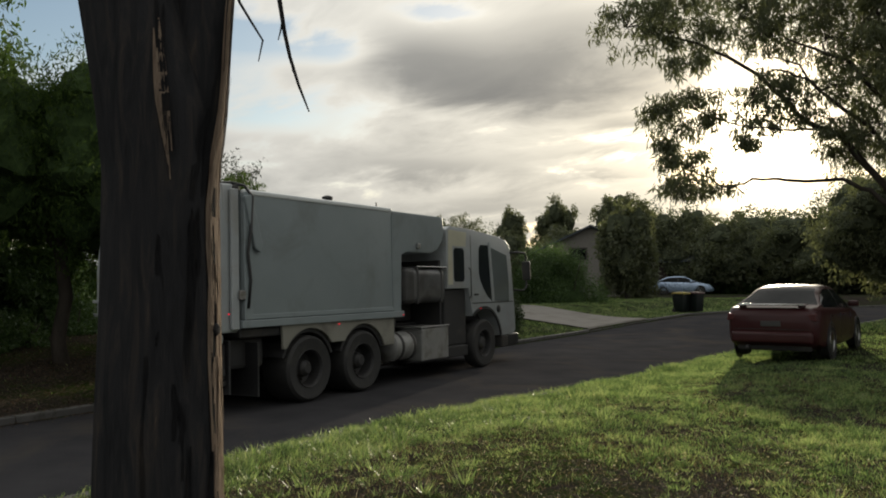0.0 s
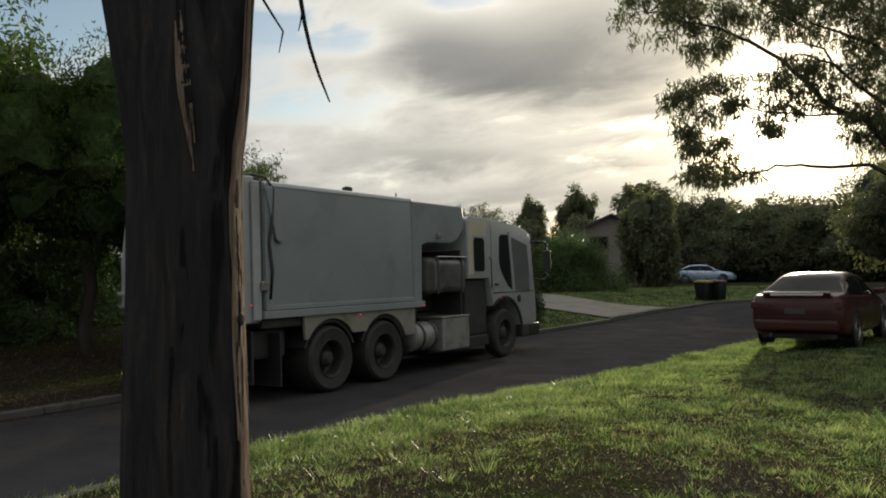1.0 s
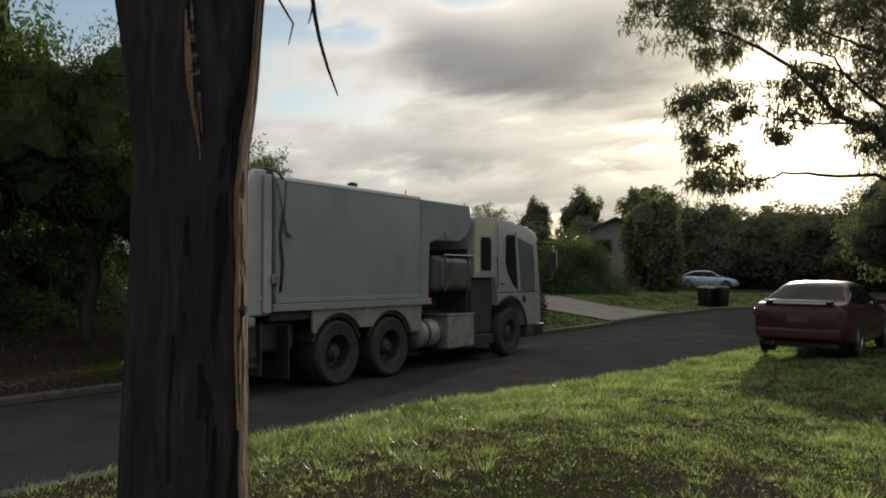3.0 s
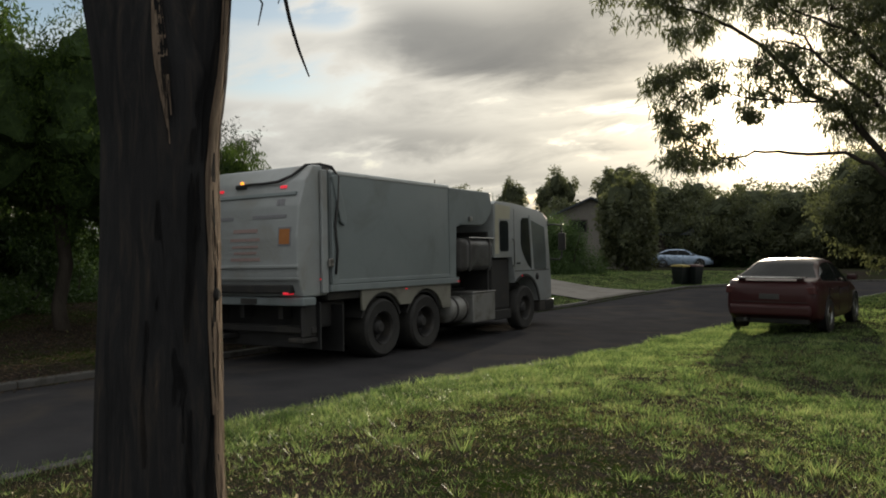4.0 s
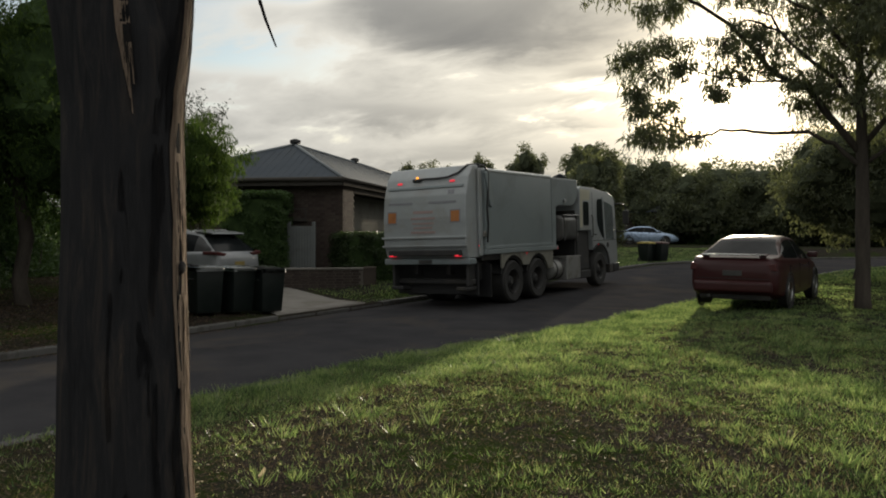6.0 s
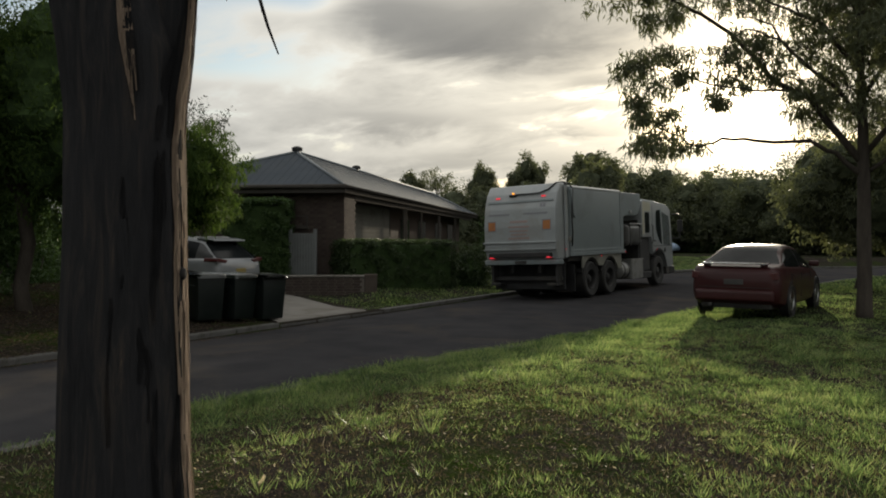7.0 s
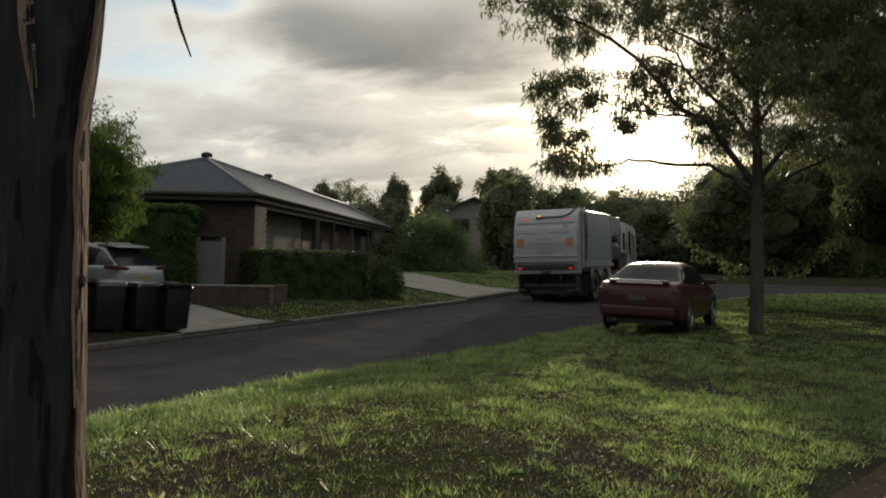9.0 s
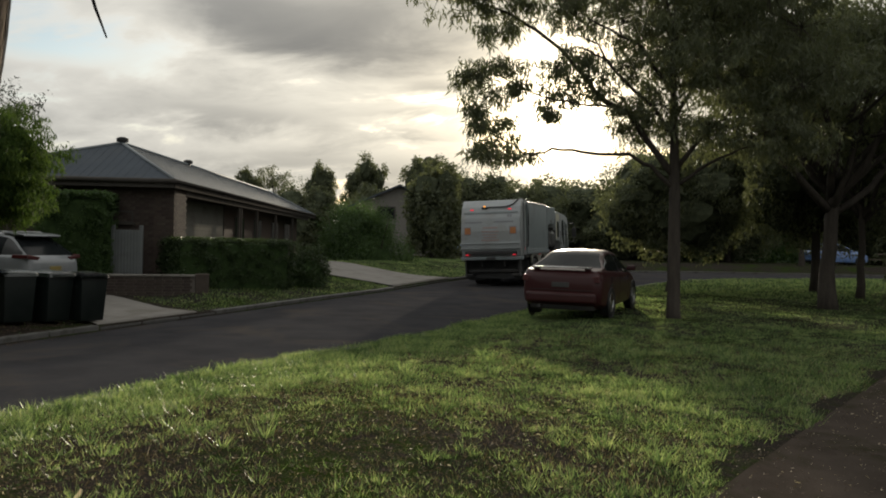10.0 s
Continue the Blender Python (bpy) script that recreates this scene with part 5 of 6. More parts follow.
    for key, cells, sides in pieces:
        if not cells:
            continue
        bm = bmesh.new()
        made = {}

        def at(i, j, s):
            x, z = rings[i][j]
            q = (i, j, s if x > 1e-6 else 1)
            if q not in made:
                made[q] = bm.verts.new((x * s, ys[i], z))
            return made[q]
        for i, j in cells:
            for s in sides:
                q = (at(i, j, s), at(i, j + 1, s), at(i + 1, j + 1, s), at(i + 1, j, s))
                bm.faces.new(q if s < 0 else q[::-1])
        if key == "body":
            for i in (0, len(ys) - 1):
                loop = [at(i, j, 1) for j in range(n)] + [at(i, j, -1) for j in range(n - 2, 0, -1)]
                bm.faces.new(loop)
            bmesh.ops.recalc_face_normals(bm, faces=bm.faces)
        smooth(part(key, bm, looks[key], c, "dark tinted glass" if "window" in key else ""), 38)
    deck = soft(0.2, by, bz)
    mid = (side_glass[0][0] + side_glass[-1][1]) / 2
    zb = soft(mid, by, bz)
    fore = side_glass[-1][1]
    for s in (-1, 1):
        part("mirror", box(*sorted((s * hw * 0.93, s * (hw + 0.15))), fore - 0.12, fore + 0.04, zb + 0.0, zb + 0.13, 0.045, 3), paint, c)
        for y in (mid - 0.75, mid + 0.35):
            part("door_handle", box(*sorted((s * hw * 0.985, s * hw * 1.012)), y - 0.11, y + 0.11, zb - 0.15, zb - 0.12, 0.01, 1), paint, c)
        for y in (mid, mid + 1.05, mid - 0.98):
            part("door_seam", box(*sorted((s * hw * 0.975, s * hw * 1.001)), y - 0.004, y + 0.004, 0.36, zb - 0.10), BLACK, c)
        if suv:
            part("tail_lamp", prism([(hw * 0.50 * s, deck - 0.03), (hw * 0.93 * s, deck + 0.03), (hw * 0.955 * s, deck - 0.06), (hw * 0.60 * s, deck - 0.10)], 0.01, 0.46, "y", 0.012, 1), RED_LENS, c)
        else:
            part("tail_lamp", prism([(hw * 0.905 * s, deck - 0.10), (hw * 0.93 * s, deck - 0.25), (hw * 0.60 * s, deck - 0.24), (hw * 0.58 * s, deck - 0.13)], 0.006, 0.22, "y", 0.012, 1), RED_LENS, c)
        part("head_lamp", box(*sorted((s * hw * 0.45, s * hw * 0.80)), length - 0.36, length - 0.06, 0.56, 0.70, 0.03, 2), GLASS, c)
        for y in axles:
            ring = lathe([(0.0, -0.02), (wheel_r + 0.075, -0.02), (wheel_r + 0.075, 0.006), (wheel_r + 0.045, 0.010), (wheel_r + 0.04, -0.012), (0.0, -0.012)], "x", 28, None, (0, 0, 0))
            arch = part("wheel_arch", ring, BLACK, c)
            arch.matrix_basis = Matrix.Translation((s * hw * 0.992, y, wheel_r)) @ Matrix.Rotation(0 if s > 0 else math.pi, 4, "Z")
            wheel_at(c, s * (hw * 0.985 - 0.09), y, wheel_r, 0.22, wheel_r * 0.66, RIM_DARK if suv else STEEL, 5, s)
    part("rear_bumper", box(-hw * 0.84, hw * 0.84, -0.045, 0.16, 0.33, 0.56, 0.07, 4), BLACK if suv else paint, c)
    part("bumper_valance", box(-hw * 0.76, hw * 0.76, 0.14, 0.5, 0.17, 0.36, 0.04, 2), RUBBER, c)
    part("licence_plate", box(-0.19, 0.19, -0.014, 0.012, deck - 0.36, deck - 0.25, 0.004, 1), plate or RIM_DARK, c)
    part("boot_seam", box(-hw * 0.78, hw * 0.78, -0.003, 0.02, deck - 0.42, deck - 0.41), BLACK, c)
    part("exhaust_pipe", lathe([(0.03, -0.02), (0.035, -0.02), (0.035, 0.2)], "y", 12, None, (-hw * 0.5, 0, 0.25)), RIM_DARK, c)
    return c


def place(x, y, turn, lift=0.0):
    return pose(x, y, float(ground_z(x, y)) + lift, 0, 0, turn)


SALOON = dict(top=((0, 1.03), (0.42, 1.05), (0.55, 1.09), (1.25, 1.41), (1.6, 1.475), (2.2, 1.49), (2.75, 1.45), (3.45, 1.06), (3.6, 0.98), (4.3, 0.84), (4.85, 0.68)),
              belt=((0, 1.02), (0.5, 1.03), (1.4, 1.0), (2.4, 0.97), (3.4, 0.93), (3.6, 0.92), (4.3, 0.82), (4.85, 0.66)), glass_rows=((0.5, 1.36), (2.74, 3.5)), side_glass=((0.75, 1.30), (1.36, 2.10), (2.18, 3.2)))
WAGON = dict(top=((0, 1.06), (0.12, 1.10), (0.60, 1.53), (0.74, 1.60), (1.3, 1.67), (2.0, 1.68), (2.6, 1.63), (3.35, 1.18), (3.6, 1.09), (4.3, 0.98), (4.6, 0.84)),
             belt=((0, 1.06), (0.3, 1.10), (1.5, 1.08), (2.5, 1.05), (3.3, 1.03), (3.6, 1.02), (4.3, 0.94), (4.6, 0.82)), glass_rows=((0.13, 0.62), (2.6, 3.4)), side_glass=((0.80, 1.18), (1.28, 2.0), (2.1, 3.1)))
red = car("sedan", pose(-2.5, 16.5, 0.04, 0, 0, -6), RED_PAINT, "dark red sedan with a boot spoiler parked on grass", length=4.85, width=1.84, **SALOON)
wing = part("spoiler", prism([(0.02, 1.085), (0.10, 1.115), (0.24, 1.105), (0.24, 1.085)], -0.66, 0.66, "x", 0.01, 2), RED_PAINT, red)
part("spoiler_edge", box(-0.62, 0.62, 0.006, 0.028, 1.075, 1.108, 0.006, 1), CHROME, red, "bright strip along the spoiler")
for s in (-1, 1):
    part("spoiler_foot", box(*sorted((s * 0.50, s * 0.62)), 0.08, 0.2, 1.02, 1.088, 0.01, 1), RED_PAINT, red)
suv = car("suv", pose(-14.5, 14.95, -0.03, 0, 0, 94), SUV_PAINT, "suv with dark tinted windows parked on a driveway, paint greyed for shade", length=4.6, width=1.87, wheel_r=0.36, axles=(0.88, 3.6), suv=True, plate=YELLOW, **WAGON)
part("spoiler", prism([(0.36, 1.555), (0.38, 1.585), (0.62, 1.622), (0.95, 1.64), (0.95, 1.59), (0.62, 1.57)], -0.61, 0.61, "x", 0.012, 2), SUV_PAINT, suv, "roof spoiler over the rear window, paint greyed for shade")
# added black strip that stands in for the shade below the spoiler
part("spoiler_underside", prism([(0.40, 1.525), (0.39, 1.552), (0.66, 1.57), (0.66, 1.53)], -0.57, 0.57, "x", 0.008, 1), BLACK, suv, "black strip for the shade under the spoiler")
for s in (-1, 1):
    part("roof_bar", tube([(s * 0.60, 0.85, 1.60), (s * 0.61, 1.0, 1.655), (s * 0.61, 2.3, 1.66), (s * 0.60, 2.45, 1.60)], (0.016,) * 4, 6), STEEL, suv)
car("sedan", place(-18.4, 62.0, -75), SILVER_PAINT, "silver-blue sedan parked across a far driveway", length=4.85, width=1.8, **SALOON)
car("hatchback", place(9.3, 66.0, -70), BLUE_PAINT, "blue car parked beyond the trees", length=4.6, width=1.8, **WAGON)


# ---- bins ----
def wheelie_bin(m, lid, label, group):
    b = thing("wheelie_bin", m, label, "bin", group)
    bm = bmesh.new()
    lo = [(-0.245, -0.27), (0.245, -0.27), (0.245, 0.24), (-0.245, 0.24)]
    hi = [(-0.285, -0.34), (0.285, -0.34), (0.285, 0.32), (-0.285, 0.32)]
    rings = [[bm.verts.new((x, y, z)) for x, y in o] for o, z in ((lo, 0.05), (hi, 0.90))]
    bm.faces.new(rings[0][::-1])
    bm.faces.new(rings[1])
    for i in range(4):
        bm.faces.new((rings[0][i], rings[0][(i + 1) % 4], rings[1][(i + 1) % 4], rings[1][i]))
    bevel(bm, 0.035, 2)
    smooth(part("body", bm, BIN_GREEN, b), 40)
    part("rim", box(-0.305, 0.305, -0.355, 0.335, 0.885, 0.925, 0.012, 2), BIN_GREEN, b)
    lid_bm = bmesh.new()
    rings = []
    for inset, drop in ((0.0, 0.075), (0.012, 0.030), (0.024, 0.012), (0.05, 0.003), (0.10, 0.0), (0.19, -0.006)):
        hx, hy, r = 0.318 - inset, 0.385 - inset, max(0.10 - inset * 0.5, 0.03)
        ring = []
        for q, (sx, sy) in enumerate(((1, 1), (-1, 1), (-1, -1), (1, -1))):
            for k in range(6):
                a = math.pi / 2 * (q + k / 5)
                x, y = sx * (hx - r) + r * math.cos(a), sy * (hy - r) + r * math.sin(a)
                ring.append(lid_bm.verts.new((x, y - 0.005, 0.945 + 0.05 * math.cos(3.2 * y - 0.15) * (1 - 0.3 * abs(x / 0.318) ** 3) - drop)))
        rings.append(ring)
    for p, q in zip(rings, rings[1:]):
        for i in range(len(p)):
            lid_bm.faces.new((p[i], p[(i + 1) % len(p)], q[(i + 1) % len(p)], q[i]))
    lid_bm.faces.new(rings[-1])
    bmesh.ops.solidify(lid_bm, geom=list(lid_bm.faces), thickness=0.012)
    smooth(part("lid", lid_bm, lid, b), 75)
    part("handle", tube([(-0.22, 0.34, 0.90), (-0.22, 0.42, 0.93), (0.22, 0.42, 0.93), (0.22, 0.34, 0.90)], (0.016,) * 4, 8), BIN_GREEN, b)
    for s in (-1, 1):
        part("wheel", lathe([(0.02, -0.03), (0.095, -0.028), (0.10, 0.0), (0.095, 0.028), (0.02, 0.03)], "x", 18, None, (s * 0.25, 0.24, 0.10)), RUBBER, b)
    for s in (-1, 1):
        part("side_rib", box(*sorted((s * 0.255, s * 0.285)), -0.2, 0.2, 0.70, 0.74, 0.008, 1), BIN_GREEN, b)
    return b


first = wheelie_bin(place(-11.62, 10.98, 70), BIN_LID, "dark green plastic wheelie bin with closed lid beside a driveway", "bins by the driveway")
copy_thing(first, place(-11.42, 11.62, 84))
copy_thing(first, place(-11.16, 12.24, 76))
wheelie_bin(place(-9.6, 37.3, 65), LID_YELLOW, "dark wheelie bin with a yellow lid at the kerb", "bins across the road")
wheelie_bin(place(-9.05, 37.7, 65), LID_RED, "dark wheelie bin with a dull red lid at the kerb", "bins across the road")


# ---- yard wall and hedge ----
def low_wall():
    a, b = Vector((-14.3, 16.4, -0.04)), Vector((-12.5, 17.75, -0.04))
    way = b - a
    w = thing("garden_wall", Matrix.Translation(a) @ Matrix.Rotation(math.atan2(way.y, way.x), 4, "Z"), "low brown brick garden wall with pale capping", "wall")
    L = way.length
    part("core", box(0, L, 0.02, 0.20, -0.35, 0.55), MORTAR, w)
    one = box(0.004, 0.226, -0.004, 0.11, 0.004, 0.074, 0.005, 1)
    base = part("brick", one, BRICK, w)
    k = 0
    for row in range(7):
        x = 0.0 if row % 2 else -0.0
        for col in range(int(L / 0.235)):
            ob = base if k == 0 else new("brick", base.data)
            ob.parent = w
            ob.matrix_basis = Matrix.Translation((x + col * 0.235 + (0.05 if row % 2 else 0), 0, 0.0 + row * 0.0795))
            k += 1
    x = -0.02
    while x < L:
        part("capping", box(x, min(x + 0.46, L + 0.03), -0.03, 0.25, 0.56, 0.615, 0.01, 1), CONCRETE, w)
        x += 0.47
    part("end_pier", box(L - 0.02, L + 0.34, -0.06, 0.28, -0.35, 0.64, 0.015, 1), BRICK, w)
    return w


low_wall()
ha, hb = Vector((-13.35, 18.0, 0)), Vector((-11.6, 21.3, 0))
hm = (ha + hb) / 2
mound("hedge", Matrix.Translation((hm.x - 0.35, hm.y + 0.2, 0.05)) @ Matrix.Rotation(math.atan2(hb.y - ha.y, hb.x - ha.x), 4, "Z"), (1.9, 0.5, 1.45), 5,
      "clipped square dark green hedge beside the lawn", HEDGE_LEAF, 30000, (0.06, 0.03), 700, "hedge", True)
mound("shrub", Matrix.Translation((-11.9, 22.9, 0.1)), (0.9, 0.9, 1.35), 6, "loose round green shrub at the hedge end", HEDGE_LEAF, 9000, (0.08, 0.035), 60)
mound("shrub", Matrix.Translation((-15.75, 16.95, 0.05)) @ Matrix.Rotation(radians(30), 4, "Z"), (0.86, 0.62, 2.62), 7, "tall clipped dark shrub beside the brick house", DARK_LEAF, 26000, (0.07, 0.035), 620, "shrub", True)
mound("shrub", Matrix.Translation((-17.3, 39.8, 0.2)), (2.75, 2.4, 3.5), 8, "broad rounded dark bush beside a driveway", DARK_LEAF, 26000, (0.14, 0.06), 160)

# ---- trees ----
dense_tree("needle_tree", (-14.1, 8.8, 0.05), (2.3, 2.2, 2.4), 3.9, 21, "dark fine-leaved tree with bright green sprays", NEEDLE, 44000, (0.11, 0.03), 13, 520, 0.13, 0.6)
dense_tree("needle_tree", (-12.0, 10.35, 0.0), (1.6, 1.5, 1.08), 2.72, 28, "small leaning fine-leaved tree with drooping green sprays", NEEDLE, 60000, (0.12, 0.022), 18, 330, 0.06, 1.0, heart=0.5)
dense_tree("needle_tree", (-16.9, 6.9, 0.1), (3.2, 3.0, 3.6), 4.1, 22, "tall dark dense fine-leaved tree", DARK_LEAF, 36000, (0.18, 0.06), 13, 420, 0.18, 0.5)
dense_tree("needle_tree", (-15.2, 3.4, 0.1), (2.9, 2.8, 3.2), 3.8, 23, "dark dense tree beside the kerb", DARK_LEAF, 30000, (0.18, 0.06), 13, 400, 0.16, 0.5)
dense_tree("needle_tree", (-19.9, 10.6, 0.3), (2.8, 2.6, 2.6), 2.6, 24, "dark dense tree behind the driveway", DARK_LEAF, 24000, (0.16, 0.04), 9, 220, 0.16, 0.5)
dense_tree("needle_tree", (-21.0, 7.2, 0.3), (3.2, 3.0, 3.4), 3.4, 26, "dark dense tree behind the other trees", DARK_LEAF, 18000, (0.21, 0.07), 10, 240, 0.16, 0.5)
dense_tree("needle_tree", (-19.5, 2.0, 0.3), (3.4, 3.0, 3.6), 3.5, 27, "dark dense tree behind the other trees", DARK_LEAF, 18000, (0.21, 0.07), 10, 240, 0.16, 0.5)
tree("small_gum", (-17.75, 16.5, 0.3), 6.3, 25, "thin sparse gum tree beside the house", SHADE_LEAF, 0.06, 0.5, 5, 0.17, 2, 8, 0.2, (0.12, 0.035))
for x, y, w, h, sd in ((-17.2, 5.2, 1.3, 1.1, 91), (-16.6, 8.8, 1.2, 1.0, 92), (-18.2, 11.4, 1.2, 1.3, 93), (-17.5, 2.2, 1.5, 1.4, 94)):
    mound("shrub", Matrix.Translation((x, y, 0.1)), (w, w, h), sd, "low dark shrub under the trees", DARK_LEAF, 7000, (0.1, 0.045), 60)
for x, y, w, h, sd in ((-19.0, 8.6, 1.6, 2.4, 95), (-20.5, 4.6, 1.8, 2.6, 96), (-24.4, 15.6, 2.2, 3.3, 97), (-22.6, 13.4, 1.8, 2.6, 98)):
    mound("shrub", Matrix.Translation((x, y, 0.3)), (w, w, h), sd, "tall dark shrub under the trees", DARK_LEAF, 9000, (0.13, 0.06), 80)
for x, y, w, h, sd in ((-26, 71, 5, 2.6, 101), (-9.5, 66, 4.5, 2.4, 102), (-3, 65, 5, 2.5, 103), (5, 71, 6, 2.8, 104), (14, 79, 6, 3, 105), (25, 80, 7, 3, 106), (38, 83, 8, 3, 107), (52, 86, 9, 3.4, 108)):
    mound("shrub", Matrix.Translation((x, y, 0.3)), (w, 2.4, h), sd, "far dark bushes under the tree belt", DARK_LEAF, 4000, (0.4, 0.2), 90, group="far bushes")

right, deep = Vector((0.955, 0.298, 0)), Vector((-0.298, 0.955, 0))

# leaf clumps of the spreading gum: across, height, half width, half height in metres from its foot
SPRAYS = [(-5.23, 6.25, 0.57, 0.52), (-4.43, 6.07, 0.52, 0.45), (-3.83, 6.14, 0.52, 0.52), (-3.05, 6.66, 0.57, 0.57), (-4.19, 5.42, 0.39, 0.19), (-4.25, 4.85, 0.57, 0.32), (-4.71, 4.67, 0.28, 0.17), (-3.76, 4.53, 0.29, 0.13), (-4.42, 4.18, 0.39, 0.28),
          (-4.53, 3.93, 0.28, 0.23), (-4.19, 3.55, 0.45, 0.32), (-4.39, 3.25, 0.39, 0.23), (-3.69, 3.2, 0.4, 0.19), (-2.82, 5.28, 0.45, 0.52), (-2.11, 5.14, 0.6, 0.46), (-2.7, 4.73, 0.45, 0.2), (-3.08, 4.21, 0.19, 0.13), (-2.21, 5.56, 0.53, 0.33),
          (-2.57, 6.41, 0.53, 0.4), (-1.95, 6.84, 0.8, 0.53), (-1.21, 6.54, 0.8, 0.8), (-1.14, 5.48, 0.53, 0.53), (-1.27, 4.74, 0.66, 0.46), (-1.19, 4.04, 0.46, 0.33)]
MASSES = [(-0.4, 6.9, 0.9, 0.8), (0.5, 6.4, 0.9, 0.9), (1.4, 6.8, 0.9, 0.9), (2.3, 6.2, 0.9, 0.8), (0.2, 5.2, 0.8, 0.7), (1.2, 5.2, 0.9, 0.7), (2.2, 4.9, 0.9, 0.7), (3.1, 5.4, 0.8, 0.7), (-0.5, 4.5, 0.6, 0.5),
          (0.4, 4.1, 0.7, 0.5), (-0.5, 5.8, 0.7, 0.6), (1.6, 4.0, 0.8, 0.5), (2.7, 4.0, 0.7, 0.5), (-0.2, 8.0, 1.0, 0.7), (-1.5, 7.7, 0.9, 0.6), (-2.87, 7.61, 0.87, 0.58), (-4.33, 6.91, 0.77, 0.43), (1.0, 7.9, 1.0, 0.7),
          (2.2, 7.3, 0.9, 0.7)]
# its main limbs: thickness at the start, then across and height of the bends
BOUGHS = [(0.075, (-0.03, 3.0), (-1.07, 4.43), (-1.69, 4.76), (-2.21, 5.39), (-2.67, 5.84), (-3.36, 5.86), (-3.94, 5.92), (-4.93, 6.22)),
          (0.05, (-0.08, 3.9), (-0.6, 4.6), (-1.46, 5.33), (-1.72, 5.59), (-2.31, 5.81), (-2.74, 5.53)),
          (0.03, (-1.67, 5.6), (-1.82, 5.95), (-2.2, 6.12), (-2.53, 6.2)),
          (0.055, (-0.04, 2.75), (-0.6, 3.3), (-1.1, 3.54), (-2.16, 3.56), (-2.88, 3.55), (-3.45, 3.24), (-4.07, 3.43)),
          (0.035, (-1.2, 4.5), (-1.7, 4.59), (-2.24, 4.6), (-3.27, 4.48), (-4.36, 4.7)),
          (0.045, (-0.1, 4.8), (-0.9, 5.93), (-1.54, 6.22), (-2.28, 6.64), (-3.18, 6.91)),
          (0.06, (0.0, 3.3), (0.6, 4.1), (1.2, 4.6), (2.4, 5.5)),
          (0.05, (-0.1, 4.4), (0.5, 5.4), (0.9, 5.9), (1.8, 7.2)),
          (0.045, (0.0, 2.9), (0.7, 3.4), (1.3, 3.7), (2.8, 4.1)),
          (0.04, (-0.14, 6.2), (-0.3, 7.3), (-0.5, 8.2))]


def spreading_gum():
    """A slim gum: a leader with crooked limbs, and thin twigs that end in hanging clumps of leaves."""
    rng = random.Random(31)
    owner = thing("gum_tree", Matrix.Translation((-0.15, 17.7, 0.1)), "spreading gum tree with a slim trunk and drooping leaves", "tree")

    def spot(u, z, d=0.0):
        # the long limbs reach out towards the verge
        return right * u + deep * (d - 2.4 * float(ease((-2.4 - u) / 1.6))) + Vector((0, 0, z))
    part("trunk", tube([spot(-0.022 * z + rng.gauss(0, 0.012), z, rng.gauss(0, 0.02)) for z in (-0.3, 0.1, 0.8, 1.6, 2.4, 3.2, 4.2, 5.2, 6.2, 7.2)], (0.2, 0.155, 0.135, 0.13, 0.125, 0.115, 0.09, 0.07, 0.05, 0.02), 12, rough=0.05, rng=rng), BARK_FAR, owner)
    lines, meshes = [], []
    for thick, *bends in BOUGHS:
        side = rng.uniform(-0.5, 0.5)
        pts = [spot(u, z, side * i / len(bends) * 1.6) for i, (u, z) in enumerate(bends)]
        fine = [pts[0]]
        for p, q in zip(pts, pts[1:]):
            for k in (1, 2, 3):
                fine.append(p.lerp(q, k / 3) + (Vector((rng.gauss(0, 1), rng.gauss(0, 1), rng.gauss(0, 1))) * 0.02 if k < 3 else Vector()))
        radii = [thick * (1 - 0.8 * i / (len(fine) - 1)) for i in range(len(fine))]
        meshes.append(tube(fine, radii, 7))
        lines.append((fine, radii))
    centres = []
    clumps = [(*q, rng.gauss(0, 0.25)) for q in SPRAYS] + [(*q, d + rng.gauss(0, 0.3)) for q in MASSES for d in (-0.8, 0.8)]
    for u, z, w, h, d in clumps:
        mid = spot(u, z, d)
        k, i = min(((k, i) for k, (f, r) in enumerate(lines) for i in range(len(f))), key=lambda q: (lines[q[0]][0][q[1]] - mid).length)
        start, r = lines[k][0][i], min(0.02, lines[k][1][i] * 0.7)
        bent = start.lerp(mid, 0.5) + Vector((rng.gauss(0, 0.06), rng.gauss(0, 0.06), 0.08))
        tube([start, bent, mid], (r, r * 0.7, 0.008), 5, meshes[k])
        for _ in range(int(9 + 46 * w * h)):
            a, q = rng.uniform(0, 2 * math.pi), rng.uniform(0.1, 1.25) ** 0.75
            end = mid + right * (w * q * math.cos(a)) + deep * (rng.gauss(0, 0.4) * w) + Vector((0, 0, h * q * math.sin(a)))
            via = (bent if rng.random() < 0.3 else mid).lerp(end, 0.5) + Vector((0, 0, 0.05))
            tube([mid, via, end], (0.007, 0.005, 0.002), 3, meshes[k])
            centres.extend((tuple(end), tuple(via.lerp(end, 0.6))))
    for m in meshes:
        part("limb", m, BARK_FAR, owner)
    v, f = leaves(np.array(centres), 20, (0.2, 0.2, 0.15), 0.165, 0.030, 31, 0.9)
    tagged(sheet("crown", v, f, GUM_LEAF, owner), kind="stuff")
    return owner


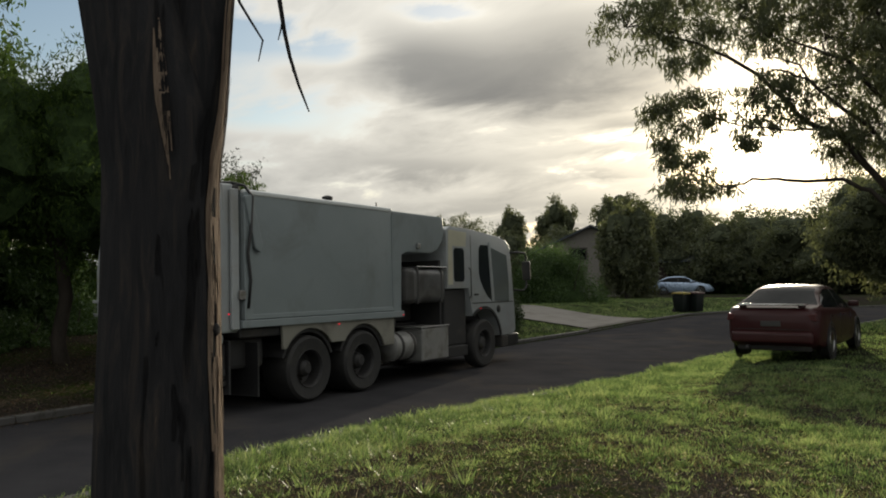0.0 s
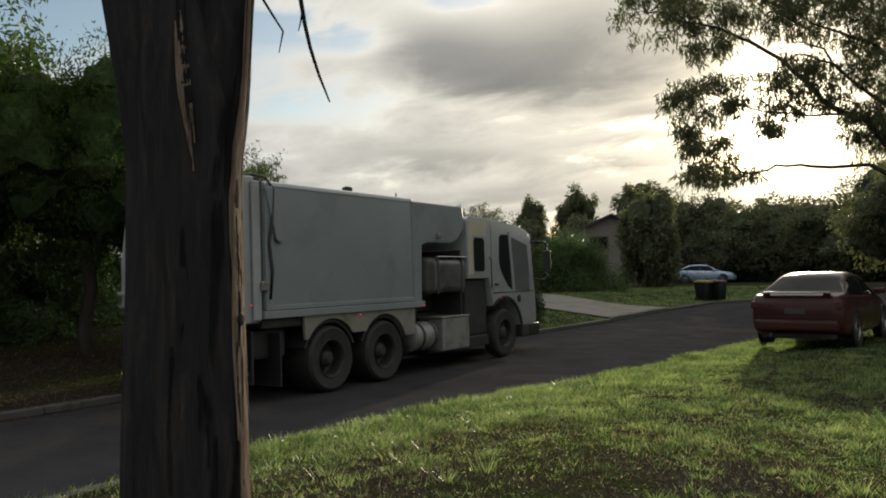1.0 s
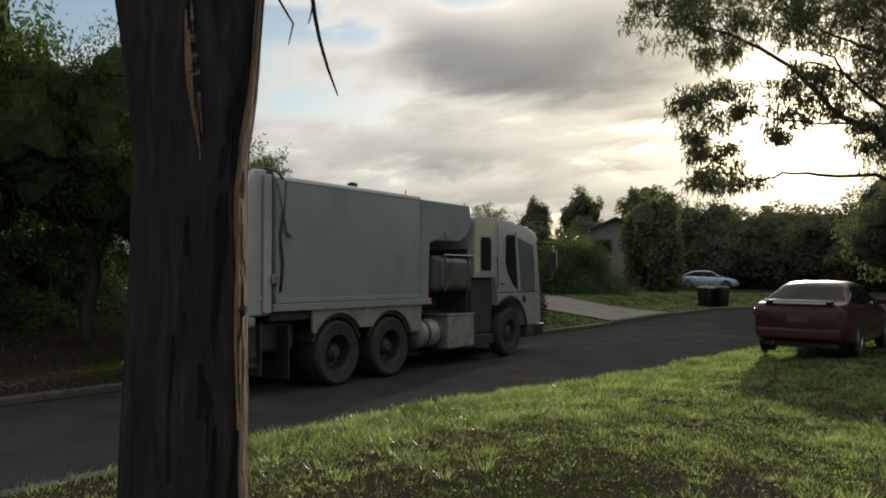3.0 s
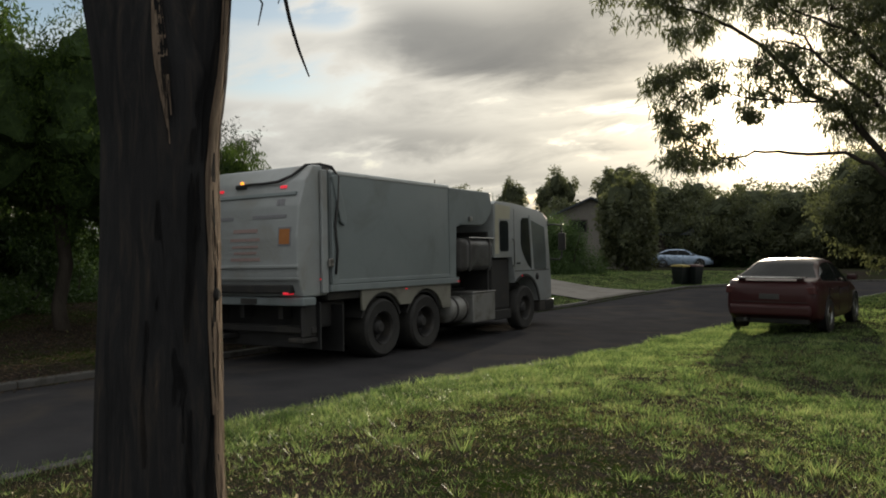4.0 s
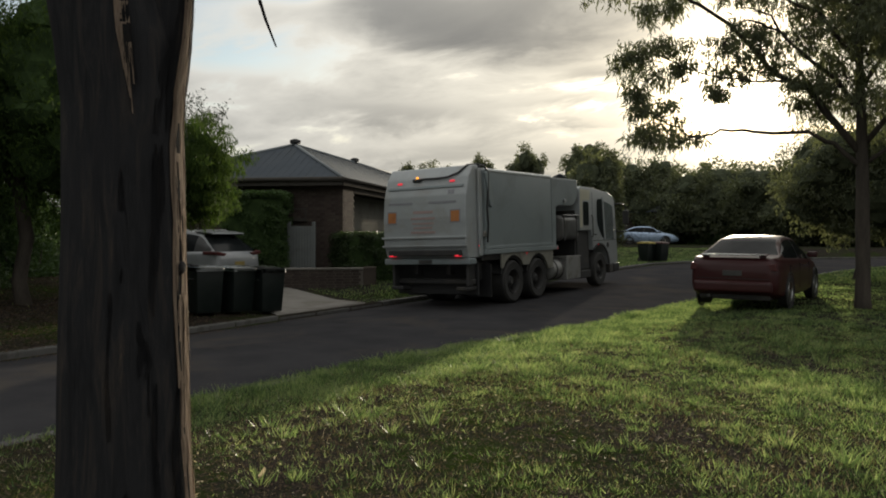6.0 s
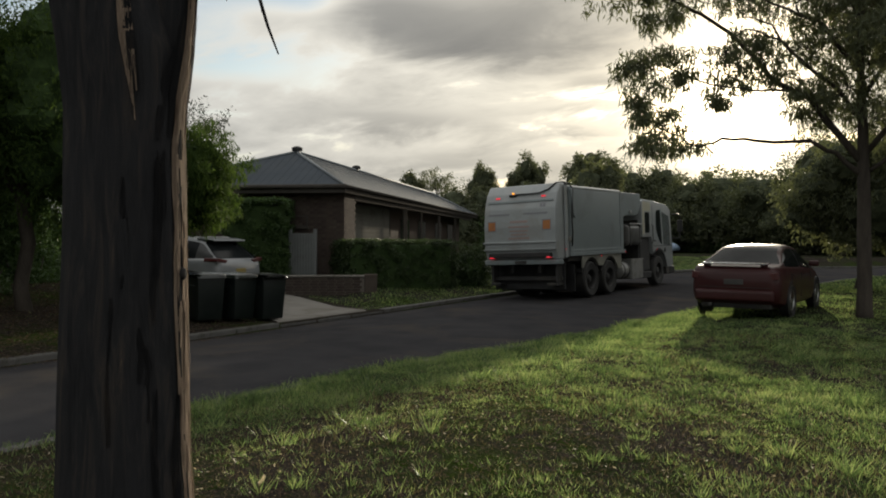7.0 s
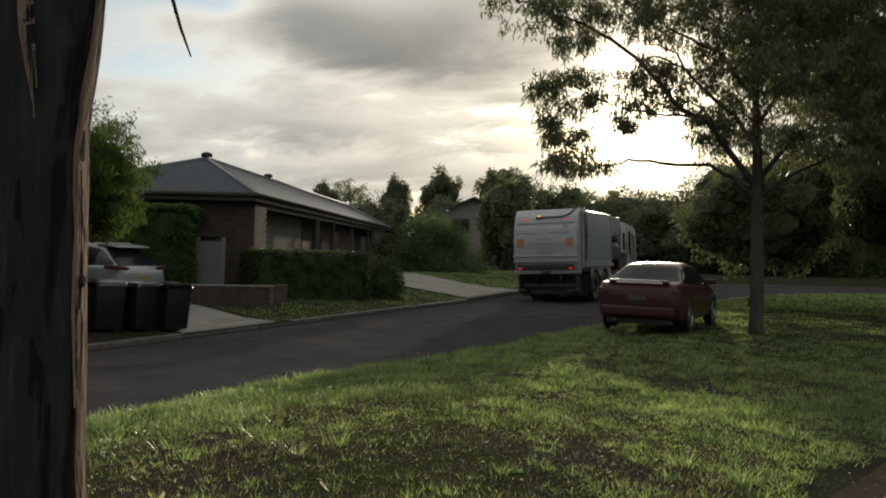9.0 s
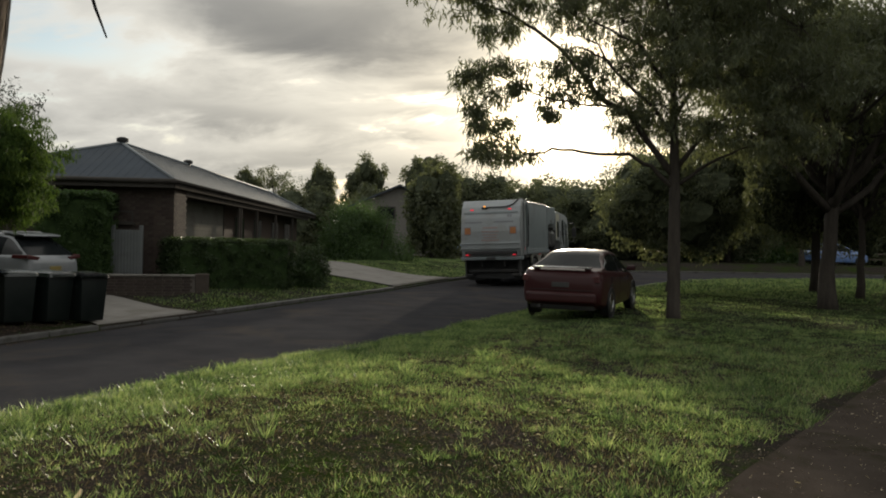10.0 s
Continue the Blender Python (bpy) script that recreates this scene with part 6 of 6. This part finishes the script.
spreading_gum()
tree("gum_tree", (3.76, 22.8, 0.1), 10.0, 32, "dark gum tree with a straight trunk", GUM_LEAF, 0.21, 0.36, 15, 0.55, 2, 105, 0.75, (0.18, 0.05), droop=0.9)
tree("gum_tree", (5.5, 27.6, 0.15), 10.5, 33, "dark slim gum tree", GUM_LEAF, 0.12, 0.34, 13, 0.55, 2, 90, 0.8, (0.19, 0.055), droop=0.9)
dense_tree("gum_tree", (-0.4, 27.5, 0.1), (2.75, 2.3, 2.1), 2.95, 34, "low dense dark gum tree behind the parked sedan", GUM_LEAF, 22000, (0.16, 0.05), 12, 300, 0.13, 0.7)
dense_tree("gum_tree", (4.6, 30.5, 0.2), (3.3, 2.8, 3.0), 3.9, 38, "dark leafy gum tree among other trees", GUM_LEAF, 22000, (0.18, 0.06), 12, 280, 0.15, 0.7)
tree("gum_tree", (9.8, 25.5, 0.1), 11.0, 35, "dark broad gum tree", GUM_LEAF, 0.22, 0.32, 14, 0.6, 2, 100, 0.85, (0.2, 0.06), droop=0.9)
tree("gum_tree", (12.5, 33.0, 0.1), 11.0, 37, "dark broad gum tree", GUM_LEAF, 0.22, 0.34, 11, 0.6, 2, 50, 0.8, (0.2, 0.07), droop=0.9)
tree("gum_tree", (8.1, 60.0, 0.3), 11.0, 36, "far gum tree with a thin trunk", GUM_LEAF, 0.2, 0.4, 8, 0.5, 2, 30, 0.9, (0.3, 0.09), droop=0.8)

# single gums on the skyline: x, y, height, half width
for i, (x, y, h, w) in enumerate(((-40.2, 80.6, 10.3, 1.9), (-35.8, 83.4, 11.3, 2.6), (-47.2, 76.0, 9.0, 2.0), (-27.6, 82.0, 11.4, 3.2), (-38, 88, 8.5, 2.4), (-51, 82, 7.6, 3.0))):
    dense_tree("gum_tree", (x, y, 0.5), (w, w, h * 0.33), h * 0.66, 41 + i, "distant dark gum tree with a rounded crown", GUM_LEAF, 9000, (0.34, 0.12), 8, 150, 0.2, 0.3, "distant trees")
tree("gum_tree", (-44.6, 77.8, 0.5), 9.9, 58, "distant sparse gum tree against the sky", GUM_LEAF, 0.16, 0.5, 6, 0.22, 2, 12, 0.5, (0.3, 0.1), group="distant trees")
# the belt of trees beyond the bend: x, y, height, half width
for i, (x, y, h, w) in enumerate(((-23.5, 74, 9.6, 4.0), (-18.0, 69, 8.6, 4.0), (-12.6, 66, 7.0, 4.2), (-7.0, 63, 6.7, 4.0), (-2.0, 61.5, 7.2, 4.0), (3.5, 66, 9.0, 4.4), (9.5, 76, 9.8, 4.6), (16, 72, 9.6, 5.0), (24, 74, 10, 5.5),
                                  (33, 76, 10, 6), (43, 78, 10.5, 6.5), (-29, 70, 6.4, 3.4), (-34.5, 66, 6.6, 3.4), (-15.6, 47.8, 6.6, 1.9), (-11.0, 72, 7.4, 4), (-24.5, 60, 6.0, 3.0), (54, 80, 11, 7), (20, 92, 11, 7), (6, 90, 11, 7), (36, 95, 12, 8), (-56, 84, 8, 4.5), (-66, 80, 9, 6), (-3.0, 78, 11.5, 5.5), (-14, 84, 8.4, 6))):
    dense_tree("gum_tree", (x, y, 0.4), (w, w, h * 0.52), h * 0.48, 61 + i, "dense dark trees beyond the road bend", GUM_LEAF, 15000, (0.34, 0.14), 12, 300, 0.22, 0.3, "belt of trees")


# ---- houses across the road ----
def plain_house(name, m, length, width, wall_h, rise, wall_mat, label, openings):
    """A gabled house along local y: walls, roof, fascia, windows in the side that faces +x and in the gable that faces -y."""
    h = thing(name, m, label, "house")
    part("wall", box(-width, 0, 0, length, -0.6, wall_h), wall_mat, h)
    g = prism([(-width, wall_h), (0, wall_h), (-width / 2, wall_h + rise)], 0.0, length, "y")
    part("gable", g, wall_mat, h)
    k = 0.14
    for s in (0, 1):
        a = [(0.5, wall_h - rise / width), (-width / 2, wall_h + rise + 0.02), (-width / 2, wall_h + rise + 0.02 + k), (0.5, wall_h - rise / width + k)]
        if s:
            a = [(-width - p[0], p[1]) for p in a]
        part("roof", prism(a, -0.5, length + 0.5, "y"), ROOF, h)
    for y0, y1, z0, z1 in openings:
        w = part("window", box(0.0, 0.05, y0, y1, z0, z1, 0.01, 1), CREAM, h)
        part("pane", box(0.052, 0.062, y0 + 0.07, (y0 + y1) / 2 - 0.03, z0 + 0.07, z1 - 0.07), GLASS, w)
        part("pane", box(0.052, 0.062, (y0 + y1) / 2 + 0.03, y1 - 0.07, z0 + 0.07, z1 - 0.07), GLASS, w)
    w = part("window", box(-width * 0.70, -width * 0.53, -0.05, 0.0, wall_h * 0.82, wall_h * 1.1, 0.01, 1), TRIM, h)
    part("pane", box(-width * 0.685, -width * 0.545, -0.062, -0.052, wall_h * 0.845, wall_h * 1.075), GLASS, w)
    return h


plain_house("house", pose(-17.2, 57.4, 0.5, 0, 0, 25), 12.0, 8.4, 3.5, 1.9, surface("grey_render", (0.14, 0.13, 0.115), (0.19, 0.178, 0.16), 3, 0.85, bump=0.2), "dull grey-brown gabled house among dark trees", ((1.5, 3.2, 1.0, 2.3), (5.5, 7.4, 1.0, 2.3)))
plain_house("house", pose(-14.0, 73.5, 0.6, 0, 0, 76), 13.0, 8.0, 2.9, 1.5, BRICK, "low brown brick house behind a parked car", ((1.5, 3.4, 1.0, 2.2), (5.0, 7.0, 1.0, 2.2), (9.0, 11.0, 1.0, 2.2)))


# ---- fence beyond the bend ----
def rail_fence(a, b, count):
    """A low timber fence: posts with chamfered tops and two rails."""
    a, b = Vector(a), Vector(b)
    way = b - a
    f = thing("rail_fence", Matrix.Translation(a) @ Matrix.Rotation(math.atan2(way.y, way.x), 4, "Z"), "low weathered timber post and rail fence on grass", "fence")
    wood = surface("weathered_timber", (0.10, 0.085, 0.065), (0.19, 0.16, 0.125), 6, 0.85, bump=0.4, stretch=(0.3, 1, 1), specular=0.1)
    step = way.length / (count - 1)
    for i in range(count):
        part("post", box(i * step - 0.07, i * step + 0.07, -0.07, 0.07, -0.4, 1.05, 0.02, 1), wood, f)
    for z in (0.42, 0.86):
        for i in range(count - 1):
            part("rail", box(i * step + 0.01, (i + 1) * step - 0.01, -0.115, -0.074, z, z + 0.13, 0.012, 1), wood, f)
    return f


rail_fence((12.0, 69.0, float(ground_z(12.0, 69.0))), (26.0, 71.0, float(ground_z(26.0, 71.0))), 8)


# ---- grass ----
def bare(x, y):
    """How bare the verge is: 1 is open soil."""
    a = np.sin(x * 1.3 + 2.1 * np.sin(y * 0.45 + 0.7)) * np.sin(y * 0.9 + 1.1 * np.sin(x * 0.6)) + 0.55 * np.sin(x * 3.7 + y * 2.3) * np.sin(y * 4.1 - x * 1.3)
    near = ease((9.6 - np.hypot(x, y)) / 3.2) * ease((-0.4 - x) / 2.2)
    inner = ease((x - near_kerb(y) - 0.8) / 1.0)
    close = 0.25 + 0.75 * ease((10.5 - np.hypot(x, y)) / 5.0)
    return np.clip(0.06 + 0.20 * close + 0.46 * close * a + 0.10 * inner * close + 0.92 * near * inner + 0.8 * ease((4.9 - y) / 1.0) * ease((-2.6 - x) / 0.8), 0, 0.98)


def blades(name, n, seed, xr, yr, height, width, keep, material, label, tuft=0):
    """Bent blades of grass, scattered, or in tufts that open outwards."""
    r = np.random.default_rng(seed)
    x, y = r.uniform(*xr, n), r.uniform(*yr, n)
    ok = keep(x, y, r.random(n))
    x, y = x[ok], y[ok]
    patch = 0.55 + 0.75 * np.clip(0.5 + 0.5 * np.sin(x * 2.3 + np.sin(y * 1.9)) * np.sin(y * 2.1 + np.sin(x * 1.2)), 0, 1)
    if tuft:
        size = np.repeat(r.uniform(0.5, 1.5, len(x)) ** 1.3, tuft)
        patch = np.repeat(patch, tuft) * size
        a = r.uniform(0, 2 * np.pi, len(x) * tuft)
        d = np.abs(r.normal(0, 0.028, len(a))) * (0.6 + size)
        x, y = np.repeat(x, tuft) + np.cos(a) * d, np.repeat(y, tuft) + np.sin(a) * d
        b = a + r.normal(0, 0.5, len(a))
    n = len(x)
    if not tuft:
        b = r.uniform(0, 2 * np.pi, n)
    h = height * patch * r.uniform(0.45, 1.35, n)
    a = r.uniform(0, 2 * np.pi, n)
    lean = h * r.uniform(0.25, 1.0, n)
    w = width * r.uniform(0.7, 1.4, n) * (0.75 + np.hypot(x, y) / 16)
    edge = near_kerb(y)
    z = np.where((x > edge - 0.3) & (x < edge + 0.2), road_z(y) + 0.105, ground_z(x, y)) - 0.008
    base = np.stack([x, y, z], 1)
    side = np.stack([np.cos(a), np.sin(a), np.zeros(n)], 1) * w[:, None] / 2
    tilt = np.stack([np.cos(b) * lean, np.sin(b) * lean, np.zeros(n)], 1)
    tip = base + tilt + np.array([0, 0, 1]) * (h * 0.9)[:, None]
    v = np.stack([base - side, base + side, tip], 1).reshape(-1, 3)
    f = np.arange(3 * n).reshape(n, 3)
    return tagged(sheet(name, v, f, material), label, "grass", kind="stuff")


def near_verge(x, y, q):
    inside = x > near_kerb(y) + 0.02 + 0.09 * np.sin(y * 2.3 + np.sin(y * 5.1)) + 0.05 * np.sin(y * 13)
    off_path = (x < path_x(y) - 0.15 + 0.15 * np.sin(y * 2.7)) | (x > path_x(y) + 1.65)
    fall = np.clip(9.0 / np.maximum(np.hypot(x, y), 0.1), 0.12, 1.0)
    return inside & off_path & (q < (1 - 0.94 * bare(x, y)) * fall)


def far_verge(x, y, q):
    b = far_kerb(y) - x
    drive = ((y > 11.8 + 0.05 * b) & (y < 15.15 + 0.45 * b) & (b < 9.5)) | ((y > 25.4 + 0.45 * b) & (y < 31.5 + 0.45 * b) & (b < 10))
    mulch = (y < 11.8)
    return (b > 0.2) & ~drive & (q < np.where(mulch, 0.05, 1.0))


blades("verge_grass", 430000, 61, (-7.0, 6.0), (1.2, 30.0), 0.040, 0.0085, near_verge, GRASS, "uneven green verge grass with bare patches")
blades("verge_grass", 14000, 65, (-6.8, 4.0), (3.0, 17.0), 0.054, 0.0062, lambda x, y, q: near_verge(x, y, q * 1.2), GRASS, "tufts of green grass", 26)
blades("verge_grass", 3000, 66, (-6.6, 3.0), (3.0, 9.5), 0.042, 0.0055, lambda x, y, q: near_verge(x, y, q * 0.22), GRASS, "single tufts of green grass on bare soil", 20)
blades("verge_grass", 300, 67, (-6.2, 2.5), (3.5, 13.0), 0.115, 0.0068, lambda x, y, q: near_verge(x, y, q * 0.3), GRASS, "taller tufts of green grass", 40)
blades("dry_grass", 150000, 62, (-6.6, 4.0), (2.5, 14.0), 0.042, 0.006, lambda x, y, q: near_verge(x, y, q * 0.3) & (q < 0.3 + 0.7 * bare(x, y)), STRAW, "dry straw-coloured grass between the green")
blades("verge_grass", 120000, 68, (-7.0, -2.0), (2.0, 32.0), 0.095, 0.0085, lambda x, y, q: (x > near_kerb(y) - 0.06 - 0.05 * np.sin(y * 2.9)) & (x < near_kerb(y) + 0.35) & (q < 0.45 + ease((y - 3.6) / 1.0)), GRASS, "longer grass spilling over the kerb")
blades("verge_grass", 150000, 69, (-6.7, -2.0), (4.5, 20.0), 0.075, 0.0062, lambda x, y, q: (x > near_kerb(y) + 0.05) & (q < 1.3 - 0.8 * (x - near_kerb(y)) + 0.2 * np.sin(y * 3.1 + x)), GRASS, "lush longer green grass along the kerb")
blades("dry_grass", 5000, 60, (-6.0, 3.0), (3.0, 11.0), 0.06, 0.0040, lambda x, y, q: near_verge(x, y, q * 0.4), PALE_LEAF, "single pale dead grass stalks")
blades("verge_grass", 170000, 63, (-22, -7.5), (2.0, 50.0), 0.07, 0.010, far_verge, GRASS, "short green lawn beside the driveways")
blades("verge_grass", 120000, 64, (-3.0, 14.0), (26.0, 62.0), 0.08, 0.016, lambda x, y, q: (x > near_kerb(y) + 0.2) & (q < 0.9), GRASS, "rough green grass under the trees")


def litter(name, n, seed, xr, yr, size, keep, label, look_=None):
    r = np.random.default_rng(seed)
    x, y = r.uniform(*xr, n), r.uniform(*yr, n)
    ok = keep(x, y, r.random(n))
    x, y = x[ok], y[ok]
    on_road = (x > far_kerb(y)) & (x < near_kerb(y))
    c = np.stack([x, y, np.where(on_road, road_z(y) + 0.012, np.where((x > far_kerb(y) - 0.2) & ~on_road & (x < -8), np.maximum(ground_z(x, y), road_z(y) + 0.115), ground_z(x, y))) + 0.012], 1)
    v, f = leaves(c, 1, (0.01, 0.01, 0.004), size, size * 0.4, seed, 0.0, 0.3)
    v[:, 2] = np.repeat(c[:, 2], 4) + (v[:, 2] - np.repeat(c[:, 2], 4)) * (0.6 if look_ else 0.3) + (0.015 if look_ else 0.0)
    return tagged(sheet(name, v, f, look_ or LITTER), label, "leaf litter", kind="stuff")


litter("leaf_litter", 90000, 71, (-6.3, 3.5), (1.5, 12.0), 0.034, lambda x, y, q: (x > near_kerb(y) + 0.1) & (q < 0.1 + 0.9 * bare(x, y) ** 1.5), "fallen brown leaves and bark bits on bare soil")
litter("leaf_litter", 2200, 73, (-6.3, 3.5), (3.0, 13.0), 0.036, lambda x, y, q: (x > near_kerb(y) + 0.1) & (q < 0.25 + 0.5 * bare(x, y)), "pale dry leaves lying on the grass", PALE_LEAF)
litter("leaf_litter", 4500, 75, (-6.3, 3.5), (3.0, 12.0), 0.015, lambda x, y, q: (x > near_kerb(y) + 0.05), "small pale bits of bark and dry leaf", PALE_LEAF)
litter("leaf_litter", 34000, 72, (-18, -11.0), (2.0, 11.8), 0.07, lambda x, y, q: far_kerb(y) - x > 0.2, "brown leaf litter under the trees")
litter("leaf_litter", 7000, 74, (-11.4, -10.1), (1.0, 12.0), 0.06, lambda x, y, q: (q < 0.95 - 1.9 * np.abs(x - far_kerb(y) + 0.12)) & (q < 0.35 + ease((9.0 - y) / 4.0)), "dry leaves caught along the far kerb and gutter")


def curled_leaf(x, y, turn):
    """A broad dry leaf with a raised, curling rim and a midrib."""
    leaf = thing("dry_leaf", pose(x, y, float(ground_z(x, y)) + 0.035, 20, -48, turn), "pale dry curled leaf lying on bare soil", "leaf")
    bm, rows = bmesh.new(), []
    for i in range(7):
        u = i / 6
        w = 0.021 * math.sin(math.pi * (0.06 + 0.9 * u))
        rows.append([bm.verts.new((0.065 * (u - 0.5), q * w, 0.016 * abs(q) ** 2 + 0.05 * (u - 0.4) ** 2)) for q in (-1, -0.5, 0, 0.5, 1)])
    for p, q in zip(rows, rows[1:]):
        for k in range(4):
            bm.faces.new((p[k], p[k + 1], q[k + 1], q[k])).smooth = True
    part("blade", bm, CURLED, leaf)
    part("midrib", tube([(-0.048, 0, 0.010), (0, 0, 0.002), (0.03, 0, 0.012)], (0.0022, 0.0018, 0.001), 5), PALE_LEAF, leaf)


curled_leaf(-3.29, 3.6, 40)


# ---- movement ----
# seconds, x, y and heading of the rear axle's middle
DRIVE = [(0.0, -9.32, 9.22, -0.6), (2.75, -9.32, 9.22, -0.6), (3.0, -9.32, 9.36, -0.6), (3.4, -9.30, 9.98, -0.8), (3.8, -9.28, 10.72, -1.0), (4.15, -9.25, 11.45, -1.2), (4.5, -9.21, 12.33, -1.6),
         (5.0, -9.12, 13.85, -2.4), (5.5, -9.02, 15.55, -3.3), (6.0, -8.86, 17.35, -4.0), (6.5, -8.67, 19.5, -5.0), (7.0, -8.42, 21.95, -6.2), (7.5, -8.04, 24.05, -6.6), (8.0, -7.47, 25.5, -4.7), (8.5, -7.1, 26.85, -3.7),
         (9.0, -6.88, 28.0, -3.3), (9.5, -6.75, 29.05, -3.0), (10.0, -6.70, 30.05, -2.7)]


def driven(t, k):
    """Column k of the drive at t seconds, smoothly between the rows."""
    ts, ss = [r[0] for r in DRIVE], [r[k] for r in DRIVE]
    i = max(0, min(len(ts) - 2, int(np.searchsorted(ts, t, "right")) - 1))

    def slope(q):
        if q <= 1:
            return 0.0
        if q >= len(ts) - 1:
            return (ss[q] - ss[q - 1]) / (ts[q] - ts[q - 1])
        return (ss[q + 1] - ss[q - 1]) / (ts[q + 1] - ts[q - 1])
    h = ts[i + 1] - ts[i]
    u = (t - ts[i]) / h
    return (2 * u ** 3 - 3 * u ** 2 + 1) * ss[i] + (u ** 3 - 2 * u ** 2 + u) * h * slope(i) + (-2 * u ** 3 + 3 * u ** 2) * ss[i + 1] + (u ** 3 - u ** 2) * h * slope(i + 1)


def truck_pose(t):
    x, y, turn = (driven(t, k) for k in (1, 2, 3))
    z = float(road_z(y)) + 0.04
    rise = math.degrees(math.atan2(float(road_z(y + 5.3)) - float(road_z(y)), 5.3))
    return pose(x, y, z, rise, float(np.interp(t, (4.5, 6.5, 8.0), (-0.8, -1.8, -2.6))), turn)


def motions():
    times = [i / 10 for i in range(101)]
    walk(TRUCK, [(t, truck_pose(t)) for t in times])
    for w in TRUCK_WHEELS:
        start = w.matrix_basis.copy()
        walk(w, [(t, Matrix.Translation(start.translation) @ Matrix.Rotation(-(driven(t, 2) - 9.22) / 0.52, 4, "X") @ start.to_3x3().to_4x4()) for t in times])


motions()
